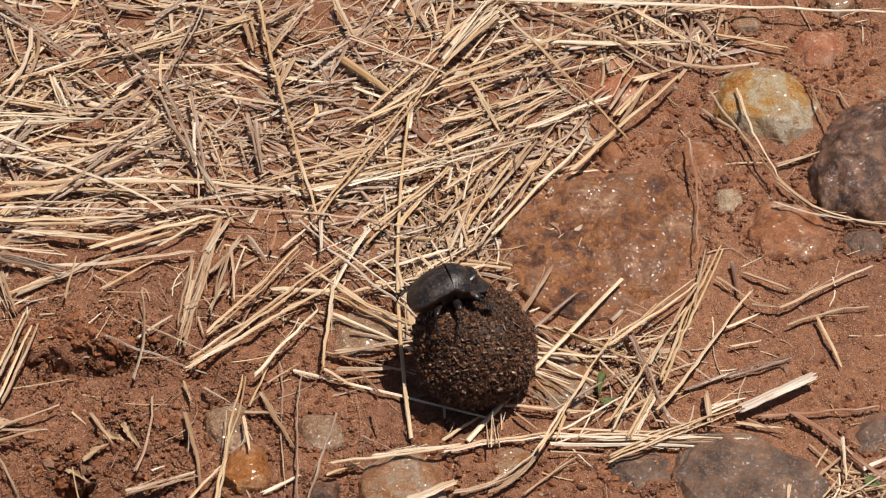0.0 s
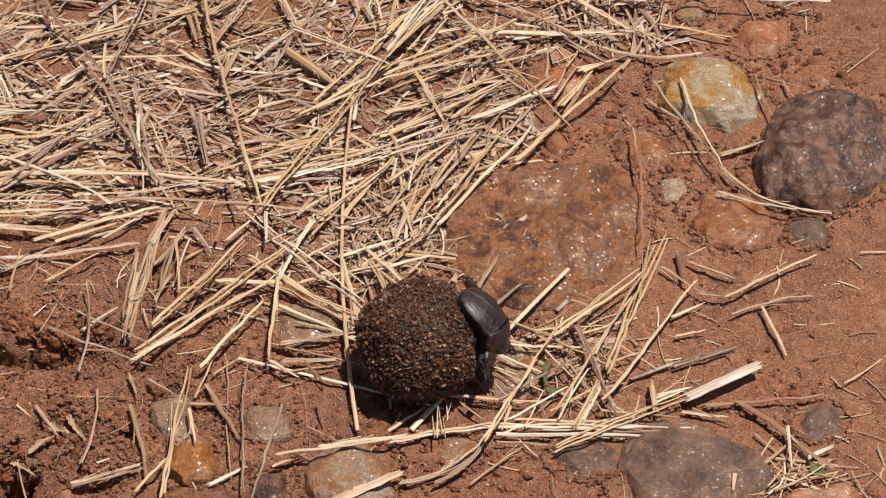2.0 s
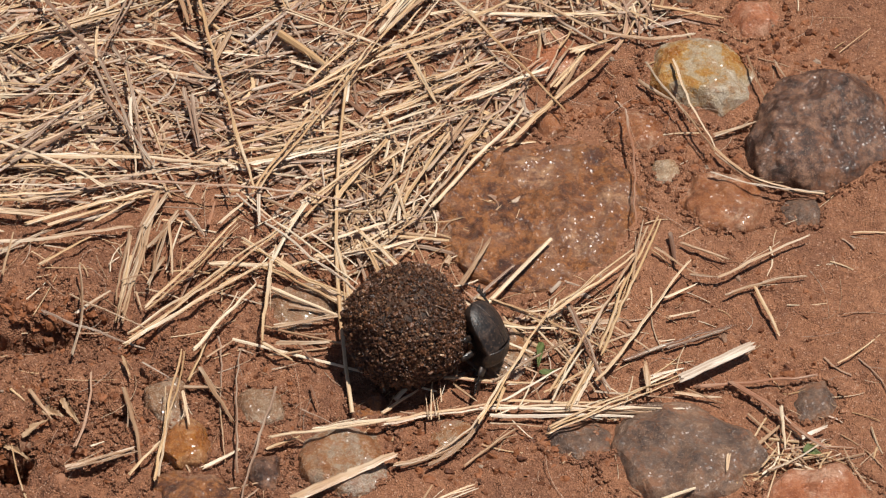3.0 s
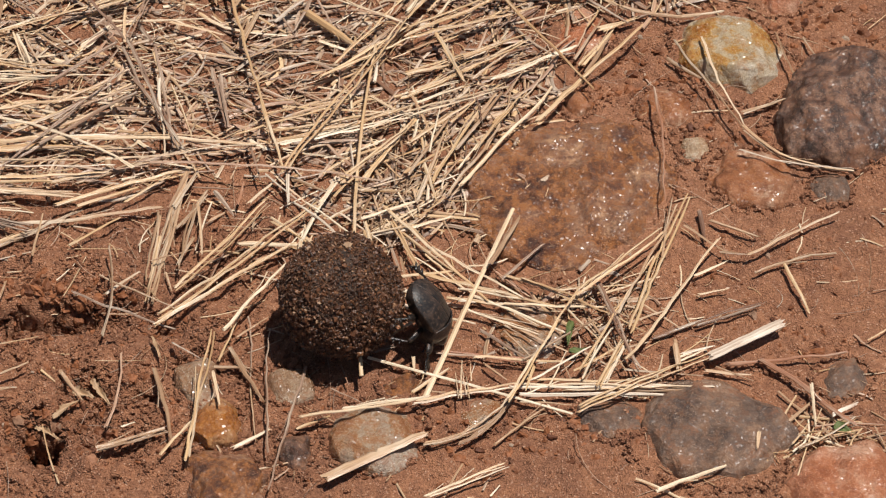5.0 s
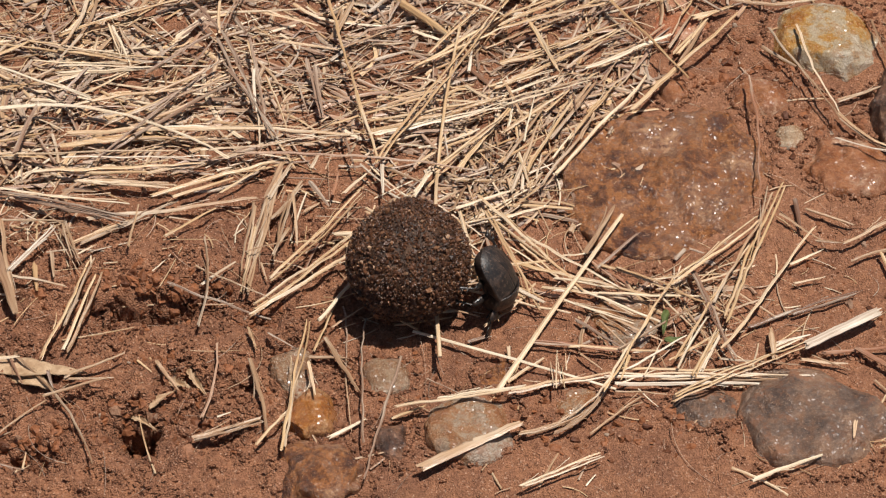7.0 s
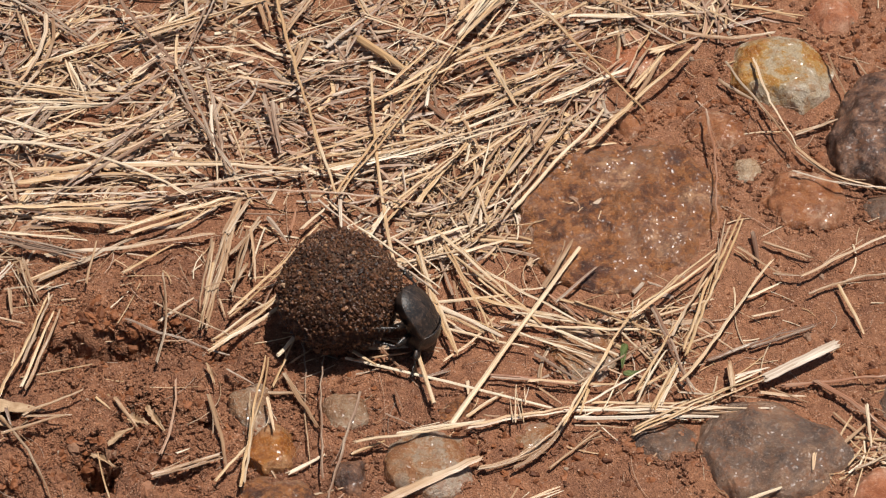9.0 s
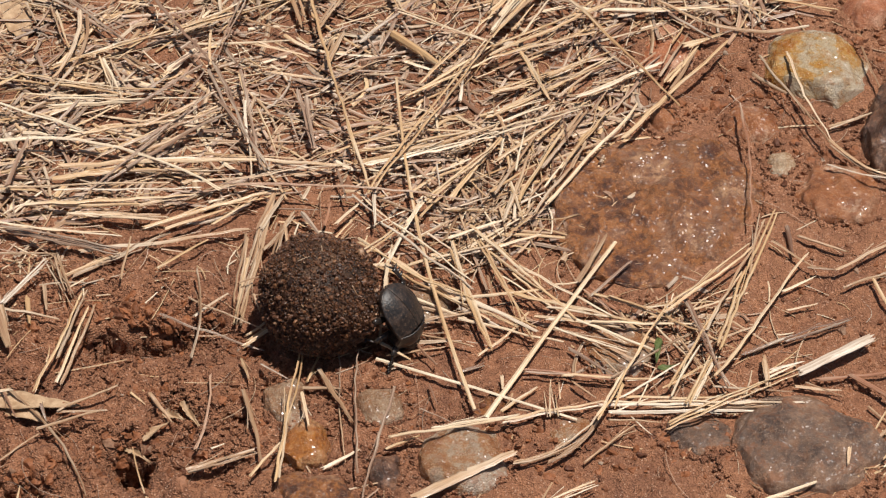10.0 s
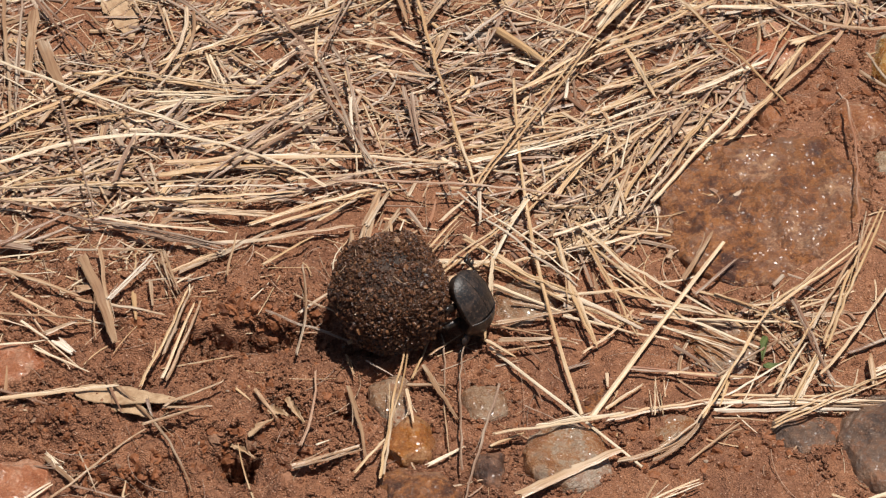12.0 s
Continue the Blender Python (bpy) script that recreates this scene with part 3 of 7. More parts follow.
stone("stone", 146.0, 3.0, (7.6, 9.2, 9.1, 9.3, 8.2, 8.1, 8.6, 7.8, 8.2, 8.4, 8.4, 9.6, 7.7, 7.4, 8.3, 7.4), 5, STONE_GREY, "grey-brown stone with a rough top", 0.66, 21, 0.5, 1.3)
stone("stone", 142.0, -80.2, (10.1, 10.8, 9.7, 10.3, 9.2, 9.1, 10.3, 9.6, 10.5, 9.9, 9.8, 10.7, 9.2, 9.2, 11.0, 9.8), 5, STONE_GREY, "flat grey stone sunk in the soil", 0.74, 22, 0.4, 1.3)
stone("stone", -4.3, -80.3, (7.4, 7.2, 6.8, 7.3, 6.5, 6.7, 7.8, 7.3, 8.0, 6.8, 6.7, 7.2, 6.2, 6.3, 7.2, 6.8), 3.5, STONE_RUST, "small flat red-brown stone", 0.74, 23, 0.4, 3.0)
stone("stone", 20.8, -93.8, (10.8, 10.0, 9.7, 8.6, 8.2, 9.2, 10.0, 10.3, 10.7, 9.9, 10.7, 9.0, 8.5, 9.3, 9.6, 9.4), 4, STONE_PALE, "flat brownish stone under a long straw", 0.72, 24, 0.4, 1.3)
stone("stone", -38.0, -108.2, (5.8, 6.0, 6.7, 9.0, 8.1, 7.8, 6.4, 6.2, 5.6, 5.5, 6.4, 9.2, 8.1, 8.4, 6.3, 5.6), 5, STONE_DARK, "dark crumbly lump beside the pale stone", 0.45, 25, 0.8, 1.9)
stone("stone", 112.5, 112.7, (6.7, 6.5, 7.3, 7.3, 6.4, 6.5, 5.4, 5.1, 5.7, 7.5, 6.0, 5.7, 6.4, 6.3, 5.8, 6.3), 4, STONE_PALE, "small bluish pebble in the litter", 0.4, 26, 0.7, 1.3)
stone("stone", 145.4, 122.7, (9.0, 9.6, 9.2, 7.9, 7.9, 6.8, 6.2, 6.5, 8.3, 7.3, 6.4, 6.6, 8.0, 7.7, 8.4, 9.8), 5, STONE_PALE, "small pale pink pebble", 0.45, 27, 0.7, 1.3)


def bank_stones():
    """Crumbs of soil heaped against the stones, partly over their edges."""
    rng = np.random.default_rng(12)
    P, S = [], []
    for cx, cy, radii in STONE_RIMS:
        n = int(11 * sum(radii) / len(radii)) + 30
        a = rng.uniform(0, 2 * math.pi, n)
        r = np.interp(a / (2 * math.pi) * len(radii), np.arange(len(radii) + 1), list(radii) + [radii[0]]) * rng.normal(1.01, 0.05, n)
        x, y = cx + r * np.cos(a), cy + r * np.sin(a)
        size = 0.35 + 1.3 * rng.random(n) ** 2.5
        P.append(np.stack([x, y, relief(x, y) + size * 0.25 + rng.uniform(0, 0.6, n)], -1))
        S.append(size)
    v, f = pebbles(rng, np.concatenate(P), np.concatenate(S), 1, (0.5, 1.0), 0.32)
    tagged(new("soil_crumbs", mesh_of("soil_crumbs", v * MM, f, SOIL_CLOD, smooth=False)), "loose soil banked up against the stones", "soil", kind="stuff")


bank_stones()


# ---------------------------------------------------------------- single straws
def stalk_between(x1, y1, x2, y2, w, lift, bend, tip, flat):
    """Mesh data of a stalk from (x1, y1) to (x2, y2) in mm, which never sinks into the soil, and its middle."""
    rng = np.random.default_rng(int(abs(x1 * 13.7 + y1 * 7.3 + x2 * 3.1 + y2) * 10) % 99991)
    a, b = np.array([x1, y1]), np.array([x2, y2])
    length = float(np.linalg.norm(b - a))
    n = max(4, min(16, int(length / 5) + 3))
    u = np.linspace(0, 1, n)
    d = (b - a) / length
    side = np.array([-d[1], d[0]])
    wob = np.cumsum(rng.normal(0, 1, n))
    wob -= wob[0] + (wob[-1] - wob[0]) * u
    off = bend * 4 * u * (1 - u) + wob * 0.0075 * min(length, 45)
    xy = a + u[:, None] * (b - a) + off[:, None] * side
    g = near_relief(xy[:, 0], xy[:, 1])
    z = g[0] * (1 - u) + g[-1] * u + lift + np.cumsum(rng.normal(0, 0.12, n))
    z += np.clip(np.max(g + 0.35 * w - z), 0, None)
    path = np.column_stack([xy, z])
    mid = path.mean(axis=0)
    wid = w * (1 - (1 - tip) * u ** 2) * (1 + rng.uniform(-0.09, 0.09, n))
    if w > 1.2 and length > 25:
        wid[int(rng.integers(1, n - 1))] *= 1.2
    k = 14 if w > 2.2 else 8
    v, f, uv = stalk((path - mid) * MM, wid * MM, flat * rng.uniform(0.8, 1.15), k, rng.uniform(-0.6, 0.6) * min(1, 1.5 / w), rng.uniform(0.72, 1.12, k))
    # frayed, slanting ends
    d3 = np.array([d[0], d[1], 0.0])
    for ring in (slice(0, k), slice(len(v) - k, len(v))):
        v[ring] += d3 * (rng.uniform(-0.9, 0.9, (k, 1)) * min(w, 1.6) * MM)
    uv[:, 0] += rng.uniform(0, 40)
    # slivers that peel off along the stalk
    for _ in range(int(rng.integers(0, 3)) if w > 0.9 and length > 14 else 0):
        a0 = rng.uniform(0.05, 0.6)
        q = np.linspace(a0, min(1.0, a0 + rng.uniform(0.15, 0.45)), 5)
        sp = np.column_stack([np.interp(q, u, path[:, i]) for i in range(3)]) - mid
        away = rng.choice((-1, 1)) * (0.42 * w + rng.uniform(0.2, 2.2) * np.linspace(0, 1, 5) ** 2)
        sp[:, :2] += away[:, None] * side
        sp[:, 2] += 0.25 * w + rng.uniform(-0.3, 1.0) * np.linspace(0, 1, 5)
        v2, f2, uv2 = stalk(sp[::rng.choice((-1, 1))] * MM, np.linspace(0.32, 0.08, 5) * min(w, 1.8) * MM, 0.5, 4, rng.uniform(-0.6, 0.6))
        f = f + [[i + len(v) for i in q2] for q2 in f2]
        uv2[:, 0] += rng.uniform(0, 40)
        v, uv = np.concatenate([v, v2]), np.concatenate([uv, uv2])
    return v, f, uv, mid


def straw(x1, y1, x2, y2, w, tone, lift=1.5, bend=0.0, tip=0.6, flat=0.6, label=""):
    """A single stalk as a thing of its own; lift: height of its ends over the soil; bend: sideways bow in mm."""
    v, f, uv, mid = stalk_between(x1, y1, x2, y2, w, lift, bend, tip, flat)
    ob = new("straw", mesh_of("straw", v, f, STRAW[tone], uv, smooth=False))
    ob.location = mid * MM
    if not label:
        label = BLADE_LABEL if flat < 0.45 else STRAW_LABEL[tone]
    return tagged(ob, label, "straw", "straws on the ground")


WISPS = {}


def wisp(x1, y1, x2, y2, w, tone, lift=1.5, bend=0.0, tip=0.5, flat=0.45):
    """A minor stalk that becomes part of the joined litter of its tone."""
    v, f, uv, mid = stalk_between(x1, y1, x2, y2, w, lift, bend, tip, flat)
    WISPS.setdefault(tone, []).append((v + mid * MM, f, uv))


def lay_wisps():
    for tone, bits in WISPS.items():
        base, F = 0, []
        for v, f, _ in bits:
            F += [[i + base for i in q] for q in f]
            base += len(v)
        me = mesh_of("straw_litter", np.concatenate([q[0] for q in bits]), F, LOOSE[tone], np.concatenate([q[2] for q in bits]), smooth=False)
        tagged(new("straw_litter", me), "thin " + tone + " wisps of dry grass among the straw", "straw", kind="stuff")


BLADE_LABEL = "wide flat dry leaf blade, papery and split"
STRAW_LABEL = dict(
    cream="pale cream dry grass stalk lying on the soil", gold="golden dry grass stalk lying in the litter", tan="tan dry grass blade, split and curled",
    grey="grey weathered grass stalk in the litter", brown="dark brown withered stem on the soil", red="thin reddish dry stem lying on the litter",
    white="bleached white bit of dry straw", pink="long thin pinkish dry stem on the litter")


straw(-210.4, 23.3, -95.2, 10.6, 1.31, "cream", 9.0, bend=18.9)
straw(-158.9, 72.9, -70.2, 108.3, 1.29, "gold", 6.0)
straw(-158.0, 75.1, -74.4, 107.4, 1.30, "gold", 6.0)
straw(-213.4, 43.7, -169.4, 72.0, 1.71, "gold", 5.0)
straw(-157.5, 56.8, -103.5, 57.5, 1.05, "cream", 7.0)
straw(-151.8, 24.2, -53.6, 22.6, 1.58, "cream", 7.0, bend=2.7)
straw(-153.2, 11.5, -102.0, 12.8, 1.05, "cream", 8.0)
straw(-152.8, 6.0, -122.6, 5.6, 1.71, "gold", 6.0)
straw(-120.4, -6.1, -75.8, 12.7, 1.58, "gold", 6.0)
straw(-102.1, 14.6, -50.9, 21.6, 1.05, "cream", 8.0)
straw(-90.0, 11.9, -8.4, -0.2, 0.92, "pink", 10.0, bend=2.2)
straw(-67.8, 116.4, -51.6, 42.1, 1.58, "gold", 8.0, bend=-1.4)
straw(-51.6, 42.1, -43.7, 9.6, 1.44, "gold", 8.0)
straw(-41.9, 8.2, 0.3, 82.2, 1.07, "gold", 9.0)
straw(-44.0, 6.7, -2.0, 79.0, 1.10, "gold", 9.0)
straw(0.4, 81.2, 23.7, 114.2, 0.96, "gold", 9.0)
straw(-0.5, 82.2, 22.1, 116.6, 1.03, "gold", 9.0)
straw(-36.5, 89.4, -19.0, 71.6, 3.15, "gold", 5.0, flat=0.9)
straw(-31.7, 54.9, 0.0, 79.7, 1.31, "gold", 6.0)
straw(-100.7, 72.9, -80.0, 18.9, 0.99, "grey", 8.0)
straw(-99.1, 71.6, -79.2, 20.9, 0.94, "grey", 8.0)
straw(-127.7, 113.9, -101.4, 71.1, 1.58, "grey", 10.0, bend=-0.0)
straw(-87.8, 115.2, -100.9, 73.2, 0.98, "grey", 9.0)
straw(-86.8, 115.3, -99.4, 72.9, 0.84, "grey", 9.0)
straw(-90.7, 70.8, -82.2, 22.5, 1.58, "grey", 7.0)
straw(-163.0, 110.6, -131.1, 86.2, 0.86, "grey", 5.0)
straw(-163.1, 111.5, -131.8, 87.8, 0.95, "grey", 5.0)
straw(-163.1, 115.9, -134.3, 87.4, 1.18, "grey", 6.0)
straw(-147.7, 99.4, -153.4, 70.2, 1.58, "tan", 6.0, bend=2.9)
straw(-158.5, 66.3, -129.5, 60.0, 1.31, "gold", 6.0)
straw(-139.7, 12.1, -101.1, 57.3, 0.93, "grey", 8.0)
straw(-140.8, 10.9, -102.2, 58.8, 0.83, "grey", 8.0)
straw(-130.9, 27.1, -97.7, 48.1, 1.58, "tan", 6.0)
straw(-151.7, 37.3, -97.7, 49.9, 1.18, "cream", 7.0)
straw(-138.8, 27.8, -96.4, 51.5, 1.44, "tan", 7.0)
straw(-142.6, 22.5, -101.6, 23.3, 1.58, "gold", 5.0)
straw(-144.7, 1.8, -114.5, 0.3, 0.88, "tan", 5.0)
straw(-144.3, 2.6, -115.7, 1.4, 0.99, "tan", 5.0)
straw(-33.9, 98.6, 0.0, 79.0, 0.92, "cream", 8.0)
straw(-47.4, 84.8, -25.0, 106.7, 1.31, "grey", 6.0)
straw(-64.2, 89.7, -49.0, 117.5, 1.18, "tan", 6.0)
straw(-64.5, 27.0, -22.0, 42.0, 1.18, "gold", 6.0)
straw(-48.4, 23.9, 0.0, 38.6, 1.58, "gold", 7.0)
straw(-44.3, 21.9, 0.0, 32.7, 1.18, "cream", 7.0)
straw(-23.2, 1.9, 0.2, 27.3, 1.10, "gold", 8.0)
straw(-24.0, 2.5, -0.4, 28.0, 1.20, "gold", 8.0)
straw(-69.9, 61.3, -64.0, 32.9, 1.44, "grey", 6.0)
straw(-64.7, 66.1, -36.3, 76.9, 1.18, "grey", 5.0)
straw(-122.9, 44.1, -99.7, 60.2, 1.31, "tan", 6.0)
straw(23.8, 116.2, 162.7, 111.2, 1.58, "cream", 8.0)
straw(20.9, 110.0, 65.1, 44.8, 1.31, "gold", 9.0)
straw(44.6, 29.2, 84.3, 77.0, 1.58, "gold", 8.0)
straw(0.0, 77.7, 45.8, 100.3, 1.31, "gold", 7.0)
straw(0.0, 73.0, 46.9, 88.0, 1.71, "gold", 7.0)
straw(-0.1, 44.8, 43.8, 72.3, 1.14, "gold", 6.0)
straw(0.5, 45.2, 41.6, 72.6, 1.24, "gold", 6.0)
straw(29.7, 52.1, 60.1, 69.3, 1.71, "cream", 6.0)
straw(0.0, 34.7, 30.3, 45.9, 1.18, "cream", 6.0)
straw(4.1, 90.1, 22.7, 112.2, 1.31, "tan", 7.0)
straw(17.7, 1.5, 50.5, 47.0, 1.31, "cream", 7.0)
straw(7.9, 3.1, 24.1, 36.3, 1.31, "gold", 6.0)
straw(0.0, 7.3, 14.0, 32.7, 1.31, "tan", 6.0)
straw(9.6, 76.7, 20.2, 49.4, 1.58, "gold", 7.0)
straw(45.8, 96.9, 86.1, 96.7, 0.84, "gold", 5.0)
straw(44.7, 97.8, 86.7, 97.0, 1.02, "gold", 5.0)
straw(26.7, 117.4, 75.4, 90.2, 1.05, "tan", 6.0, bend=3.7)
straw(100.4, 103.0, 126.8, 96.6, 1.58, "gold", 4.0)
straw(78.3, 90.9, 114.1, 88.4, 1.71, "tan", 4.0, bend=-3.6)
straw(105.3, 70.0, 116.9, 26.6, 0.92, "cream", 9.0, bend=-1.5)
straw(117.7, 31.3, 153.5, 8.3, 0.92, "cream", 4.0, bend=-5.9)
straw(95.6, 70.5, 116.9, 24.8, 0.92, "tan", 8.0, bend=-0.1)
straw(117.6, 29.5, 153.6, 8.3, 0.92, "tan", 3.0, bend=-6.1)
straw(115.2, 17.1, 153.1, 7.2, 0.92, "white", 6.0, bend=-2.2)
straw(86.8, 46.0, 87.2, -9.7, 0.92, "red", 9.0, bend=0.6)
straw(0.0, 67.4, 27.5, 80.4, 1.58, "tan", 6.0)
straw(13.5, 55.5, 45.0, 69.1, 1.18, "grey", 6.0)
straw(0.0, 21.8, 21.5, 40.0, 1.44, "gold", 6.0)
straw(13.1, -2.8, 32.0, 29.0, 1.18, "tan", 6.0)
straw(2.6, -5.8, 12.0, 25.4, 1.31, "tan", 6.0)
straw(-83.9, -53.6, -31.1, -7.1, 0.99, "gold", 7.0)
straw(-84.2, -52.3, -32.2, -6.1, 0.95, "gold", 7.0)
straw(-78.3, -45.0, -49.0, -7.0, 1.04, "gold", 8.0)
straw(-78.7, -44.1, -49.5, -5.2, 1.11, "gold", 8.0)
straw(-85.0, -58.4, -39.9, -23.1, 1.44, "gold", 6.0)
straw(-62.4, -62.1, -42.6, -33.1, 1.31, "cream", 7.0)
straw(-47.6, -12.9, -9.0, -39.6, 1.14, "gold", 6.0, bend=-1.9)
straw(-47.1, -11.6, -9.8, -38.2, 1.02, "gold", 6.0, bend=-1.9)
straw(-37.2, -24.4, -39.6, -59.7, 1.58, "gold", 8.0)
straw(-38.7, -49.3, -9.4, -58.0, 1.31, "tan", 4.0)
straw(-81.3, -3.1, -88.0, -47.0, 1.00, "tan", 5.0)
straw(-80.7, -4.0, -86.9, -46.8, 0.92, "tan", 5.0)
straw(-79.7, -3.7, -86.4, -47.5, 1.06, "tan", 5.0)
straw(-74.2, -3.3, -78.1, -34.6, 1.19, "tan", 5.0)
straw(-73.3, -4.5, -78.1, -33.5, 1.14, "tan", 5.0)
straw(-86.3, -7.2, -88.8, -40.0, 1.01, "tan", 5.0)
straw(-85.5, -8.7, -87.8, -38.7, 0.97, "tan", 5.0)
straw(-102.5, -62.4, -101.5, -28.9, 1.18, "tan", 5.0, bend=-2.1)
straw(-113.3, -43.9, -79.0, -57.4, 0.92, "grey", 4.0)
straw(-146.7, -60.9, -138.2, -37.1, 1.31, "tan", 5.0)
straw(-144.9, -72.6, -135.3, -42.1, 1.18, "tan", 5.0)
straw(-144.6, -85.1, -126.7, -74.2, 1.18, "tan", 5.0)
straw(-99.5, -99.8, -95.9, -69.3, 1.18, "pink", 4.0, bend=-2.1)
straw(-84.7, -75.6, -78.2, -104.3, 1.58, "tan", 4.0)
straw(-100.8, -108.3, -80.5, -100.4, 2.36, "tan", 4.0, flat=0.4)
straw(-71.5, -115.5, -65.2, -63.3, 1.00, "gold", 8.0)
straw(-72.7, -116.8, -66.1, -63.6, 1.10, "gold", 8.0)
straw(-46.6, -112.1, -46.6, -59.9, 0.79, "grey", 5.0, bend=0.8)
straw(-151.2, -11.4, -128.3, -17.7, 1.58, "grey", 5.0)
straw(-143.8, -29.3, -112.7, -6.6, 1.11, "tan", 4.0)
straw(-143.4, -28.1, -113.6, -7.1, 0.92, "tan", 4.0)
straw(-141.5, -16.7, -85.5, -4.4, 1.58, "tan", 5.0)
straw(-115.1, -28.7, -99.4, -10.9, 1.05, "gold", 4.0)
straw(-127.0, -32.6, -125.4, -9.4, 0.92, "tan", 4.0)
straw(-58.1, -21.4, -30.2, -23.0, 1.58, "gold", 5.0)
straw(-30.1, -23.4, 0.2, -15.6, 0.91, "gold", 5.0)
straw(-29.4, -22.7, 0.5, -14.1, 0.87, "gold", 5.0)
straw(-39.6, -6.1, -8.8, -36.2, 0.92, "white", 7.0)
straw(-35.7, -7.1, -8.2, -33.7, 0.79, "cream", 8.0)
straw(-59.6, -67.8, -48.8, -89.3, 1.58, "tan", 4.0)
straw(0.1, -91.4, 33.6, -84.3, 1.05, "cream", 4.0)
straw(0.9, -90.1, 33.3, -83.5, 1.05, "cream", 4.0)
straw(31.7, -85.0, 98.1, -86.7, 1.05, "cream", 4.0)
straw(33.4, -83.8, 94.8, -86.8, 0.98, "cream", 4.0)
straw(53.5, -96.8, 99.9, -74.1, 0.82, "gold", 5.0)
straw(54.7, -94.9, 98.4, -72.8, 0.84, "gold", 5.0)
straw(54.3, -93.7, 100.0, -71.3, 0.91, "gold", 5.0)
straw(98.1, -75.0, 123.0, -61.0, 3.55, "white", 6.0, flat=0.4, tip=0.95)
straw(31.3, -94.6, 55.5, -48.8, 1.00, "gold", 9.0)
straw(30.8, -93.3, 55.3, -48.6, 0.98, "gold", 9.0)
straw(55.3, -50.0, 85.6, -24.2, 1.16, "gold", 9.0)
straw(55.9, -47.8, 84.9, -23.1, 1.05, "gold", 9.0)
straw(14.8, -109.4, 32.1, -90.7, 0.94, "tan", 5.0, bend=-2.2)
straw(14.7, -108.9, 31.6, -89.3, 1.01, "tan", 5.0, bend=-2.2)
straw(3.7, -108.3, 32.1, -90.1, 1.01, "tan", 4.0, bend=-3.9)
straw(3.8, -107.8, 31.1, -89.1, 0.99, "tan", 4.0, bend=-3.9)
straw(72.7, -65.8, 95.5, -7.9, 1.37, "gold", 8.0)
straw(71.8, -63.7, 94.8, -6.2, 1.42, "gold", 8.0)
straw(68.8, -57.4, 90.8, -11.5, 1.18, "tan", 8.0)
straw(84.4, -34.6, 89.8, -6.8, 1.05, "tan", 7.0)
straw(70.5, -75.8, 104.0, -26.1, 1.58, "cream", 7.0)
straw(54.8, -79.6, 82.1, -32.1, 1.18, "gold", 6.0)
straw(61.2, -86.8, 70.5, -66.9, 1.06, "gold", 6.0)
straw(60.1, -86.5, 69.5, -66.2, 1.09, "gold", 6.0)
straw(126.6, -33.6, 132.7, -53.0, 1.31, "gold", 3.0)
straw(103.3, -14.1, 118.5, -21.0, 1.44, "tan", 3.0)
straw(116.7, -36.8, 144.1, -28.5, 1.05, "tan", 3.0, bend=1.9)
straw(114.1, -30.6, 146.7, -11.7, 1.18, "tan", 5.0)
straw(62.0, -43.1, 73.9, -81.0, 1.01, "brown", 6.0)
straw(63.1, -43.3, 74.9, -79.7, 1.20, "brown", 6.0)
straw(80.7, -64.4, 96.4, -57.6, 1.58, "brown", 3.0)
straw(95.0, -59.7, 116.5, -50.7, 1.20, "brown", 3.0)
straw(94.6, -58.5, 116.8, -49.8, 1.02, "brown", 3.0)
straw(20.7, -72.0, 48.2, -74.4, 1.05, "gold", 4.0)
straw(31.1, -50.3, 65.9, -52.7, 1.05, "cream", 5.0)
straw(32.0, -38.3, 60.9, -52.2, 1.05, "gold", 5.0)
straw(37.0, -40.1, 76.7, -64.0, 1.18, "gold", 6.0)
straw(63.6, -46.8, 83.6, -40.3, 1.05, "cream", 5.0)
straw(53.6, -78.8, 71.0, -67.5, 1.05, "gold", 5.0)
straw(36.3, -74.1, 63.3, -56.3, 1.18, "tan", 5.0)
straw(26.9, -34.5, 37.3, -14.6, 1.58, "tan", 8.0)
straw(30.7, -39.2, 44.7, -25.2, 1.18, "grey", 5.0)
straw(103.8, -76.2, 143.8, -71.3, 1.44, "red", 3.0)
straw(115.0, -75.4, 142.9, -103.4, 1.71, "red", 4.0)
straw(26.3, -108.2, 43.3, -92.6, 1.05, "tan", 3.0)
straw(59.4, -57.7, 69.8, -79.0, 0.92, "tan", 5.0)
straw(69.9, -78.2, 94.6, -81.8, 1.31, "tan", 4.0)
straw(37.4, -81.3, 79.6, -83.2, 1.31, "gold", 4.0)
straw(49.8, -85.3, 94.4, -87.5, 1.58, "tan", 3.0)
straw(47.1, -45.0, 71.4, -44.0, 0.92, "gold", 5.0)
straw(-28.3, -121.9, 3.6, -105.2, 4.68, "tan", 5.0, flat=0.35)
straw(4.4, -129.8, 30.0, -118.6, 0.92, "cream", 4.0)
straw(3.5, -129.3, 29.0, -118.0, 0.92, "cream", 4.0)
straw(3.7, -129.1, 29.2, -116.7, 0.87, "cream", 4.0)
straw(77.5, -129.1, 99.7, -119.9, 1.36, "cream", 4.0)
straw(-35.0, -75.1, -46.2, -125.7, 1.17, "grey", 4.0)
straw(-101.0, -109.0, -79.4, -101.9, 1.06, "tan", 4.0)
straw(-100.5, -108.0, -80.8, -101.0, 1.06, "tan", 4.0)
straw(-216.3, 74.8, -145.2, 39.2, 1.05, "cream", 9.0)
straw(-191.9, 53.5, -174.6, -4.2, 1.05, "grey", 10.0)
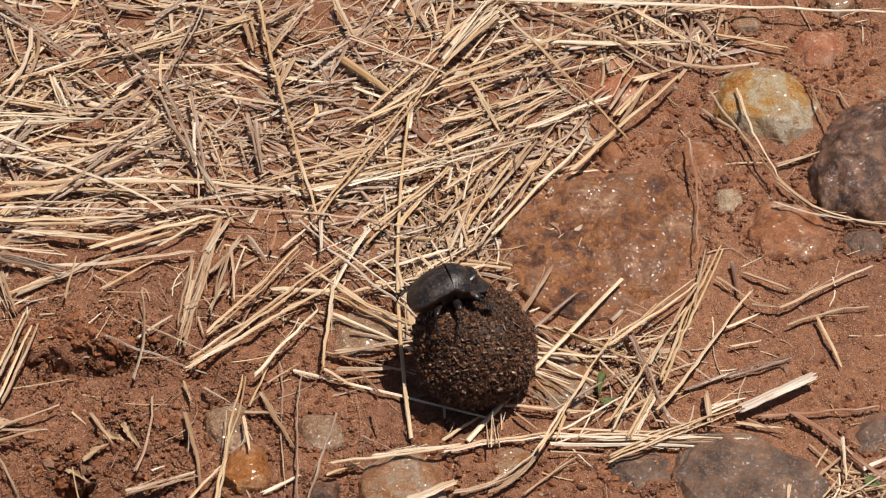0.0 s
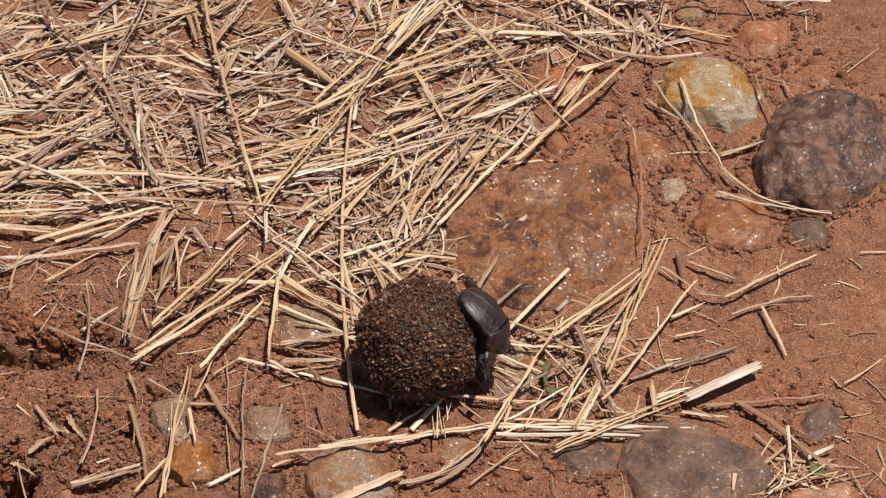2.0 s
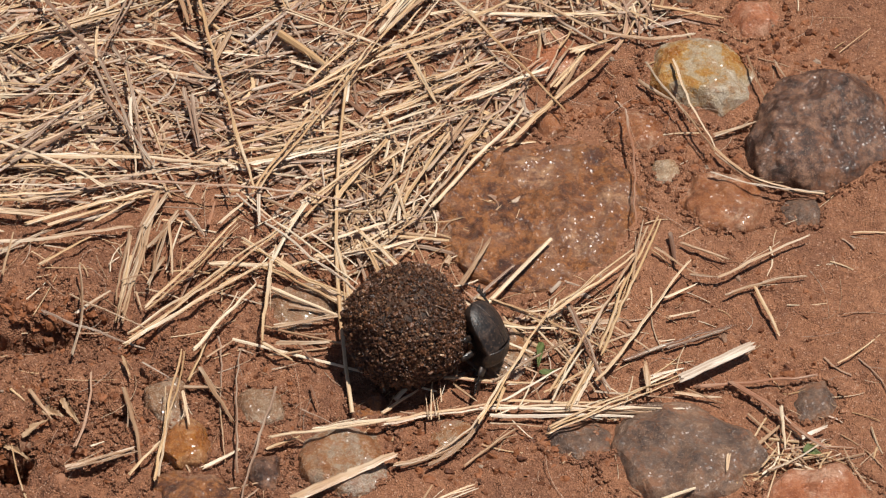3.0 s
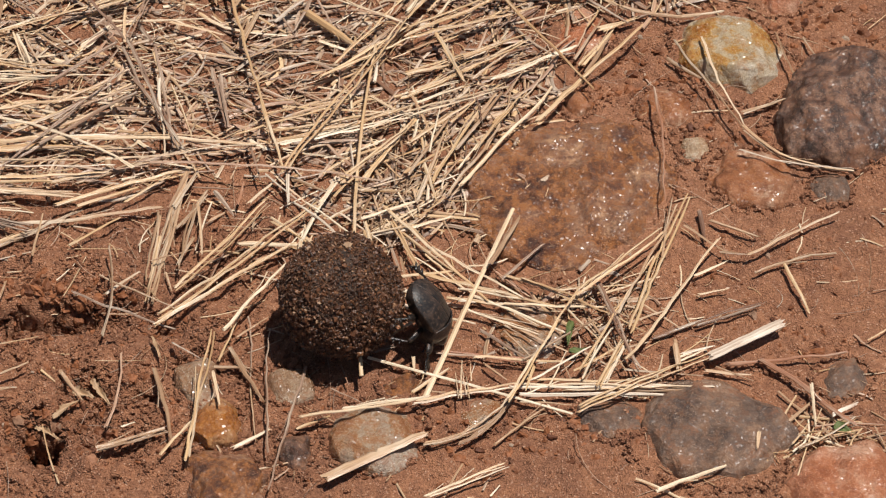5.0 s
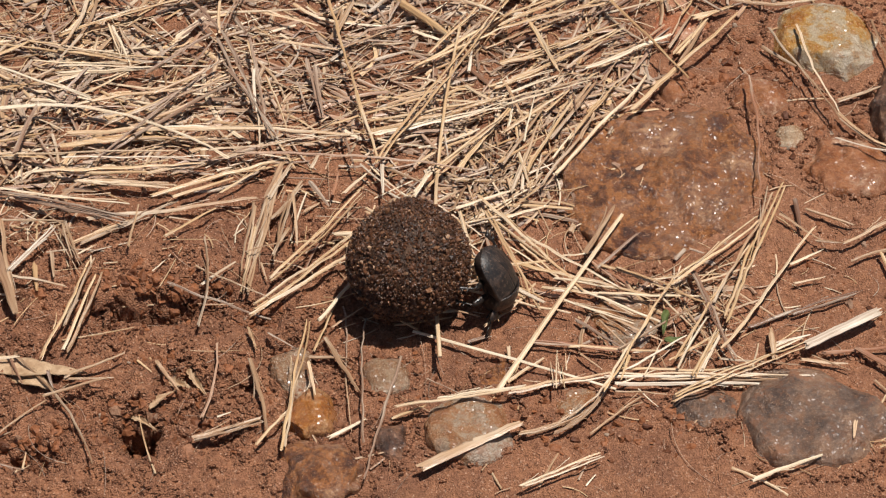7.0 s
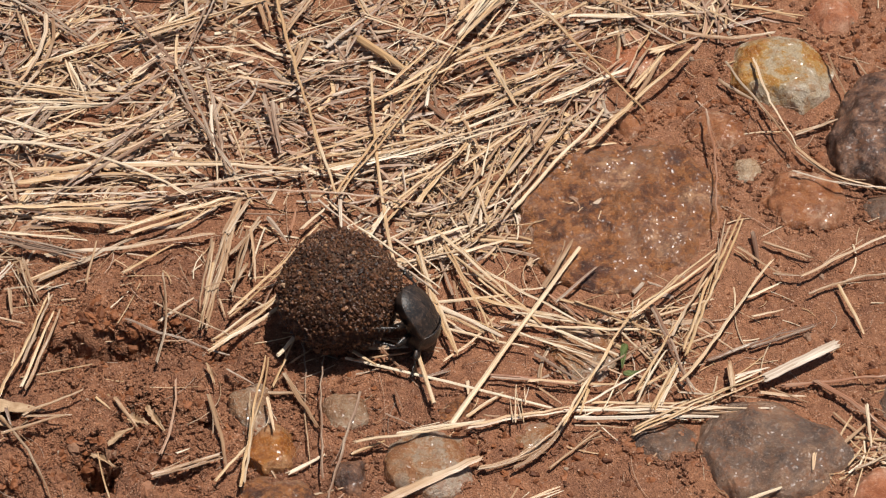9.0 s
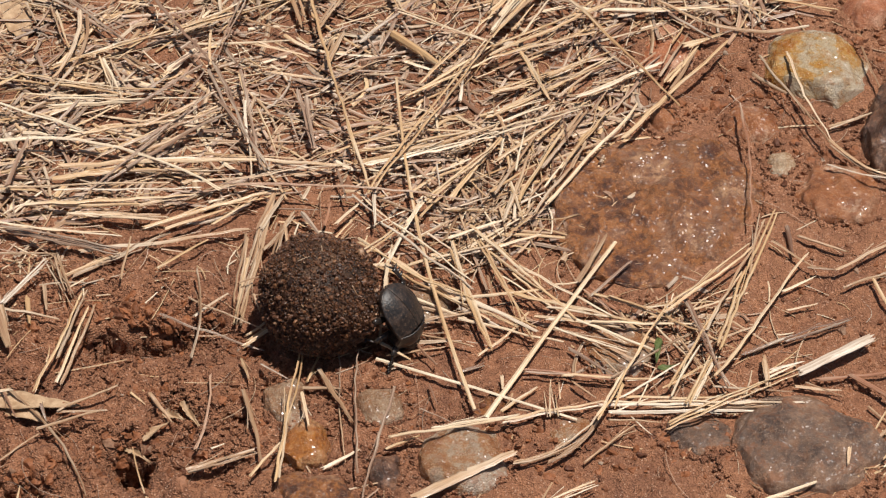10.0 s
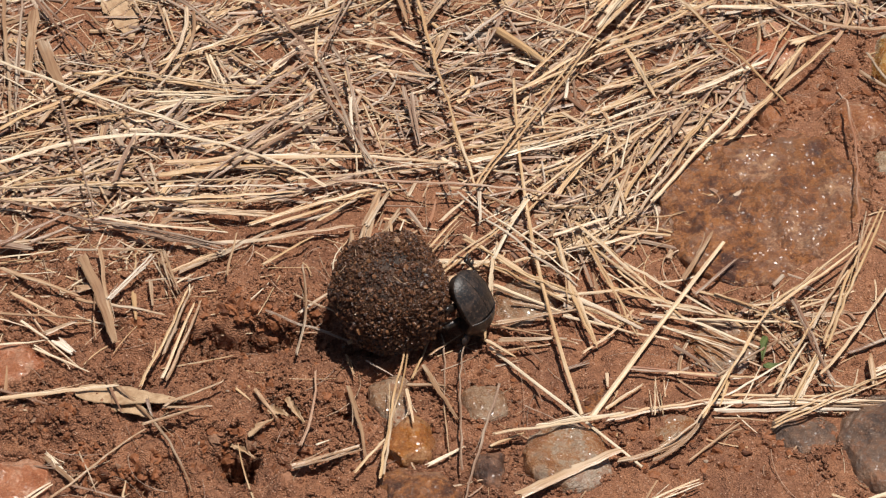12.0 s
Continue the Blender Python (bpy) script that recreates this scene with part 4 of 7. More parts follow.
straw(-219.0, 109.9, -209.5, 45.5, 1.71, "tan", 5.0)
straw(-212.3, 109.7, -208.4, 43.5, 0.98, "grey", 5.0)
straw(-211.4, 107.0, -207.3, 44.2, 0.93, "grey", 5.0)
straw(-207.6, 104.8, -206.8, 72.8, 3.68, "tan", 4.0, flat=0.3)
straw(-203.0, 89.3, -193.1, 64.7, 4.99, "tan", 4.0, flat=0.3)
straw(-150.4, 101.3, -157.7, 67.5, 1.58, "tan", 7.0, bend=3.6)
straw(-209.4, 12.4, -113.7, 14.5, 1.05, "cream", 8.0)
straw(-205.8, 14.3, -162.1, 25.1, 1.13, "gold", 6.0)
straw(-205.7, 14.5, -164.1, 24.2, 1.11, "gold", 6.0)
straw(-209.2, 8.2, -178.4, 6.7, 1.58, "cream", 6.0)
straw(-162.2, 5.7, -106.2, 9.2, 1.71, "gold", 7.0)
straw(-146.4, 2.5, -115.8, -0.8, 1.24, "cream", 5.0)
straw(-145.3, 3.8, -115.8, 1.2, 1.07, "cream", 5.0)
straw(-209.2, 7.9, -129.9, -17.6, 1.44, "grey", 6.0)
straw(-169.3, 12.9, -163.4, 37.9, 1.71, "grey", 9.0)
straw(-207.2, -11.6, -184.0, 1.8, 1.58, "brown", 5.0)
straw(-177.5, -3.5, -133.6, -7.1, 1.31, "cream", 5.0)
straw(-188.8, 71.2, -105.4, 60.1, 1.44, "gold", 5.0)
straw(-207.4, -11.1, -181.1, -9.4, 1.00, "tan", 4.0)
straw(-207.3, -10.4, -182.0, -8.7, 0.94, "tan", 4.0)
straw(-207.4, -9.8, -180.5, -8.0, 0.88, "tan", 4.0)
straw(-206.1, -22.2, -178.0, -35.2, 1.71, "tan", 5.0)
straw(-178.5, -36.5, -147.9, -46.1, 1.44, "tan", 5.0)
straw(-178.0, -18.8, -163.8, -55.7, 3.41, "tan", 6.0, flat=0.3)
straw(-172.1, -15.7, -164.1, -52.5, 1.58, "tan", 6.0)
straw(-166.5, -38.8, -153.0, -21.5, 1.06, "white", 6.0)
straw(-167.5, -38.2, -153.8, -20.6, 1.09, "white", 6.0)
straw(-153.5, -74.5, -140.2, -37.4, 1.71, "gold", 4.0)
straw(-146.8, -71.3, -137.6, -41.9, 1.18, "gold", 4.0)
straw(-199.5, -80.3, -161.0, -74.7, 1.44, "cream", 5.0)
straw(-151.1, -90.3, -130.7, -86.3, 1.18, "tan", 5.0)
straw(-162.4, -73.2, -133.4, -119.0, 1.05, "tan", 5.0, bend=2.8)
straw(-179.8, -118.9, -151.0, -91.1, 0.79, "tan", 4.0)
straw(-183.4, -100.2, -171.2, -113.3, 1.71, "tan", 4.0, flat=0.4)
straw(-184.0, -52.1, -178.3, -57.2, 3.94, "cream", 3.0, flat=0.2)
straw(-201.0, -33.1, -183.7, -44.2, 1.31, "cream", 5.0)
straw(-204.1, -41.8, -173.9, -45.6, 1.44, "tan", 5.0)
straw(-7.1, -62.1, 9.3, -45.1, 1.18, "cream", 4.0, bend=-1.3)
straw(-35.4, -50.7, -4.9, -43.3, 1.58, "tan", 5.0)
straw(-34.8, -56.5, -18.4, -56.3, 1.71, "tan", 4.0)
straw(7.9, -69.7, 41.4, -74.7, 0.92, "red", 4.0)
straw(-15.7, -38.8, 13.8, -35.5, 1.18, "gold", 5.0)
straw(-40.2, -23.6, 12.0, -53.6, 0.91, "gold", 5.0)
straw(-38.8, -23.7, 11.9, -51.9, 0.89, "gold", 5.0)
straw(2.3, -34.9, 47.5, -51.5, 1.58, "gold", 5.0)
straw(21.1, -45.9, 50.8, -61.9, 1.31, "cream", 4.0)
straw(12.2, -46.1, 39.9, -52.2, 1.31, "gold", 4.0)
straw(-2.6, -18.3, 13.8, -35.5, 1.05, "gold", 5.0)
straw(7.6, -25.2, 37.5, -48.1, 1.18, "cream", 5.0)
straw(-15.5, -18.9, -2.6, -60.9, 1.58, "gold", 6.0)
straw(-37.3, -61.6, -19.0, -58.7, 1.31, "tan", 4.0)
straw(-15.3, -15.4, -3.5, -59.4, 1.56, "gold", 6.0)
straw(-6.7, -13.6, 11.2, -57.0, 0.95, "gold", 5.0)
straw(-5.7, -13.5, 11.1, -54.7, 0.92, "gold", 5.0)
straw(-8.5, -7.4, 25.0, -48.1, 1.56, "gold", 5.0)
straw(-157.4, 54.0, -123.5, 56.4, 1.56, "cream", 6.0)
straw(-127.1, 52.0, -104.3, 72.0, 1.36, "grey", 7.0)
straw(-60.9, 73.7, -54.3, 90.6, 2.54, "tan", 4.0, flat=0.4)
straw(-26.0, 61.4, 1.2, 96.0, 1.17, "gold", 7.0)
straw(-31.0, 55.1, 1.2, 73.4, 1.17, "gold", 7.0)
straw(-128.7, 22.6, -96.8, 47.4, 1.56, "grey", 7.0)
straw(-143.8, 2.1, -113.6, 0.4, 1.36, "cream", 5.0)
straw(-120.6, -6.8, -101.2, 5.3, 0.98, "gold", 6.0)
straw(-112.9, -6.4, -94.3, 3.6, 1.56, "gold", 6.0)
straw(-97.7, -3.7, -83.0, 9.4, 1.17, "gold", 6.0)
straw(-97.1, 53.4, -78.4, 19.4, 1.56, "grey", 8.0)
straw(-89.2, 55.3, -84.9, 18.0, 0.98, "cream", 8.0)
straw(-80.3, -4.0, -76.8, 12.0, 2.54, "tan", 6.0, flat=0.4)
straw(-47.4, 30.1, -1.8, 38.9, 1.36, "gold", 6.0)
straw(-47.1, 22.3, 1.2, 35.0, 0.98, "cream", 7.0)
straw(-15.0, 4.7, 1.4, 32.2, 1.26, "gold", 6.0)
straw(-15.6, 6.0, 2.2, 32.8, 1.32, "gold", 6.0)
straw(-0.2, 83.6, 21.6, 112.6, 0.98, "cream", 8.0)
straw(0.1, 85.6, 19.8, 112.9, 1.10, "cream", 8.0)
straw(3.3, 87.1, 19.9, 107.1, 1.56, "tan", 8.0)
straw(-0.8, 73.0, 47.0, 101.3, 1.17, "gold", 8.0)
straw(31.1, 97.5, 63.0, 95.9, 1.56, "cream", 6.0)
straw(13.4, 73.1, 36.5, 89.8, 1.36, "gold", 5.0)
straw(-0.8, 35.9, 35.2, 47.2, 0.98, "cream", 7.0)
straw(16.9, 20.0, 33.2, 46.4, 1.56, "tan", 5.0)
straw(-78.9, 7.8, -87.9, -44.8, 1.26, "tan", 5.0)
straw(-77.3, 8.5, -86.8, -43.2, 1.12, "tan", 5.0)
straw(-37.2, -22.8, -25.7, 5.1, 1.56, "cream", 6.0)
straw(-54.3, -30.6, -39.6, -21.5, 1.36, "gold", 4.0)
straw(-170.0, 70.9, -133.6, 62.5, 1.17, "gold", 6.0)
straw(-189.4, 47.1, -163.4, 51.1, 1.56, "gold", 5.0)
straw(-161.6, 6.7, -131.6, 6.7, 1.36, "cream", 6.0)
straw(-207.5, -10.1, -196.4, -13.2, 2.73, "grey", 4.0, flat=0.4)
straw(-197.3, -11.5, -183.9, -4.1, 1.56, "grey", 5.0)
straw(-173.7, -1.3, -128.9, -9.7, 0.78, "cream", 6.0)
straw(-168.7, -4.6, -128.3, -21.4, 0.93, "grey", 5.0)
straw(-169.6, -3.3, -129.1, -20.2, 0.98, "grey", 5.0)
straw(-183.4, -14.7, -149.8, -18.2, 0.78, "tan", 5.0)
straw(-146.0, -27.9, -128.2, -18.6, 1.17, "cream", 4.0)
straw(-19.7, -33.7, 12.5, -54.0, 1.56, "cream", 5.0)
straw(-13.1, -41.5, 0.9, -50.1, 1.56, "white", 4.0)
straw(16.2, -43.3, 42.8, -49.8, 0.78, "cream", 5.0)
straw(17.9, -51.2, 42.2, -62.8, 0.98, "cream", 4.0)
straw(8.1, -68.0, 41.8, -72.7, 0.98, "red", 3.0)
straw(39.1, -82.7, 59.2, -68.8, 1.17, "cream", 5.0)
straw(55.6, -83.3, 66.0, -62.8, 1.17, "cream", 6.0)
straw(35.2, -87.8, 81.3, -88.8, 1.36, "cream", 4.0)
straw(-16.2, -12.0, 3.1, -4.6, 1.17, "cream", 5.0)
straw(-18.1, -19.7, 14.7, -10.9, 1.36, "cream", 4.0)
straw(-37.8, -32.1, -11.2, -46.5, 1.36, "cream", 4.0)
straw(-35.9, -19.5, -3.7, -47.3, 1.17, "cream", 5.0)
straw(-32.1, -27.1, 5.7, -51.2, 1.17, "gold", 5.0)
straw(-13.1, -46.6, 20.5, -57.5, 1.17, "cream", 4.0)
straw(-35.8, -48.7, -11.2, -44.1, 1.17, "tan", 4.0)
straw(-36.7, -98.5, 2.9, -91.6, 1.36, "cream", 7.0)
straw(-22.7, -95.9, 5.7, -91.4, 1.17, "cream", 8.0)
wisp(-157.3, 52.6, -123.9, 56.9, 0.87, "cream", 5.0)
wisp(-156.1, 53.6, -123.2, 57.5, 1.02, "cream", 5.0)
wisp(-123.3, 5.2, -104.6, 10.4, 1.31, "gold", 6.0)
wisp(-88.3, 53.2, -86.5, 33.3, 1.18, "cream", 9.0)
wisp(-159.3, 103.1, -153.6, 85.7, 1.05, "gold", 5.0)
wisp(-155.1, 36.2, -145.4, 52.2, 0.96, "grey", 7.0)
wisp(-155.5, 37.5, -146.7, 53.4, 0.87, "grey", 7.0)
wisp(-154.2, 19.6, -130.9, 25.2, 1.03, "gold", 5.0)
wisp(-154.7, 20.6, -131.6, 24.3, 0.85, "gold", 5.0)
wisp(-136.2, 108.7, -116.4, 105.5, 1.18, "cream", 4.0)
wisp(-123.6, 117.4, -107.4, 115.2, 0.96, "tan", 4.0)
wisp(-123.7, 118.1, -107.9, 116.6, 1.15, "tan", 4.0)
wisp(-105.1, 110.2, -95.0, 119.7, 0.97, "grey", 5.0)
wisp(-105.0, 110.5, -94.8, 119.5, 0.98, "grey", 5.0)
wisp(-105.4, 111.6, -95.1, 119.9, 0.90, "grey", 5.0)
wisp(-85.3, 84.1, -65.9, 77.9, 1.18, "cream", 6.0)
wisp(-83.9, 97.2, -72.5, 107.9, 1.31, "gold", 5.0)
wisp(-39.2, 117.6, -32.5, 99.6, 1.58, "gold", 7.0)
wisp(-33.2, 98.0, -11.0, 97.0, 0.79, "red", 7.0)
wisp(-64.4, 107.2, -50.4, 118.6, 1.22, "tan", 5.0)
wisp(-64.8, 108.0, -52.0, 119.5, 1.16, "tan", 5.0)
wisp(-80.5, -5.6, -73.2, 11.4, 1.17, "tan", 6.0)
wisp(-81.4, -5.0, -73.5, 11.8, 1.07, "tan", 6.0)
wisp(-82.3, -5.2, -75.1, 12.6, 1.00, "tan", 6.0)
wisp(-42.0, 8.4, -41.6, -6.1, 1.71, "white", 7.0)
wisp(-73.2, 108.5, -69.2, 94.3, 1.58, "tan", 5.0)
wisp(-141.9, 78.6, -132.1, 58.1, 1.18, "tan", 5.0)
wisp(-132.9, 78.0, -124.0, 70.7, 0.85, "tan", 5.0)
wisp(-131.8, 79.3, -123.3, 71.3, 1.03, "tan", 5.0)
wisp(-115.1, 72.9, -106.5, 81.4, 1.30, "grey", 5.0)
wisp(-115.5, 74.2, -107.7, 81.9, 1.16, "grey", 5.0)
wisp(-58.5, 88.1, -60.2, 80.4, 1.10, "tan", 4.0)
wisp(-58.5, 88.2, -60.8, 80.6, 1.12, "tan", 4.0)
wisp(-57.6, 87.5, -58.9, 80.0, 1.06, "tan", 4.0)
wisp(-77.9, 57.4, -54.6, 51.8, 1.18, "grey", 6.0)
wisp(-49.4, 56.4, -22.3, 61.2, 1.05, "grey", 5.0)
wisp(-156.4, 43.9, -138.5, 39.0, 0.92, "cream", 6.0)
wisp(-151.3, 76.8, -128.8, 87.5, 1.31, "cream", 6.0)
wisp(67.2, 116.3, 87.6, 98.5, 1.08, "cream", 6.0)
wisp(68.6, 116.3, 88.3, 100.0, 1.17, "cream", 6.0)
wisp(0.1, 94.8, 18.2, 116.9, 0.90, "gold", 7.0)
wisp(-0.2, 95.9, 17.3, 116.0, 1.02, "gold", 7.0)
wisp(24.5, 21.0, 40.3, 44.8, 1.05, "gold", 6.0)
wisp(84.3, 112.8, 107.7, 118.4, 1.13, "gold", 5.0)
wisp(83.4, 113.9, 107.6, 119.7, 1.02, "gold", 5.0)
wisp(91.8, 99.3, 106.2, 88.7, 1.05, "gold", 5.0)
wisp(92.7, 67.0, 103.9, 56.4, 1.44, "tan", 3.0)
wisp(118.5, 37.7, 136.7, 46.0, 1.03, "tan", 3.0)
wisp(117.8, 38.8, 135.8, 46.0, 0.88, "tan", 3.0)
wisp(70.6, 78.5, 83.7, 84.8, 0.93, "gold", 4.0)
wisp(70.1, 80.1, 83.3, 85.7, 1.08, "gold", 4.0)
wisp(60.0, 65.1, 70.7, 85.5, 1.18, "tan", 4.0, bend=0.2)
wisp(62.7, 60.8, 73.9, 77.7, 1.02, "gold", 5.0)
wisp(61.2, 61.4, 73.7, 78.5, 1.04, "gold", 5.0)
wisp(132.9, 76.5, 138.0, 52.7, 0.92, "tan", 5.0)
wisp(142.9, 75.7, 149.0, 59.5, 1.18, "tan", 3.0)
wisp(0.2, 56.7, 19.9, 64.3, 0.93, "gold", 5.0)
wisp(-0.4, 57.6, 19.9, 65.1, 0.86, "gold", 5.0)
wisp(5.3, 11.0, 9.1, -5.6, 1.18, "gold", 6.0)
wisp(104.0, 117.5, 100.4, 103.4, 1.58, "tan", 5.0)
wisp(63.1, 115.2, 65.5, 104.5, 1.58, "tan", 5.0)
wisp(-39.7, -58.1, -29.4, -65.8, 1.44, "gold", 6.0)
wisp(-31.2, -39.9, -13.0, -44.6, 0.92, "tan", 4.0)
wisp(-101.8, -43.7, -91.3, -36.3, 1.44, "tan", 4.0)
wisp(-104.4, -39.3, -77.7, -51.0, 0.66, "tan", 5.0)
wisp(-144.7, -85.1, -129.4, -84.9, 0.92, "tan", 4.0)
wisp(-121.7, -75.9, -116.9, -80.6, 0.92, "gold", 3.0)
wisp(-115.4, -76.4, -108.2, -86.8, 1.44, "tan", 4.0)
wisp(-65.2, -79.6, -62.7, -93.6, 1.18, "cream", 8.0)
wisp(-65.6, -74.5, -52.8, -75.3, 1.58, "tan", 4.0)
wisp(-81.0, -111.9, -70.7, -96.8, 1.05, "gold", 5.0)
wisp(-78.9, -67.1, -70.0, -72.2, 0.92, "grey", 6.0)
wisp(-63.8, -72.0, -57.0, -52.0, 0.92, "gold", 4.0)
wisp(-58.0, -108.6, -47.0, -100.9, 1.31, "cream", 3.0)
wisp(-58.0, -61.4, -48.1, -52.9, 1.18, "tan", 3.0)
wisp(-150.9, -17.4, -145.8, -35.2, 1.07, "tan", 5.0)
wisp(-149.7, -18.0, -143.9, -35.1, 1.09, "tan", 5.0)
wisp(-94.2, -98.6, -90.6, -96.9, 0.92, "cream", 3.0)
wisp(96.0, -38.3, 106.4, -32.5, 1.31, "cream", 3.0)
wisp(96.5, -46.4, 106.2, -43.7, 1.18, "cream", 3.0)
wisp(93.9, -17.6, 107.1, -28.9, 1.18, "tan", 4.0)
wisp(105.6, -28.9, 114.5, -29.8, 1.58, "tan", 4.0)
wisp(99.3, -10.3, 100.2, -22.9, 1.71, "brown", 3.0)
wisp(0.0, -85.5, 11.5, -75.4, 1.31, "gold", 3.0)
wisp(23.8, -74.1, 30.6, -80.7, 1.18, "tan", 3.0)
wisp(88.0, -75.3, 97.1, -70.5, 0.93, "cream", 4.0)
wisp(87.7, -73.9, 96.5, -70.0, 0.89, "cream", 4.0)
wisp(96.2, -78.6, 110.3, -81.3, 1.44, "tan", 3.0)
wisp(86.7, -68.1, 87.0, -78.8, 1.71, "tan", 4.0)
wisp(130.3, -86.5, 130.0, -103.6, 1.18, "cream", 5.0)
wisp(136.7, -98.6, 143.8, -94.5, 1.71, "cream", 4.0)
wisp(119.6, -103.9, 128.7, -94.4, 1.31, "tan", 4.0)
wisp(31.0, -58.9, 41.5, -66.7, 0.79, "tan", 4.0)
wisp(30.9, -61.3, 40.1, -73.2, 0.79, "tan", 4.0)
wisp(50.8, -51.3, 62.8, -67.5, 0.92, "gold", 5.0)
wisp(65.2, -70.8, 77.9, -68.0, 1.05, "tan", 5.0)
wisp(66.9, -61.2, 83.5, -55.5, 1.05, "tan", 5.0)
wisp(77.4, -51.4, 88.3, -61.0, 0.92, "tan", 4.0)
wisp(122.0, -111.0, 127.7, -102.8, 0.79, "gold", 4.0)
wisp(124.6, -111.0, 142.7, -105.8, 0.79, "tan", 3.0)
wisp(129.4, -110.8, 143.1, -101.0, 0.79, "gold", 4.0)
wisp(132.5, -104.3, 136.7, -111.5, 0.79, "tan", 4.0)
wisp(111.3, -107.2, 110.2, -113.6, 1.31, "cream", 5.0)
wisp(-207.0, 108.1, -186.8, 77.5, 0.88, "brown", 6.0)
wisp(-206.4, 108.7, -187.6, 79.0, 0.82, "brown", 6.0)
wisp(-205.4, 109.0, -185.4, 79.5, 0.87, "brown", 6.0)
wisp(-187.7, 103.7, -171.6, 83.0, 1.18, "tan", 4.0)
wisp(-161.7, 106.4, -155.9, 88.9, 0.92, "tan", 4.0)
wisp(-171.0, 108.6, -166.6, 98.9, 0.92, "tan", 4.0)
wisp(-215.7, 64.7, -198.6, 59.1, 1.05, "tan", 5.0)
wisp(-153.3, -31.2, -151.7, -41.9, 1.84, "tan", 4.0, flat=0.3)
wisp(-142.4, -83.7, -128.3, -75.2, 1.05, "tan", 5.0)
wisp(-186.3, -119.0, -179.5, -113.5, 0.86, "cream", 4.0)
wisp(-187.1, -117.9, -180.4, -112.9, 1.03, "cream", 4.0)
wisp(-173.0, -113.3, -156.6, -116.6, 1.18, "brown", 4.0)
wisp(-191.2, -55.8, -172.1, -66.7, 0.92, "cream", 4.0)
wisp(-203.0, -53.8, -187.6, -52.7, 0.92, "cream", 4.0)
wisp(-28.5, -56.3, -20.9, -66.9, 1.05, "brown", 4.0)
wisp(-23.5, -74.0, -21.0, -82.1, 0.79, "brown", 3.0)
wisp(0.3, -70.2, 0.5, -76.1, 1.31, "cream", 3.0)
wisp(-112.5, 90.3, -79.4, 104.8, 0.91, "gold", 6.0)
wisp(-111.9, 91.4, -80.7, 104.8, 0.85, "gold", 6.0)
wisp(-159.3, 72.9, -119.5, 85.2, 0.78, "gold", 5.0)
wisp(-162.3, 116.6, -134.2, 90.2, 0.78, "grey", 5.0)
wisp(-159.7, 110.1, -149.2, 96.3, 0.49, "gold", 4.0)
wisp(-151.1, 73.4, -158.1, 61.2, 1.17, "tan", 6.0)
wisp(-130.7, 96.3, -117.8, 102.0, 1.36, "tan", 3.0)
wisp(-117.3, 96.3, -109.5, 102.8, 0.78, "gold", 4.0)
wisp(-123.2, 120.0, -108.4, 116.5, 1.56, "tan", 3.0)
wisp(-104.1, 110.7, -98.4, 118.8, 0.93, "white", 5.0)
wisp(-104.5, 111.3, -99.4, 119.0, 1.03, "white", 5.0)
wisp(-94.8, 118.1, -80.0, 114.9, 1.95, "tan", 4.0)
wisp(-140.3, 77.7, -132.7, 58.3, 0.98, "cream", 5.0)
wisp(-137.8, 78.1, -130.5, 62.1, 1.17, "tan", 4.0)
wisp(-148.4, 86.2, -141.9, 86.6, 1.56, "grey", 3.0)
wisp(-133.4, 79.5, -118.6, 71.5, 1.76, "tan", 4.0)
wisp(-116.6, 72.0, -108.1, 82.2, 2.73, "cream", 5.0, flat=0.35)
wisp(-126.5, 82.5, -117.6, 71.5, 0.78, "cream", 4.0)
wisp(-158.5, 66.4, -127.8, 60.2, 0.98, "cream", 6.0)
wisp(-144.6, 66.9, -139.2, 75.3, 1.56, "tan", 4.0)
wisp(-146.8, 67.3, -145.7, 74.0, 1.56, "cream", 3.0)
wisp(-112.3, 54.6, -103.3, 71.6, 1.17, "grey", 6.0)
wisp(-124.2, 63.8, -117.5, 69.6, 1.95, "grey", 4.0)
wisp(-102.2, 70.7, -95.2, 53.1, 1.36, "grey", 7.0)
wisp(-91.0, 68.5, -87.2, 53.5, 0.98, "gold", 7.0)
wisp(-84.8, 86.0, -78.5, 82.5, 0.98, "cream", 5.0)
wisp(-100.5, 114.2, -99.3, 103.8, 1.95, "tan", 3.0)
wisp(-89.6, 78.7, -81.1, 72.1, 0.78, "gold", 5.0)
wisp(-107.9, 94.2, -105.5, 105.3, 1.17, "tan", 4.0)
wisp(-79.6, 107.4, -70.5, 112.1, 1.56, "gold", 5.0)
wisp(-71.5, 112.0, -67.8, 96.5, 1.36, "tan", 5.0)
wisp(-68.1, 106.9, -49.6, 118.1, 1.14, "tan", 5.0)
wisp(-67.7, 108.2, -50.1, 119.0, 0.98, "tan", 5.0)
wisp(-56.9, 76.9, -46.9, 85.2, 0.78, "cream", 5.0)
wisp(-64.5, 91.4, -50.9, 117.0, 0.98, "tan", 6.0)
wisp(-78.9, 69.9, -58.5, 66.1, 1.17, "cream", 6.0)
wisp(-56.6, 67.9, -40.5, 75.1, 1.17, "tan", 5.0)
wisp(-58.9, 107.4, -46.0, 104.3, 0.78, "tan", 4.0)
wisp(-56.4, 93.8, -38.0, 100.8, 1.17, "cream", 5.0)
wisp(-58.5, 92.0, -49.3, 96.1, 1.36, "grey", 4.0)
wisp(-62.9, 100.4, -52.4, 96.1, 0.98, "red", 4.0)
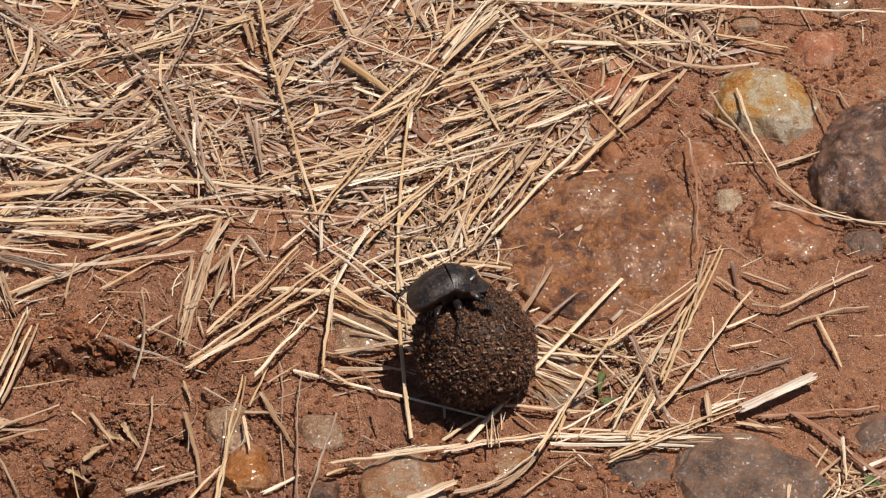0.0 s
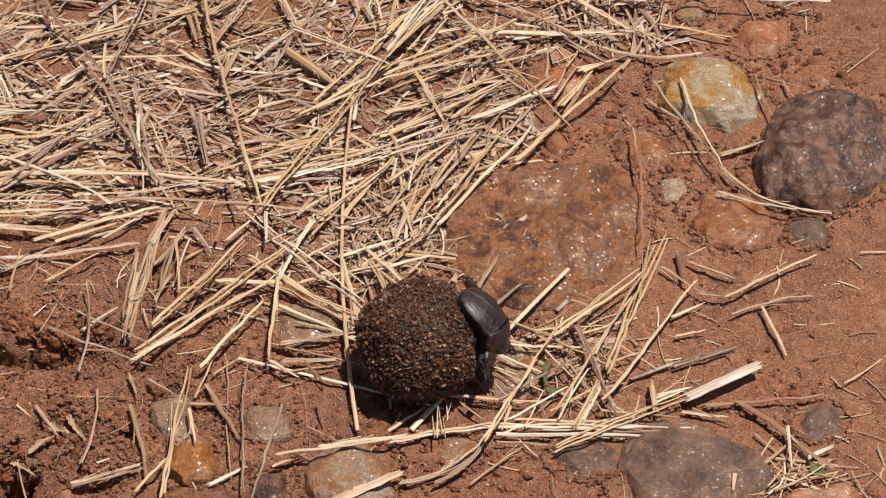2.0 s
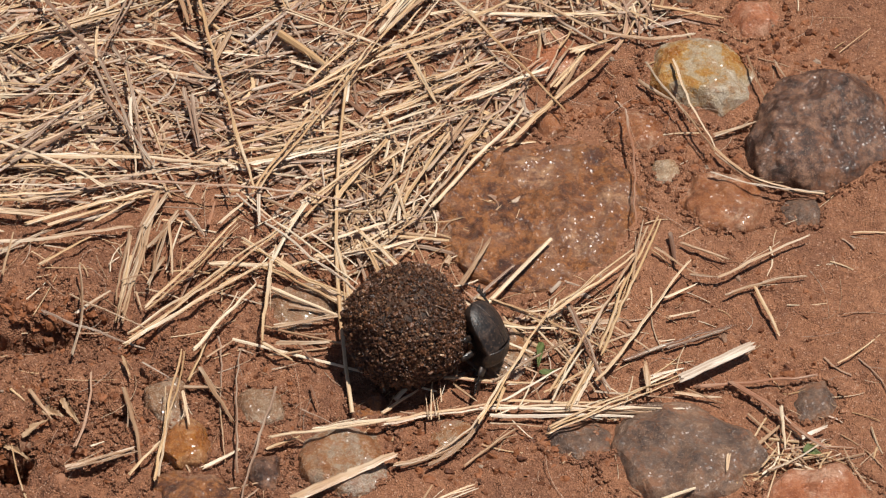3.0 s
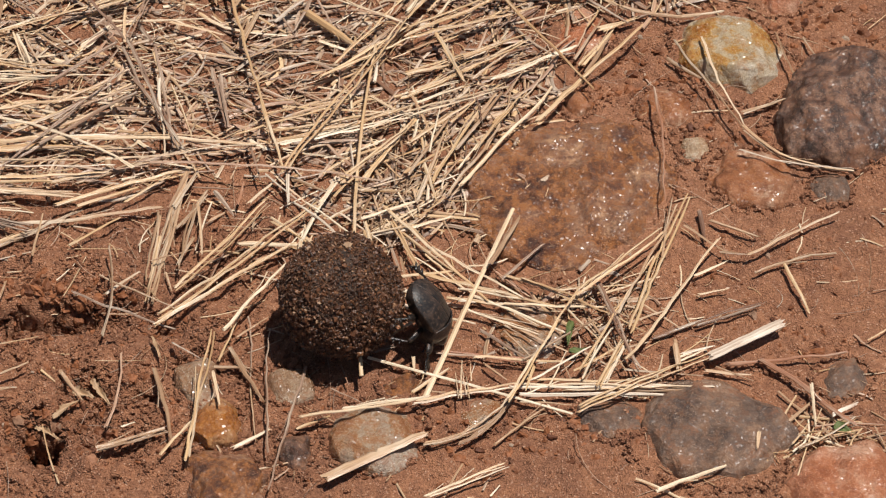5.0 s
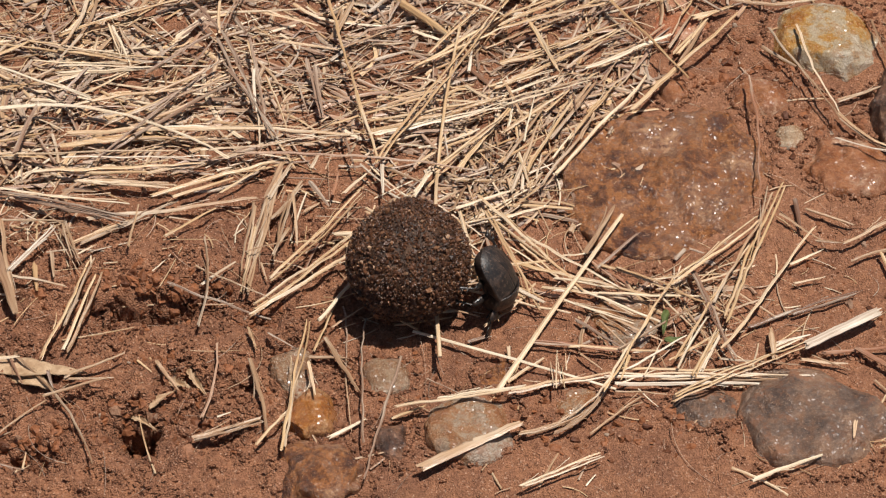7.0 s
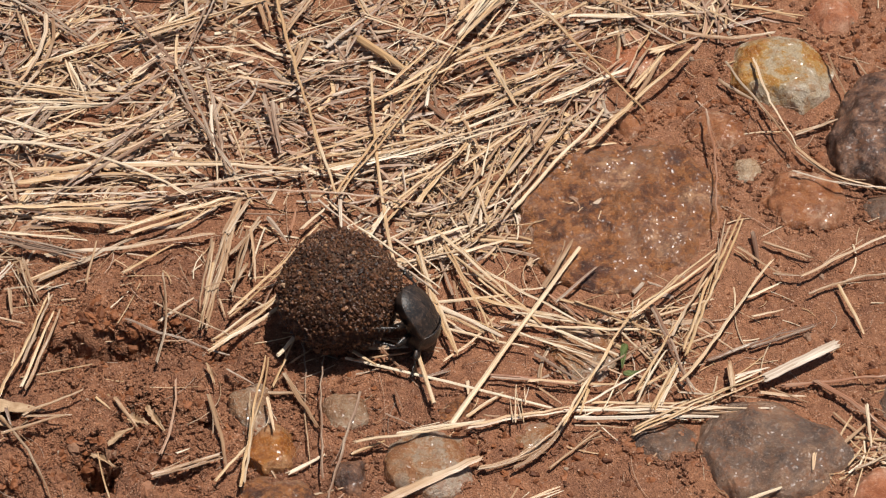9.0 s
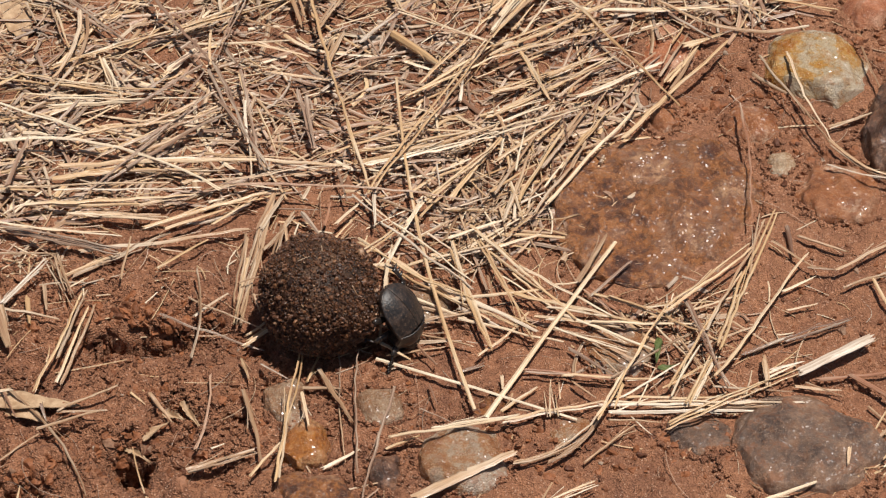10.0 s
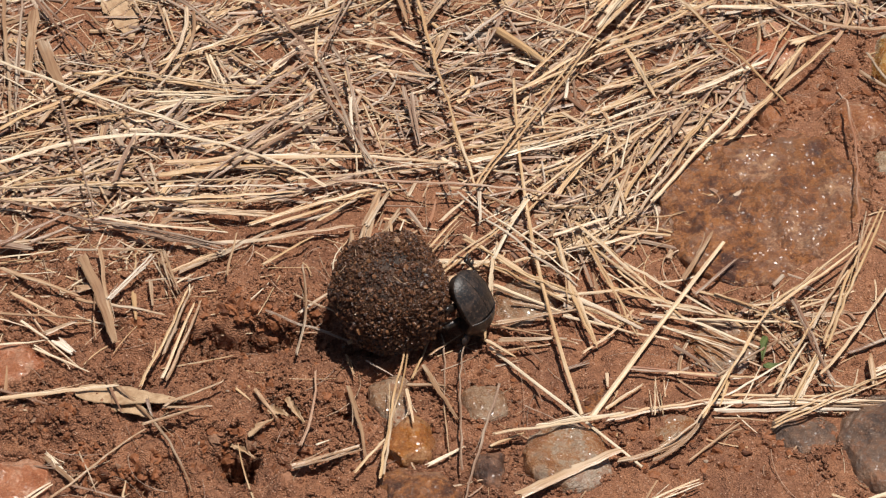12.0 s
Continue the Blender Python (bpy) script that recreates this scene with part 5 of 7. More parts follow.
wisp(-48.1, 92.3, -40.6, 77.9, 0.98, "grey", 5.0)
wisp(-46.0, 88.0, -35.9, 99.3, 0.98, "gold", 5.0)
wisp(-34.8, 95.4, -40.6, 79.8, 1.36, "grey", 6.0)
wisp(-40.5, 118.6, -33.9, 100.6, 0.98, "gold", 6.0)
wisp(-33.8, 96.8, -8.0, 83.3, 0.78, "cream", 8.0)
wisp(-8.0, 84.3, 1.2, 79.0, 0.78, "cream", 7.0)
wisp(-31.8, 98.3, -11.1, 97.3, 0.58, "red", 6.0)
wisp(-29.7, 99.7, -13.2, 106.0, 0.58, "tan", 6.0)
wisp(-29.8, 102.6, -23.8, 118.4, 0.98, "grey", 6.0)
wisp(-11.1, 98.7, -0.8, 101.9, 0.78, "tan", 6.0)
wisp(-32.8, 96.4, -25.3, 78.9, 0.78, "grey", 5.0)
wisp(-26.4, 84.2, -17.1, 78.2, 0.78, "grey", 4.0)
wisp(-22.6, 110.7, -14.3, 101.3, 1.17, "tan", 5.0)
wisp(-12.9, 117.6, -10.1, 107.2, 1.36, "gold", 6.0)
wisp(-10.2, 108.2, -13.6, 97.8, 0.78, "gold", 5.0)
wisp(-3.9, 114.1, -1.9, 102.5, 1.36, "cream", 6.0)
wisp(-8.1, 110.9, -5.0, 103.6, 1.56, "tan", 5.0)
wisp(-48.6, 71.1, -21.1, 67.4, 0.78, "grey", 5.0)
wisp(-45.3, 62.1, -34.3, 66.0, 1.17, "white", 4.0)
wisp(-17.0, 67.3, -4.9, 81.1, 1.56, "tan", 5.0)
wisp(-11.9, 53.6, -10.9, 62.0, 1.36, "cream", 6.0)
wisp(-157.0, 50.1, -145.5, 55.3, 1.56, "cream", 6.0)
wisp(-153.2, 37.4, -144.0, 53.6, 0.99, "grey", 7.0)
wisp(-153.9, 38.1, -146.1, 53.9, 0.83, "grey", 7.0)
wisp(-148.7, 45.0, -131.6, 56.4, 0.78, "gold", 5.0)
wisp(-157.0, 48.3, -144.4, 42.2, 0.58, "cream", 5.0)
wisp(-151.0, 38.6, -126.6, 44.2, 0.78, "cream", 6.0)
wisp(-137.4, 30.9, -116.5, 43.2, 1.36, "gold", 6.0)
wisp(-123.8, 35.0, -105.1, 52.5, 1.17, "grey", 7.0)
wisp(-125.8, 46.6, -117.0, 48.3, 1.56, "cream", 5.0)
wisp(-104.7, 43.4, -94.7, 42.8, 2.34, "grey", 4.0, flat=0.4)
wisp(-114.7, 30.3, -101.2, 35.9, 0.58, "tan", 5.0)
wisp(-108.9, 33.7, -105.8, 30.8, 0.78, "gold", 6.0)
wisp(-120.2, 26.1, -85.7, 26.3, 1.36, "cream", 7.0)
wisp(-154.3, 19.7, -127.0, 23.2, 1.56, "gold", 5.0)
wisp(-126.9, 22.4, -95.5, 22.8, 1.17, "tan", 5.0)
wisp(-139.9, 13.9, -126.9, 23.6, 1.56, "grey", 6.0)
wisp(-121.9, 7.2, -104.6, 11.2, 1.36, "gold", 5.0)
wisp(-104.8, 16.0, -75.5, 19.1, 0.78, "cream", 7.0)
wisp(-89.1, 15.6, -75.2, 12.4, 0.78, "cream", 7.0)
wisp(-99.5, 8.2, -94.8, 9.8, 0.98, "cream", 5.0)
wisp(-95.8, 28.8, -89.3, 37.4, 0.78, "tan", 6.0)
wisp(-84.2, 53.2, -76.0, 28.1, 0.78, "gold", 6.0)
wisp(-152.2, -1.5, -140.4, -3.0, 1.17, "tan", 5.0)
wisp(-90.1, 33.2, -85.7, 25.1, 0.58, "tan", 6.0)
wisp(-77.8, 25.3, -56.0, 21.1, 1.17, "cream", 6.0)
wisp(-77.4, 17.4, -54.0, 21.5, 0.78, "cream", 7.0)
wisp(-65.0, 26.0, -36.8, 44.7, 0.78, "gold", 7.0)
wisp(-34.4, 25.0, -16.6, 24.9, 1.95, "grey", 5.0, flat=0.4)
wisp(-13.6, 27.8, 1.2, 35.3, 0.78, "cream", 7.0)
wisp(-44.1, 20.9, -22.0, 14.3, 0.78, "cream", 6.0)
wisp(-20.5, 21.4, -19.3, 9.0, 0.78, "white", 6.0)
wisp(-52.2, 25.4, -36.2, 17.8, 0.98, "gold", 6.0)
wisp(-66.8, 56.7, -63.3, 32.8, 1.36, "grey", 7.0)
wisp(-77.2, 52.9, -66.9, 46.0, 1.36, "grey", 5.0)
wisp(-68.7, 43.6, -56.4, 33.7, 0.98, "grey", 6.0)
wisp(-47.7, 9.9, -35.6, -5.1, 1.17, "cream", 6.0)
wisp(-49.6, 7.6, -37.5, -6.0, 0.78, "white", 7.0)
wisp(-55.1, -4.7, -46.6, 5.7, 1.56, "cream", 6.0)
wisp(-41.8, 7.9, -28.0, -0.6, 1.17, "tan", 5.0)
wisp(-30.6, -5.4, -23.9, 4.9, 0.86, "cream", 6.0)
wisp(-30.9, -5.1, -24.4, 4.7, 0.85, "cream", 6.0)
wisp(-26.0, -2.8, -16.4, 10.3, 1.17, "gold", 6.0)
wisp(-75.1, 5.8, -61.3, 3.8, 0.98, "grey", 4.0)
wisp(-73.1, -2.2, -70.1, 3.5, 1.56, "tan", 4.0)
wisp(-59.0, -3.7, -57.4, 5.5, 1.17, "red", 5.0)
wisp(-56.1, 25.5, -51.5, 5.8, 0.98, "grey", 6.0)
wisp(-7.7, 17.9, 1.2, 8.4, 0.58, "tan", 5.0)
wisp(-73.1, 51.6, -68.4, 34.7, 0.98, "grey", 5.0)
wisp(-63.1, 51.7, -68.5, 37.5, 0.98, "grey", 5.0)
wisp(-60.9, 46.0, -50.6, 38.7, 0.78, "grey", 5.0)
wisp(-45.0, 52.3, -29.0, 56.8, 1.17, "tan", 4.0)
wisp(-40.7, 39.3, -24.8, 45.3, 1.17, "tan", 4.0)
wisp(3.6, 92.6, 16.6, 115.5, 1.12, "cream", 8.0)
wisp(3.0, 93.1, 15.4, 115.2, 1.05, "cream", 8.0)
wisp(11.4, 84.1, 21.9, 102.3, 1.17, "cream", 7.0)
wisp(7.4, 87.1, 15.7, 100.1, 0.78, "gold", 6.0)
wisp(18.8, 96.7, 30.2, 99.7, 0.88, "cream", 5.0)
wisp(18.8, 96.9, 30.0, 99.9, 0.97, "cream", 5.0)
wisp(18.4, 97.6, 29.5, 100.8, 0.93, "cream", 5.0)
wisp(44.6, 97.4, 63.1, 97.0, 0.98, "cream", 4.0)
wisp(63.1, 96.6, 81.8, 98.6, 1.17, "cream", 5.0)
wisp(46.7, 101.5, 55.3, 99.8, 1.17, "cream", 5.0)
wisp(55.1, 106.1, 70.4, 114.6, 0.98, "gold", 6.0)
wisp(47.9, 109.1, 75.1, 89.5, 0.98, "tan", 6.0)
wisp(26.3, 120.4, 42.8, 109.8, 0.78, "tan", 4.0)
wisp(27.2, 105.6, 42.7, 106.9, 0.58, "tan", 4.0)
wisp(16.5, 63.2, 42.5, 75.8, 1.10, "gold", 5.0)
wisp(15.9, 64.2, 42.6, 75.8, 1.11, "gold", 5.0)
wisp(23.4, 61.8, 43.9, 71.1, 1.36, "tan", 5.0)
wisp(-0.8, 57.3, 15.3, 60.8, 1.56, "gold", 5.0)
wisp(11.4, 73.2, 19.6, 51.5, 1.17, "gold", 7.0)
wisp(23.3, 52.3, 35.6, 65.2, 0.98, "tan", 6.0)
wisp(69.7, 80.2, 81.5, 84.4, 2.34, "gold", 4.0, flat=0.5)
wisp(63.7, 57.8, 73.6, 76.5, 1.56, "tan", 5.0)
wisp(61.2, 71.5, 66.8, 85.9, 0.58, "tan", 4.0)
wisp(65.1, 94.7, 79.9, 82.0, 0.98, "brown", 5.0)
wisp(46.5, 93.9, 51.9, 94.5, 1.36, "white", 5.0)
wisp(38.0, 82.2, 60.8, 90.1, 0.98, "tan", 4.0)
wisp(27.6, 72.0, 40.2, 87.0, 0.98, "grey", 5.0)
wisp(3.3, 81.0, 5.3, 85.3, 0.98, "cream", 5.0)
wisp(1.2, 100.7, 3.3, 115.1, 1.76, "tan", 5.0)
wisp(-1.8, 45.5, 17.8, 51.9, 0.83, "cream", 5.0)
wisp(-2.1, 45.6, 17.7, 52.7, 0.91, "cream", 5.0)
wisp(-2.3, 47.1, 18.1, 52.7, 0.89, "cream", 5.0)
wisp(1.2, 41.4, 19.2, 49.3, 1.17, "cream", 5.0)
wisp(0.2, 47.8, 9.1, 23.6, 1.17, "tan", 6.0)
wisp(9.1, 35.5, 21.2, 46.4, 1.17, "tan", 5.0)
wisp(24.1, 42.6, 25.9, 28.9, 0.58, "brown", 6.0)
wisp(23.0, 32.6, 31.2, 46.3, 1.56, "tan", 5.0)
wisp(22.8, 17.9, 40.2, 45.5, 0.98, "gold", 6.0)
wisp(16.8, 9.4, 23.8, 21.0, 0.78, "cream", 6.0)
wisp(26.8, 19.3, 31.9, 31.3, 0.98, "tan", 5.0)
wisp(14.8, -0.6, 23.7, 12.6, 1.36, "tan", 4.0)
wisp(7.1, 16.8, 11.1, 37.7, 0.78, "cream", 7.0)
wisp(-1.8, 7.5, 13.4, 19.6, 1.56, "gold", 6.0)
wisp(-4.7, 3.1, 3.1, 16.5, 0.78, "tan", 5.0)
wisp(3.6, -2.7, 8.1, 11.2, 1.10, "gold", 5.0)
wisp(2.7, -2.4, 7.3, 11.9, 1.03, "gold", 5.0)
wisp(11.9, 6.1, 18.9, 16.7, 0.98, "tan", 5.0)
wisp(6.0, -4.5, 7.0, 8.6, 1.17, "cream", 5.0)
wisp(10.9, 0.9, 12.9, 11.4, 0.78, "cream", 5.0)
wisp(4.2, 27.2, 5.5, 16.5, 1.17, "gold", 5.0)
wisp(-2.8, 26.8, -1.8, 14.7, 0.98, "tan", 4.0)
wisp(-6.7, 17.9, 1.2, 12.4, 0.58, "cream", 5.0)
wisp(-13.5, 13.5, -9.6, 6.7, 1.36, "tan", 4.0)
wisp(45.2, 45.8, 53.0, 37.7, 0.78, "cream", 3.0)
wisp(33.2, 46.9, 45.2, 43.0, 0.98, "tan", 3.0)
wisp(15.1, 32.6, 24.1, 43.0, 0.98, "gold", 5.0)
wisp(13.0, 24.5, 23.0, 32.6, 0.98, "tan", 5.0)
wisp(9.0, 4.3, 16.8, 8.6, 0.78, "cream", 4.0)
wisp(1.2, 1.4, 3.1, -8.7, 0.98, "tan", 4.0)
wisp(8.9, -3.5, 12.9, 4.5, 1.17, "tan", 4.0)
wisp(-85.3, -20.0, -89.3, -46.4, 1.56, "gold", 4.0)
wisp(-79.5, -15.0, -69.7, 0.5, 0.95, "tan", 5.0)
wisp(-80.0, -14.5, -69.8, 1.1, 1.09, "tan", 5.0)
wisp(-72.7, -3.2, -70.6, -27.1, 1.17, "tan", 5.0)
wisp(-73.9, -18.5, -78.9, -31.4, 1.95, "tan", 4.0)
wisp(-87.3, -32.3, -73.5, -24.9, 0.58, "tan", 5.0)
wisp(-25.8, -21.0, -16.2, -18.5, 1.17, "cream", 4.0)
wisp(-64.6, -11.9, -47.1, -14.5, 0.58, "tan", 3.0)
wisp(-58.5, -19.8, -50.8, -20.5, 1.36, "cream", 3.0)
wisp(-67.1, 2.8, -60.8, -7.8, 1.76, "grey", 4.0)
wisp(-52.6, -26.7, -40.2, -22.6, 0.78, "tan", 3.0)
wisp(-68.6, -9.3, -63.9, -5.6, 1.17, "tan", 3.0)
wisp(-70.0, -42.6, -58.9, -9.5, 0.78, "brown", 3.0)
wisp(-82.6, -34.6, -80.5, -41.1, 0.78, "tan", 3.0)
wisp(-213.7, 48.0, -195.6, 59.5, 1.36, "gold", 6.0)
wisp(-195.7, 59.0, -174.7, 64.8, 0.98, "tan", 5.0)
wisp(-216.3, 70.6, -199.5, 57.3, 0.78, "cream", 6.0)
wisp(-212.7, 38.3, -185.1, 45.5, 0.84, "gold", 5.0)
wisp(-212.1, 39.3, -185.4, 46.9, 0.89, "gold", 5.0)
wisp(-207.7, 29.0, -197.2, 40.5, 0.98, "gold", 5.0)
wisp(-192.2, 76.6, -175.2, 72.0, 0.78, "cream", 6.0)
wisp(-187.7, 70.9, -175.4, 72.2, 1.36, "cream", 5.0)
wisp(-167.0, 60.6, -133.4, 59.1, 0.98, "cream", 6.0)
wisp(-162.1, 50.2, -143.6, 58.2, 0.85, "gold", 5.0)
wisp(-162.2, 51.0, -143.5, 58.8, 0.96, "gold", 5.0)
wisp(-162.0, 49.7, -146.2, 41.7, 0.78, "cream", 7.0)
wisp(-156.4, 42.2, -147.6, 55.5, 1.36, "grey", 7.0)
wisp(-150.8, 47.6, -134.7, 54.7, 0.78, "cream", 6.0)
wisp(-141.9, 79.0, -136.4, 62.9, 0.78, "cream", 5.0)
wisp(-199.5, 46.9, -194.4, 56.1, 2.34, "tan", 5.0, flat=0.4)
wisp(-188.3, 56.6, -177.7, 70.9, 1.95, "tan", 5.0, flat=0.4)
wisp(-209.9, 14.1, -196.4, 23.5, 1.17, "gold", 6.0)
wisp(-188.9, 22.8, -172.2, 35.7, 0.98, "tan", 5.0)
wisp(-147.7, 2.8, -129.3, 0.6, 1.09, "cream", 5.0)
wisp(-147.5, 3.1, -129.0, 0.5, 0.93, "cream", 5.0)
wisp(-209.2, 7.8, -177.4, 6.6, 0.58, "cream", 6.0)
wisp(-157.9, -15.5, -149.0, -5.0, 0.78, "tan", 5.0)
wisp(-206.6, -17.6, -188.0, -15.7, 0.78, "cream", 5.0)
wisp(-206.0, -24.2, -186.6, -23.3, 0.78, "cream", 4.0)
wisp(-144.6, -33.8, -137.9, -30.7, 0.98, "cream", 4.0)
wisp(-154.6, -18.7, -142.0, -43.2, 0.58, "tan", 5.0)
wisp(-152.6, -18.9, -140.2, -41.3, 0.58, "tan", 5.0)
wisp(-150.7, -19.7, -143.3, -38.1, 0.58, "tan", 4.0)
wisp(-158.9, -35.8, -157.5, -45.6, 1.95, "gold", 4.0, flat=0.4)
wisp(-178.1, -31.6, -173.9, -30.9, 3.90, "tan", 4.0, flat=0.25)
wisp(-204.1, -43.3, -194.1, -47.1, 0.78, "cream", 4.0)
wisp(-196.3, -44.7, -186.9, -52.6, 0.98, "cream", 4.0)
wisp(-188.1, -49.7, -178.4, -45.5, 2.34, "tan", 4.0, flat=0.4)
wisp(-186.9, -52.6, -175.2, -64.9, 0.58, "cream", 4.0)
wisp(-194.8, -40.0, -188.1, -49.7, 0.78, "cream", 4.0)
wisp(-191.7, -53.5, -181.4, -61.3, 0.58, "cream", 3.0)
wisp(-172.2, -43.6, -170.5, -53.0, 0.58, "tan", 4.0)
wisp(-200.4, -75.0, -183.4, -82.7, 1.17, "brown", 4.0)
wisp(-164.8, -72.6, -158.8, -86.2, 0.98, "brown", 5.0)
wisp(-150.7, -81.2, -148.6, -87.8, 1.56, "brown", 5.0)
wisp(-183.0, -98.9, -173.1, -110.4, 1.36, "cream", 3.0)
wisp(-190.3, -101.9, -171.4, -107.5, 0.98, "grey", 3.0)
wisp(-171.9, -100.4, -164.8, -116.7, 0.58, "tan", 4.0)
wisp(-158.4, -118.8, -156.1, -110.6, 1.17, "cream", 3.0)
wisp(-156.8, -116.0, -156.7, -108.3, 0.98, "cream", 4.0)
wisp(-198.5, -75.2, -199.6, -63.9, 1.17, "tan", 4.0)
wisp(-15.9, -37.8, -2.6, -36.6, 0.78, "tan", 4.0)
wisp(-3.4, -28.9, -1.7, -38.7, 1.17, "tan", 5.0)
wisp(1.4, -29.0, 20.0, -44.8, 0.58, "cream", 5.0)
wisp(5.2, -27.9, 18.1, -43.5, 0.98, "gold", 5.0)
wisp(16.1, -47.4, 42.7, -50.8, 0.78, "cream", 4.0)
wisp(17.9, -52.4, 42.4, -59.2, 0.78, "tan", 4.0)
wisp(23.4, -54.0, 42.3, -61.6, 0.58, "cream", 4.0)
wisp(23.2, -60.4, 37.7, -71.5, 1.17, "grey", 3.0)
wisp(28.8, -35.5, 38.8, -46.4, 0.97, "red", 4.0)
wisp(29.6, -35.2, 39.9, -45.2, 0.98, "red", 4.0)
wisp(31.0, -34.1, 40.6, -44.2, 1.00, "red", 4.0)
wisp(-12.3, -67.6, -5.2, -64.7, 1.03, "brown", 2.0)
wisp(-12.6, -67.1, -5.5, -63.8, 1.08, "brown", 2.0)
wisp(19.2, -82.6, 19.0, -76.9, 0.58, "cream", 6.0)
wisp(19.2, -80.3, 20.5, -76.3, 0.39, "cream", 6.0)
wisp(36.3, -60.4, 52.6, -70.1, 0.98, "tan", 4.0)
wisp(35.2, -88.3, 48.3, -82.2, 0.78, "cream", 4.0)
wisp(63.3, -84.1, 71.0, -67.3, 1.17, "cream", 5.0)
wisp(62.8, -83.1, 69.6, -66.3, 1.04, "cream", 5.0)
wisp(66.6, -84.3, 72.6, -81.9, 0.78, "cream", 4.0)
wisp(50.0, -86.3, 92.5, -86.8, 0.78, "cream", 4.0)
wisp(89.6, -72.3, 99.0, -69.7, 1.36, "cream", 4.0)
wisp(87.2, -67.1, 88.3, -79.4, 1.56, "tan", 4.0)
wisp(71.0, -73.4, 81.4, -83.5, 0.78, "cream", 4.0)
wisp(100.3, -77.4, 111.8, -84.1, 0.98, "tan", 3.0)
wisp(41.3, -74.8, 52.5, -73.8, 0.78, "cream", 4.0)
wisp(44.5, -85.3, 50.7, -70.9, 0.58, "cream", 5.0)
wisp(48.8, -72.5, 53.6, -87.1, 0.58, "tan", 4.0)
wisp(37.7, -72.3, 38.8, -89.1, 0.58, "cream", 4.0)
wisp(56.4, -70.2, 67.0, -78.0, 0.78, "tan", 4.0)
wisp(35.1, -90.6, 51.5, -92.2, 0.58, "tan", 3.0)
wisp(42.5, -89.6, 48.5, -96.9, 0.58, "cream", 3.0)
wisp(15.7, -92.4, 16.3, -76.8, 0.58, "cream", 8.0)
wisp(17.6, -89.6, 16.3, -76.9, 0.39, "cream", 6.0)
wisp(14.9, -90.8, 14.1, -78.9, 0.39, "cream", 6.0)
wisp(18.4, -89.9, 17.8, -79.8, 0.39, "gold", 5.0)
wisp(-16.3, -0.3, -2.7, 4.9, 0.98, "cream", 6.0)
wisp(-27.8, -12.0, -16.3, -4.6, 0.98, "gold", 5.0)
wisp(-8.5, -5.5, 1.2, 4.9, 0.98, "tan", 6.0)
wisp(-12.4, -2.1, -9.4, -14.4, 0.98, "tan", 5.0)
wisp(-4.7, 0.5, 1.2, -12.0, 0.78, "cream", 5.0)
wisp(3.1, -12.0, 12.8, -1.7, 0.98, "gold", 5.0)
wisp(6.9, -18.4, 16.7, -5.7, 0.98, "tan", 4.0)
wisp(-24.0, -9.5, -8.4, -24.0, 0.78, "cream", 5.0)
wisp(-16.1, -28.3, 1.2, -18.3, 0.78, "tan", 4.0)
wisp(10.8, -11.0, 15.5, -23.4, 0.78, "tan", 4.0)
wisp(-37.3, -100.8, -27.1, -95.6, 1.17, "gold", 4.0)
wisp(-36.3, -66.1, -27.0, -63.8, 0.58, "tan", 2.0)
wisp(-54.7, -52.0, -53.2, -80.9, 0.58, "grey", 3.0, bend=0.8)
wisp(-53.2, -80.9, -50.8, -105.5, 0.58, "tan", 3.0)
wisp(-26.7, -82.8, -15.5, -89.9, 0.58, "brown", 2.0)
wisp(40.1, -76.7, 37.0, -86.3, 0.98, "gold", 5.0)
lay_wisps()


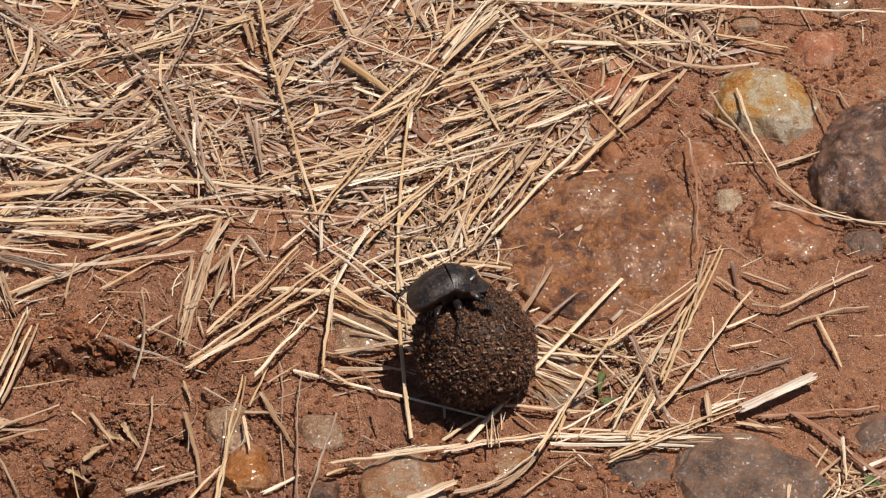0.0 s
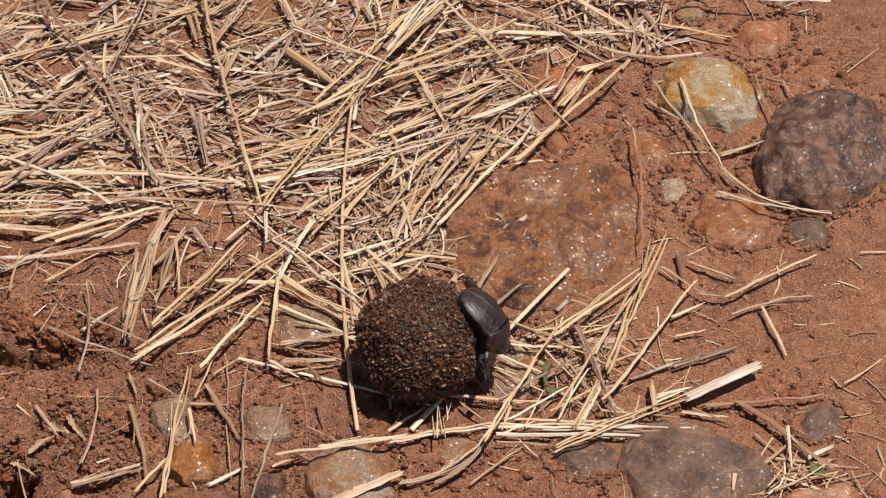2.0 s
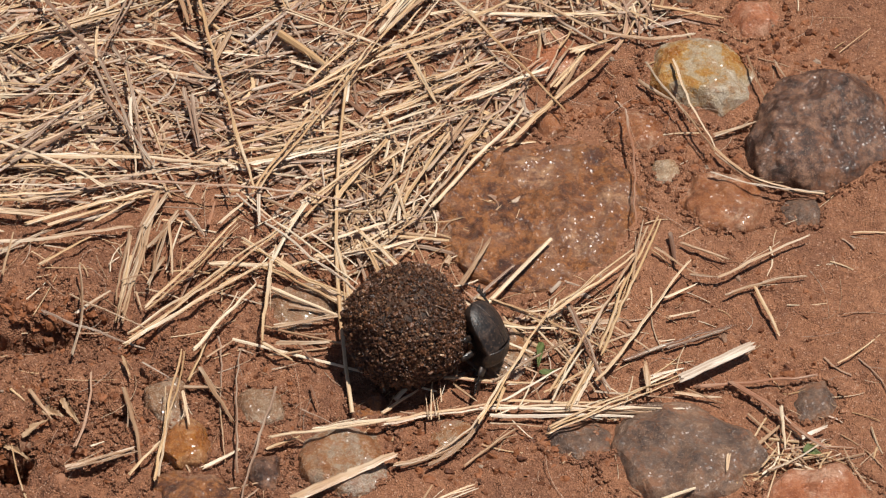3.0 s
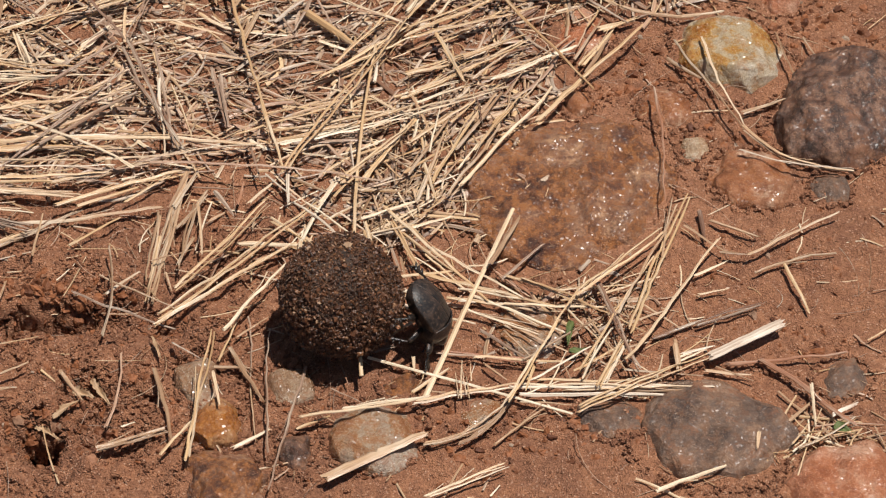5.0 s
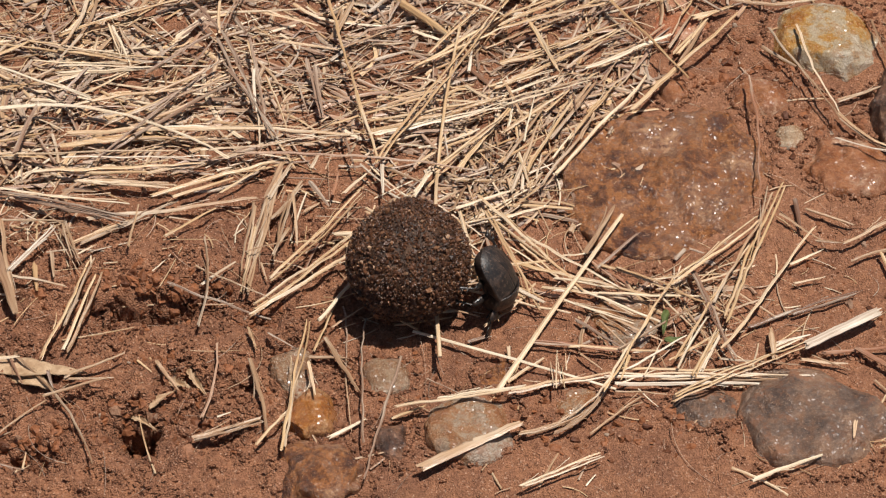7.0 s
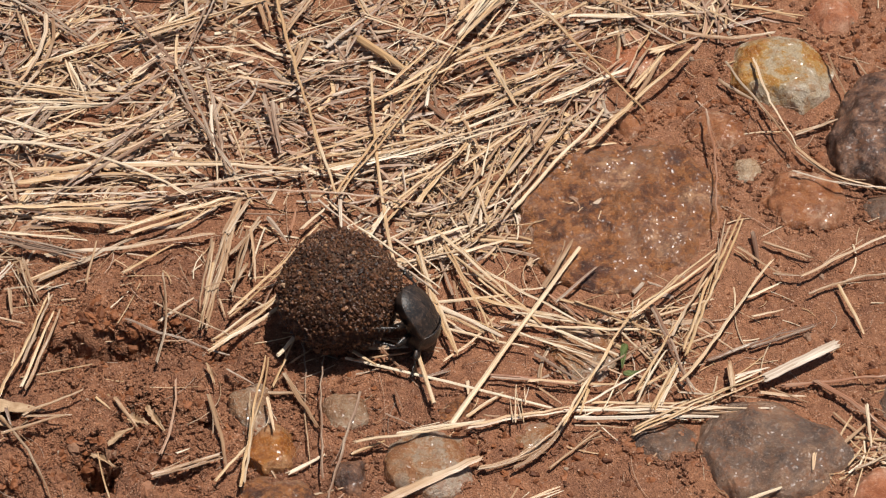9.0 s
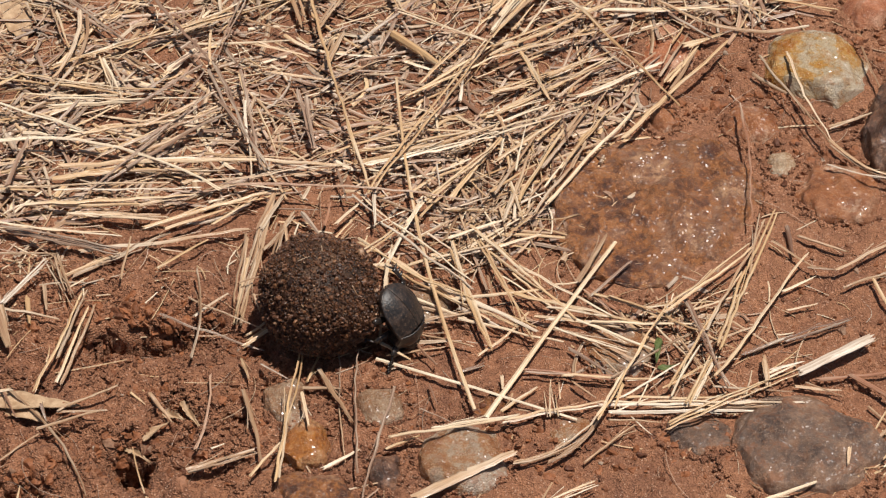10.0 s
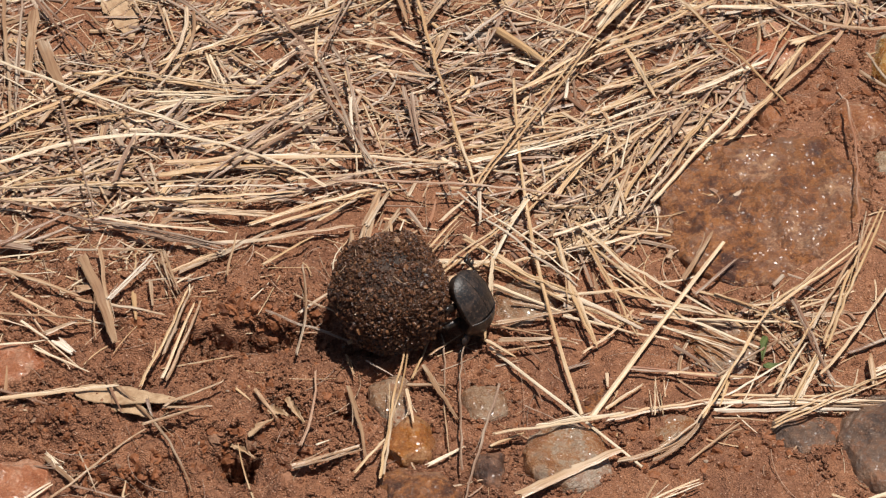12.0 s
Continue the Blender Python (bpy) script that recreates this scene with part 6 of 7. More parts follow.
# ---------------------------------------------------------------- leaves
def leaf(name, x1, y1, x2, y2, w, lift, material, label, curl=0.25, tilt=0.0, seed=0, lobe=0.5, ragged=0.0):
    """A leaf from its stalk (x1, y1) to its tip (x2, y2) in mm: folded along the midrib, with a wavy edge and real thickness."""
    rng = np.random.default_rng(seed)
    a, b2 = np.array([x1, y1]), np.array([x2, y2])
    d = (b2 - a) / np.linalg.norm(b2 - a)
    s = np.array([-d[1], d[0]])
    nu, nv = 22, 9
    V, U = [], []
    ph = rng.uniform(0, 6, 2)
    for i in range(nu):
        u = i / (nu - 1)
        half = 0.5 * w * (math.sin(math.pi * min(1, u ** lobe)) ** 0.8 + 0.03) * (1 + 0.07 * math.sin(17 * u + ph[0])) * (1 - ragged * rng.random())
        for j in range(nv):
            v = 2 * j / (nv - 1) - 1
            p = a + (b2 - a) * u + s * half * v
            z = curl * abs(v) * half + tilt * v * half + 0.5 * math.sin(5 * u + ph[1]) + 0.25 * math.sin(9 * u + 4 * v)
            V.append((*p, z))
            U.append((u * 4, 0.5 + 0.5 * v))
    V = np.array(V)
    g = near_relief(V[:, 0], V[:, 1])
    V[:, 2] += g.mean() + lift
    V[:, 2] += max(0.0, float(np.max(g + 0.15 - V[:, 2])) * 0.6)
    n = nu * nv
    V = np.concatenate([V, V - (0, 0, 0.22)])
    F = []
    for i in range(nu - 1):
        for j in range(nv - 1):
            q = [i * nv + j, i * nv + j + 1, (i + 1) * nv + j + 1, (i + 1) * nv + j]
            F += [q[::-1], [k + n for k in q]]
    rim = [i * nv for i in range(nu)] + [(nu - 1) * nv + j for j in range(1, nv)] + [i * nv + nv - 1 for i in range(nu - 2, -1, -1)] + [j for j in range(nv - 2, 0, -1)]
    F += [[p, q, q + n, p + n] for p, q in zip(rim, rim[1:] + rim[:1])]
    mid = V.mean(axis=0)
    ob = new(name, mesh_of(name, (V - mid) * MM, F, material, np.array(U + U)))
    ob.location = mid * MM
    return tagged(ob, label, "leaf")


leaf("dry_husk", -105.8, -75.8, -97.9, -88.8, 2.5, 3, LEAF_DRY, "curled dry husk on dug-up soil", 0.7, 0.4, 11, ragged=0.5)
leaf("dry_husk", -116.8, -94.6, -108.8, -86.4, 3.3, 3, LEAF_DRY, "curled dry husk on dug-up soil", 0.8, -0.3, 12, ragged=0.5)
leaf("dry_husk", -123.7, -93.1, -114.3, -99.7, 2.3, 3, LEAF_DRY, "curled dry husk on dug-up soil", 0.6, 0.3, 13, ragged=0.5)
leaf("dry_husk", -115.9, -75.5, -108.3, -86.6, 1.8, 4, LEAF_DRY, "narrow curled husk on dug-up soil", 0.8, 0.5, 14, ragged=0.5)
leaf("dry_husk", -58.8, -73.1, -52.5, -75.5, 2.0, 3, LEAF_DRY, "bent dry husk beside the pebble", 0.6, 0.2, 15, ragged=0.5)
leaf("dry_husk", -111.5, -81.0, -104.0, -84.5, 3.6, 2.5, LEAF_DRY, "crumpled dry husk on dug-up soil", 0.9, 0.5, 21, ragged=0.6)
leaf("dry_husk", -86.0, -62.0, -82.5, -72.0, 1.6, 3, LEAF_DRY, "narrow torn husk standing in the soil", 0.9, -0.6, 22, ragged=0.5)
leaf("green_leaf", 53.0, -57.3, 51.5, -68.1, 2.5, 5, LEAF_GREEN, "small fresh green leaf in the straw", 0.35, 0.2, 1)
leaf("green_leaf", 51.8, -70.2, 58.0, -68.3, 2.7, 4, LEAF_GREEN, "small fresh green leaf lying flat", 0.3, -0.2, 2)
leaf("green_leaf", 136.1, -103.0, 142.7, -105.8, 3.9, 3, LEAF_GREEN, "green leaf tip at the grass tuft", 0.3, 0.1, 3)
leaf("dead_leaf", -176.0, -75.4, -138.1, -81.4, 10.1, 3, LEAF_DRY, "large curled dead leaf, light brown", 0.10, -0.25, 4, 0.6, ragged=0.16)
leaf("dead_leaf", -163.7, -78.0, -149.0, -86.4, 7.8, 2, LEAF_DRY, "torn piece of a dead brown leaf", 0.1, 0.1, 5, ragged=0.16)
leaf("dead_leaf", -178.7, 118.3, -170.2, 90.4, 14.6, 1, LEAF_DRY, "flat dead leaf pressed onto the soil", 0.03, 0.0, 6, 0.45, ragged=0.16)


# ---------------------------------------------------------------- straw litter
def litter(name, count, seed, region, angle, spread, length, width, z, material, label, bowed=0.05):
    """Loose short straw as one mesh. region(x, y) gives its density 0..1; angle(x, y) the mean direction in degrees."""
    rng = np.random.default_rng(seed)
    V, F, U, base, made, tries = [], [], [], 0, 0, 0
    while made < count and tries < count * 30:
        tries += 1
        x, y = rng.uniform(-235, 175), rng.uniform(-130, 145)
        if rng.random() > region(x, y):
            continue
        made += 1
        a = radians(angle(x, y) + rng.normal(0, spread))
        ln = length[0] + (length[1] - length[0]) * rng.random() ** 2
        w = rng.uniform(*width)
        n = 8 if bowed > 0.1 else 4 if ln < 18 else 6
        u = np.linspace(-0.5, 0.5, n)
        bow = rng.normal(0, bowed) * ln
        px = x + math.cos(a) * u * ln - math.sin(a) * bow * (1 - 4 * u * u)
        py = y + math.sin(a) * u * ln + math.cos(a) * bow * (1 - 4 * u * u)
        g = near_relief(px, py)
        pz = g.mean() + rng.uniform(*z) * region(x, y) + u * rng.normal(0, 0.06) * ln
        pz = pz + max(0.0, float(np.max(g + 0.2 - pz)))
        wid = np.full(n, w) * (1 - 0.5 * np.linspace(0, 1, n) ** 2 * rng.random())
        v, f, uv = stalk(np.column_stack([px, py, pz]) * MM, wid * MM, rng.uniform(0.25, 0.7), 5 if w < 0.8 else 6, rng.uniform(-0.8, 0.8), rng.uniform(0.7, 1.1, 5 if w < 0.8 else 6))
        uv[:, 0] += rng.uniform(0, 40)
        V.append(v)
        U.append(uv)
        F += [[i + base for i in q] for q in f]
        base += len(v)
    return tagged(new(name, mesh_of(name, np.concatenate(V), F, material, np.concatenate(U), smooth=False)), label, "straw", kind="stuff")


BARE = [(-145, 119, 8), (-122, 117, 9), (-158, 96, 5), (-122, 82, 6), (-74, 95, 9), (-47, 119, 7), (-35, 63, 9), (-48, 56, 5), (-146, 50, 7), (-135, 52, 7), (-111, 18, 5), (-128, 10, 5), (-111, 111, 5), (35, 116, 8), (57, 80, 10), (-24, 95, 5), (-60, 83, 4), (-5, 30, 5), (-28, 8, 4), (-187, 98, 12), (-196, 122, 12)]


def mat_density(x, y):
    """How thick the straw mat lies: full in the far left and middle, thin towards the near side and the stones."""
    edge = 12 + 0.10 * x - 38 * math.exp(-((x + 3) / 27) ** 2) + 6 * float(smooth_noise(x, y, 30, 21))
    d = np.clip((y - edge) / 14, 0, 1)
    d *= np.clip((52 - x + 0.35 * (y - 40)) / 14, 0, 1) if y < 92 else np.clip((115 - x) / 25, 0, 1)
    for bx, by, r in BARE:
        d *= 1 - 0.92 * math.exp(-((x - bx) / r) ** 4 - ((y - by) / (1.1 * r)) ** 4)
    return float(d) * (0.55 + 0.45 * np.clip(0.5 + 1.2 * float(smooth_noise(x, y, 26, 22)), 0, 1))


def thin_density(x, y):
    tangle = math.exp(-((x - 62) / 22) ** 2 - ((y + 52) / 16) ** 2)
    corner = math.exp(-((x - 140) / 16) ** 2 - ((y + 108) / 8) ** 2)
    left = 0.7 * math.exp(-((x + 170) / 42) ** 2 - ((y + 8) / 28) ** 2)
    middle = 0.45 * math.exp(-((x + 48) / 42) ** 2 - ((y + 12) / 22) ** 2)
    return min(1.0, 0.04 + tangle + corner + left + middle)


def lie(x, y):
    """Mean direction of the straw: level on the far left, slanting up to the right in the middle."""
    return float(np.clip((x + 60) / 60, 0, 1)) * 42 + 10 * float(smooth_noise(x, y, 45, 23)) + 4


litter("straw_litter", 1450, 31, mat_density, lie, 46, (6, 34), (0.4, 2.0), (0.2, 2.4), MAT_DULL, "thick mat of weathered dry grass and broken straw", 0.08)
litter("straw_litter", 560, 32, mat_density, lie, 36, (10, 45), (0.4, 1.4), (1.0, 4.0), MAT_BRIGHT, "loose bright dry straw lying over the mat", 0.07)
litter("straw_bits", 650, 33, thin_density, lambda x, y: 20, 50, (5, 26), (0.3, 0.9), (0.3, 2.0), MAT_BRIGHT, "scattered bits and chips of dry straw")
litter("straw_tuft", 240, 37, lambda x, y: math.exp(-((x - 134) / 17) ** 2 - ((y + 107) / 9) ** 2), lambda x, y: 2, 40, (9, 32), (0.3, 0.9), (0.5, 5.0), MAT_BRIGHT, "tuft of thin dry grass stems at the soil's edge", 0.08)
litter("grass_hairs", 420, 34, lambda x, y: min(1.0, 0.25 + thin_density(x, y)), lambda x, y: 25, 60, (6, 26), (0.14, 0.34), (0.3, 2.5), MAT_DULL, "fine hair-like fibres of dry grass", 0.16)


def chaff_density(x, y):
    """Short broken chaff, which fills the mat and its fringe."""
    fringe = 0.9 * math.exp(-((x - 18) / 34) ** 4 - ((y + 8) / 22) ** 4) + 0.8 * math.exp(-((x - 52) / 24) ** 2 - ((y + 50) / 13) ** 2) + 0.6 * math.exp(-((x - 15) / 22) ** 2 - ((y + 38) / 9) ** 2)
    return min(1.0, 0.9 * mat_density(x, y) + fringe * float(np.clip(0.6 + smooth_noise(x, y, 14, 25), 0, 1)))


litter("chaff", 820, 35, chaff_density, lie, 55, (5, 20), (0.8, 2.4), (0.1, 1.6), MAT_DULL, "short broken chaff and split dry leaf blades", 0.08)
litter("chaff", 900, 36, chaff_density, lie, 55, (6, 26), (0.25, 0.7), (0.8, 3.4), MAT_BRIGHT, "thin bent shreds of dry grass", 0.16)


# ---------------------------------------------------------------- dung ball
BALL_R = 20.7
DUNG = Nodes("dung")
_p = DUNG.coords()
_m, _f = DUNG.noise(_p, 190, 5, 0.65), DUNG.noise(_p, 900, 4, 0.7)
_c = DUNG.ramp(_m, (0.4, (0.018, 0.009, 0.005)), (0.5, (0.046, 0.021, 0.010)), (0.6, (0.095, 0.044, 0.020)))
_c = DUNG.mix(DUNG.range(_f, 0.58, 0.75, 0, 0.5), _c, (0.22, 0.125, 0.065))
DUNG.bump(DUNG.mix(0.5, _m, _f), 0.9, 0.0008)
DUNG = DUNG.done(_c, 0.6, 0.4)
GRAINS = Nodes("dung grains")
_r = GRAINS.add("NewGeometry").outputs["Random Per Island"]
_c = GRAINS.ramp(_r, (0.0, (0.032, 0.014, 0.008)), (0.45, (0.098, 0.040, 0.018)), (0.86, (0.175, 0.074, 0.034)), (0.97, (0.29, 0.140, 0.065)), (1.0, (0.48, 0.31, 0.19)))
_p = GRAINS.coords()
_m, _f = GRAINS.noise(_p, 85, 4, 0.6), GRAINS.noise(_p, 1300, 3, 0.7)
_c = GRAINS.mix(GRAINS.range(_m, 0.40, 0.60, 0.35, 0), _c, GRAINS.mix(1.0, _c, (0.5, 0.42, 0.38), "MULTIPLY"))
_c = GRAINS.mix(GRAINS.range(_f, 0.45, 0.65, 0, 0.5), _c, GRAINS.mix(1.0, _c, (0.4, 0.36, 0.34), "MULTIPLY"))
GRAINS.bump(_f, 0.7, 0.0005)
GRAINS = GRAINS.done(_c, GRAINS.range(_f, 0.4, 0.6, 0.24, 0.5), 0.6)
# pressed flats of the ball: direction, and how far out they lie against the radius
BALL_FLATS = [(0.17, 0.63, -0.76, 0.905), (-0.44, 0.87, 0.21, 0.86), (0.60, -0.23, -0.76, 0.93), (0.23, -0.91, -0.34, 0.93), (0.82, 0.32, 0.48, 0.93), (-0.75, -0.45, 0.30, 0.94), (-0.2, 0.1, 0.97, 0.96), (0.98, -0.15, 0.1, 0.955), (-0.95, 0.1, -0.3, 0.955)]


def ball_radius(d):
    """How far the lumpy ball reaches, in mm, in the directions d."""
    r = np.full(len(d), BALL_R * 1.015)
    for x, y, z, k in BALL_FLATS:
        n = np.array([x, y, z]) / math.sqrt(x * x + y * y + z * z)
        c = np.clip(d @ n, 0.2, 1)
        # rounded corner where a flat meets the round
        r = -np.logaddexp(-r * 1.4, -(BALL_R * k / c) * 1.4) / 1.4
    r = r + 0.45 * smooth_noise(d[:, 0] * 22 + d[:, 2] * 13, d[:, 1] * 22 - d[:, 2] * 17, 9, 7)
    r = r - 0.45 * (1 - np.clip(np.abs(smooth_noise(d[:, 0] * 22 - d[:, 2] * 19, d[:, 1] * 22 + d[:, 2] * 15, 2.6, 11)) * 4, 0, 1))
    return r + 0.30 * smooth_noise(d[:, 0] * 22 - d[:, 2] * 15, d[:, 1] * 22 + d[:, 2] * 12, 4, 9)


def build_ball():
    ball = new("dung_ball")
    tagged(ball, "lumpy dark brown ball of crumbly dung rolled over the soil", "dung ball")
    v, f = ICO[5]
    r = ball_radius(v) - 0.75 + 0.25 * smooth_noise(v[:, 0] * 22 + v[:, 2] * 13, v[:, 1] * 22 - v[:, 2] * 17, 2.5, 8)
    part("core", mesh_of("core", v * r[:, None] * MM, f, DUNG), DUNG, ball)
    rng = np.random.default_rng(5)
    d = rng.normal(size=(27000, 3))
    d /= np.linalg.norm(d, axis=1)[:, None]
    size = np.clip(np.exp(rng.normal(-1.22, 0.55, len(d))), 0.14, 1.2)
    q, g = pebbles(rng, d * (ball_radius(d) - 0.25 + rng.uniform(-0.9, 0.25, len(d)))[:, None], size, 1, (0.45, 1.05), 0.48)
    tagged(part("dung_crumb", mesh_of("dung_crumb", q * MM, g, GRAINS, smooth=False), GRAINS, ball, "coarse dark grains of dung and sand"), kind="stuff")
    V, F, U, base = [], [], [], 0
    for k in range(16):
        e = rng.normal(size=3)
        e /= np.linalg.norm(e)
        t = np.cross(e, rng.normal(size=3))
        t /= np.linalg.norm(t)
        s = np.linspace(-0.5, 0.5, 4)[:, None] * rng.uniform(1.5, 5)
        vv, ff, uu = stalk((e * (float(ball_radius(e[None])[0]) + 0.2) + t * s) * MM, np.full(4, rng.uniform(0.2, 0.45)) * MM, 0.6, 4)
        V.append(vv)
        U.append(uu)
        F += [[i + base for i in x] for x in ff]
        base += len(vv)
    tagged(part("straw_fibre", mesh_of("straw_fibre", np.concatenate(V), F, MAT_DULL, np.concatenate(U)), MAT_DULL, ball, "short pale straw fibres stuck in the dung"), kind="stuff")
    return ball


ball = build_ball()


# ---------------------------------------------------------------- dung beetle
def shell_material(name, base, dusty, gloss):
    n = Nodes(name)
    p = n.coords()
    fine, big = n.noise(p, 1700, 4, 0.7), n.noise(p, 260, 5, 0.7)
    c = n.mix(n.range(big, 0.47, 0.66, 0, dusty), base, (0.085, 0.050, 0.034))
    fleck = n.noise(p, 1100, 5, 0.75)
    c = n.mix(n.range(fleck, 0.53, 0.64, 0, 0.6), c, (0.15, 0.092, 0.062))
    pits = n.add("TexVoronoi", Scale=1500.0)
    n.link(p, pits.inputs["Vector"])
    n.bump(n.mix(0.45, n.mix(0.5, fine, fleck), pits.outputs["Distance"]), 0.6, 0.0002)
    return n.done(c, n.range(big, 0.35, 0.65, gloss, gloss + 0.22), 0.5)


SHELL = shell_material("beetle wing case", (0.014, 0.0115, 0.011), 0.55, 0.34)
SHIELD = shell_material("beetle neck shield", (0.011, 0.0105, 0.0115), 0.35, 0.27)
LIMB = shell_material("beetle limb", (0.010, 0.0085, 0.008), 0.45, 0.25)
BODY = 1.0  # scale of the whole animal
HINGE = 1.6  # where the neck shield meets the wing cases, in mm along the body


def dome(lx, ly, lz, under, shape, rear=0.6, front=0.6, seg=40, rings=26):
    """A domed body along x from -lx to lx, half width ly, height lz, depth under; shape(u) scales the width along it; rear, front: how blunt its ends are (small: blunt)."""
    u = np.linspace(0, math.pi, rings)
    a = np.linspace(0, 2 * math.pi, seg, endpoint=False)
    V = []
    for t in u:
        x = -math.cos(t)
        r = max(2e-3, math.sin(t)) ** (rear if x < 0 else front) * shape(x)
        for b in a:
            z = math.sin(b)
            V.append((x * lx, math.copysign(abs(math.cos(b)) ** 0.85, math.cos(b)) * ly * r, (abs(z) ** 1.1) * (lz if z > 0 else -under) * r))
    F = [[i * seg + j, i * seg + (j + 1) % seg, (i + 1) * seg + (j + 1) % seg, (i + 1) * seg + j] for i in range(rings - 1) for j in range(seg)]
    F += [list(range(seg))[::-1], list(range((rings - 1) * seg, rings * seg))]
    return np.array(V), F


def sheet(grid, thick):
    """A closed curved plate: the grid (m x n x 3) outside, and the same drawn in by that many mm towards the body's inside."""
    m, n = grid.shape[:2]
    inner = grid.copy()
    inner[..., 1] *= 1 - thick / 8
    inner[..., 2] -= thick
    v = np.concatenate([grid.reshape(-1, 3), inner.reshape(-1, 3)])
    k = m * n
    F = []
    for i in range(m - 1):
        for j in range(n - 1):
            q = [i * n + j, i * n + j + 1, (i + 1) * n + j + 1, (i + 1) * n + j]
            F += [q, [x + k for x in q[::-1]]]
    rim = [i * n for i in range(m)] + [(m - 1) * n + j for j in range(1, n)] + [i * n + n - 1 for i in range(m - 2, -1, -1)] + [j for j in range(n - 2, 0, -1)]
    F += [[p, q, q + k, p + k] for p, q in zip(rim, rim[1:] + rim[:1])]
    return v, F


def wing_case(side):
    """One wing case: a gently domed, furrowed disc to a raised rim, and a steep flank below the rim."""
    s = np.linspace(0.0, 1.0, 48)
    wide = 7.9 * np.clip(1 - np.clip(1 - s / 0.62, 0, 1) ** 2.6, 0.002, 1) ** 0.5 * (1 - 0.05 * np.clip((s - 0.75) / 0.25, 0, 1) ** 2)
    rim = 2.3 * np.clip(s / 0.6, 0, 1) ** 0.8 - 0.9
    high = rim + 0.1 + 3.0 * np.clip(1 - np.clip(1 - s / 0.7, 0, 1) ** 2.4, 0.002, 1) ** 0.65
    d = np.linspace(0.0, 1.0, 40)
    f = np.linspace(0.0, 1.0, 12)[1:]
    y1 = wide[:, None] * d[None]
    z1 = rim[:, None] + (high - rim)[:, None] * (1 - d[None] ** 2.3)
    z1 = z1 - 0.055 * (np.abs(np.sin(d[None] * math.pi * 7)) < 0.28) * (d[None] < 0.96) * np.clip(s[:, None] * 4, 0, 1) - 0.22 * (d[None] < 0.02)
    z1 = z1 + 0.30 * np.exp(-((d[None] - 0.97) / 0.03) ** 2)
    y2 = wide[:, None] * (1.0 - 0.42 * f[None] ** 1.15)
    z2 = rim[:, None] - 4.6 * f[None] * np.clip(wide / 7.9, 0, 1)[:, None]
    y, z = np.concatenate([y1, y2], 1), np.concatenate([z1, z2], 1)
    x = np.broadcast_to((-14.6 + (HINGE + 14.6) * s)[:, None], y.shape)
    g = np.stack([x, side * (y + 0.03), z], -1)
    return sheet(g if side > 0 else g[:, ::-1], 0.4)


def neck_shield():
    """The broad shield behind the head: bulging hind edge, narrower hollowed front edge, steep flanks."""
    p = np.linspace(0.0, 1.0, 36)
    wide = 7.9 * np.clip(1 - 0.035 * (1 - p / 0.3) ** 2, 0, 1) * (1 - 0.34 * np.clip((p - 0.3) / 0.7, 0, 1) ** 1.8)
    high = 4.7 + 0.6 * np.sin(p * 2.6) - 3.4 * np.clip((p - 0.25) / 0.75, 0, 1) ** 2
    rim = 1.3 - 1.9 * p
    d = np.linspace(-1.0, 1.0, 61)
    k = np.sign(d) * np.clip((np.abs(d) - 0.78) / 0.22, 0, 1)
    e = np.clip(np.abs(d) / 0.78, 0, 1)
    y = wide[:, None] * (np.sign(d) * e)[None] * (1 - 0.36 * np.abs(k)[None])
    z = rim[:, None] + (high - rim)[:, None] * (1 - e[None] ** 2.5) - 4.2 * np.abs(k)[None] + 0.22 * np.exp(-((e[None] - 0.97) / 0.03) ** 2) * (np.abs(k)[None] < 0.05)
    x = 9.6 * p[:, None] - 1.0 * (1 - e[None] ** 2) * (1 - p[:, None]) - 1.5 * (1 - e[None] ** 2) * p[:, None] ** 3 - 0.5
    return sheet(np.stack([x, y, z], -1), 0.5)


def head_plate():
    """A flat half-round shovel with blunt teeth along its front edge."""
    a = np.linspace(-1.75, 1.75, 57)
    r = np.linspace(0.05, 1.0, 12)
    edge = 5.3 * (1 + 0.09 * np.abs(np.cos(a * 3.0)) * np.clip(np.cos(a * 0.8), 0, 1))
    x = (r[:, None] * np.cos(a)[None]) * edge[None] * 0.95
    y = (r[:, None] * np.sin(a)[None]) * edge[None]
    z = 1.0 * (1 - r[:, None] ** 2) + 0.25 * r[:, None] ** 6 + 0 * x
    return sheet(np.stack([x, y, z], -1)[:, ::-1], 0.7)


def tube(points, widths, flat=0.75, sides=8):
    return stalk(np.array(points, float) * MM * BODY, np.array(widths) * MM * BODY, flat, sides)[:2]


def joined(bits):
    V, F, base = [], [], 0
    for v, f in bits:
        V.append(v)
        F += [[i + base for i in q] for q in f]
        base += len(v)
    return np.concatenate(V), F


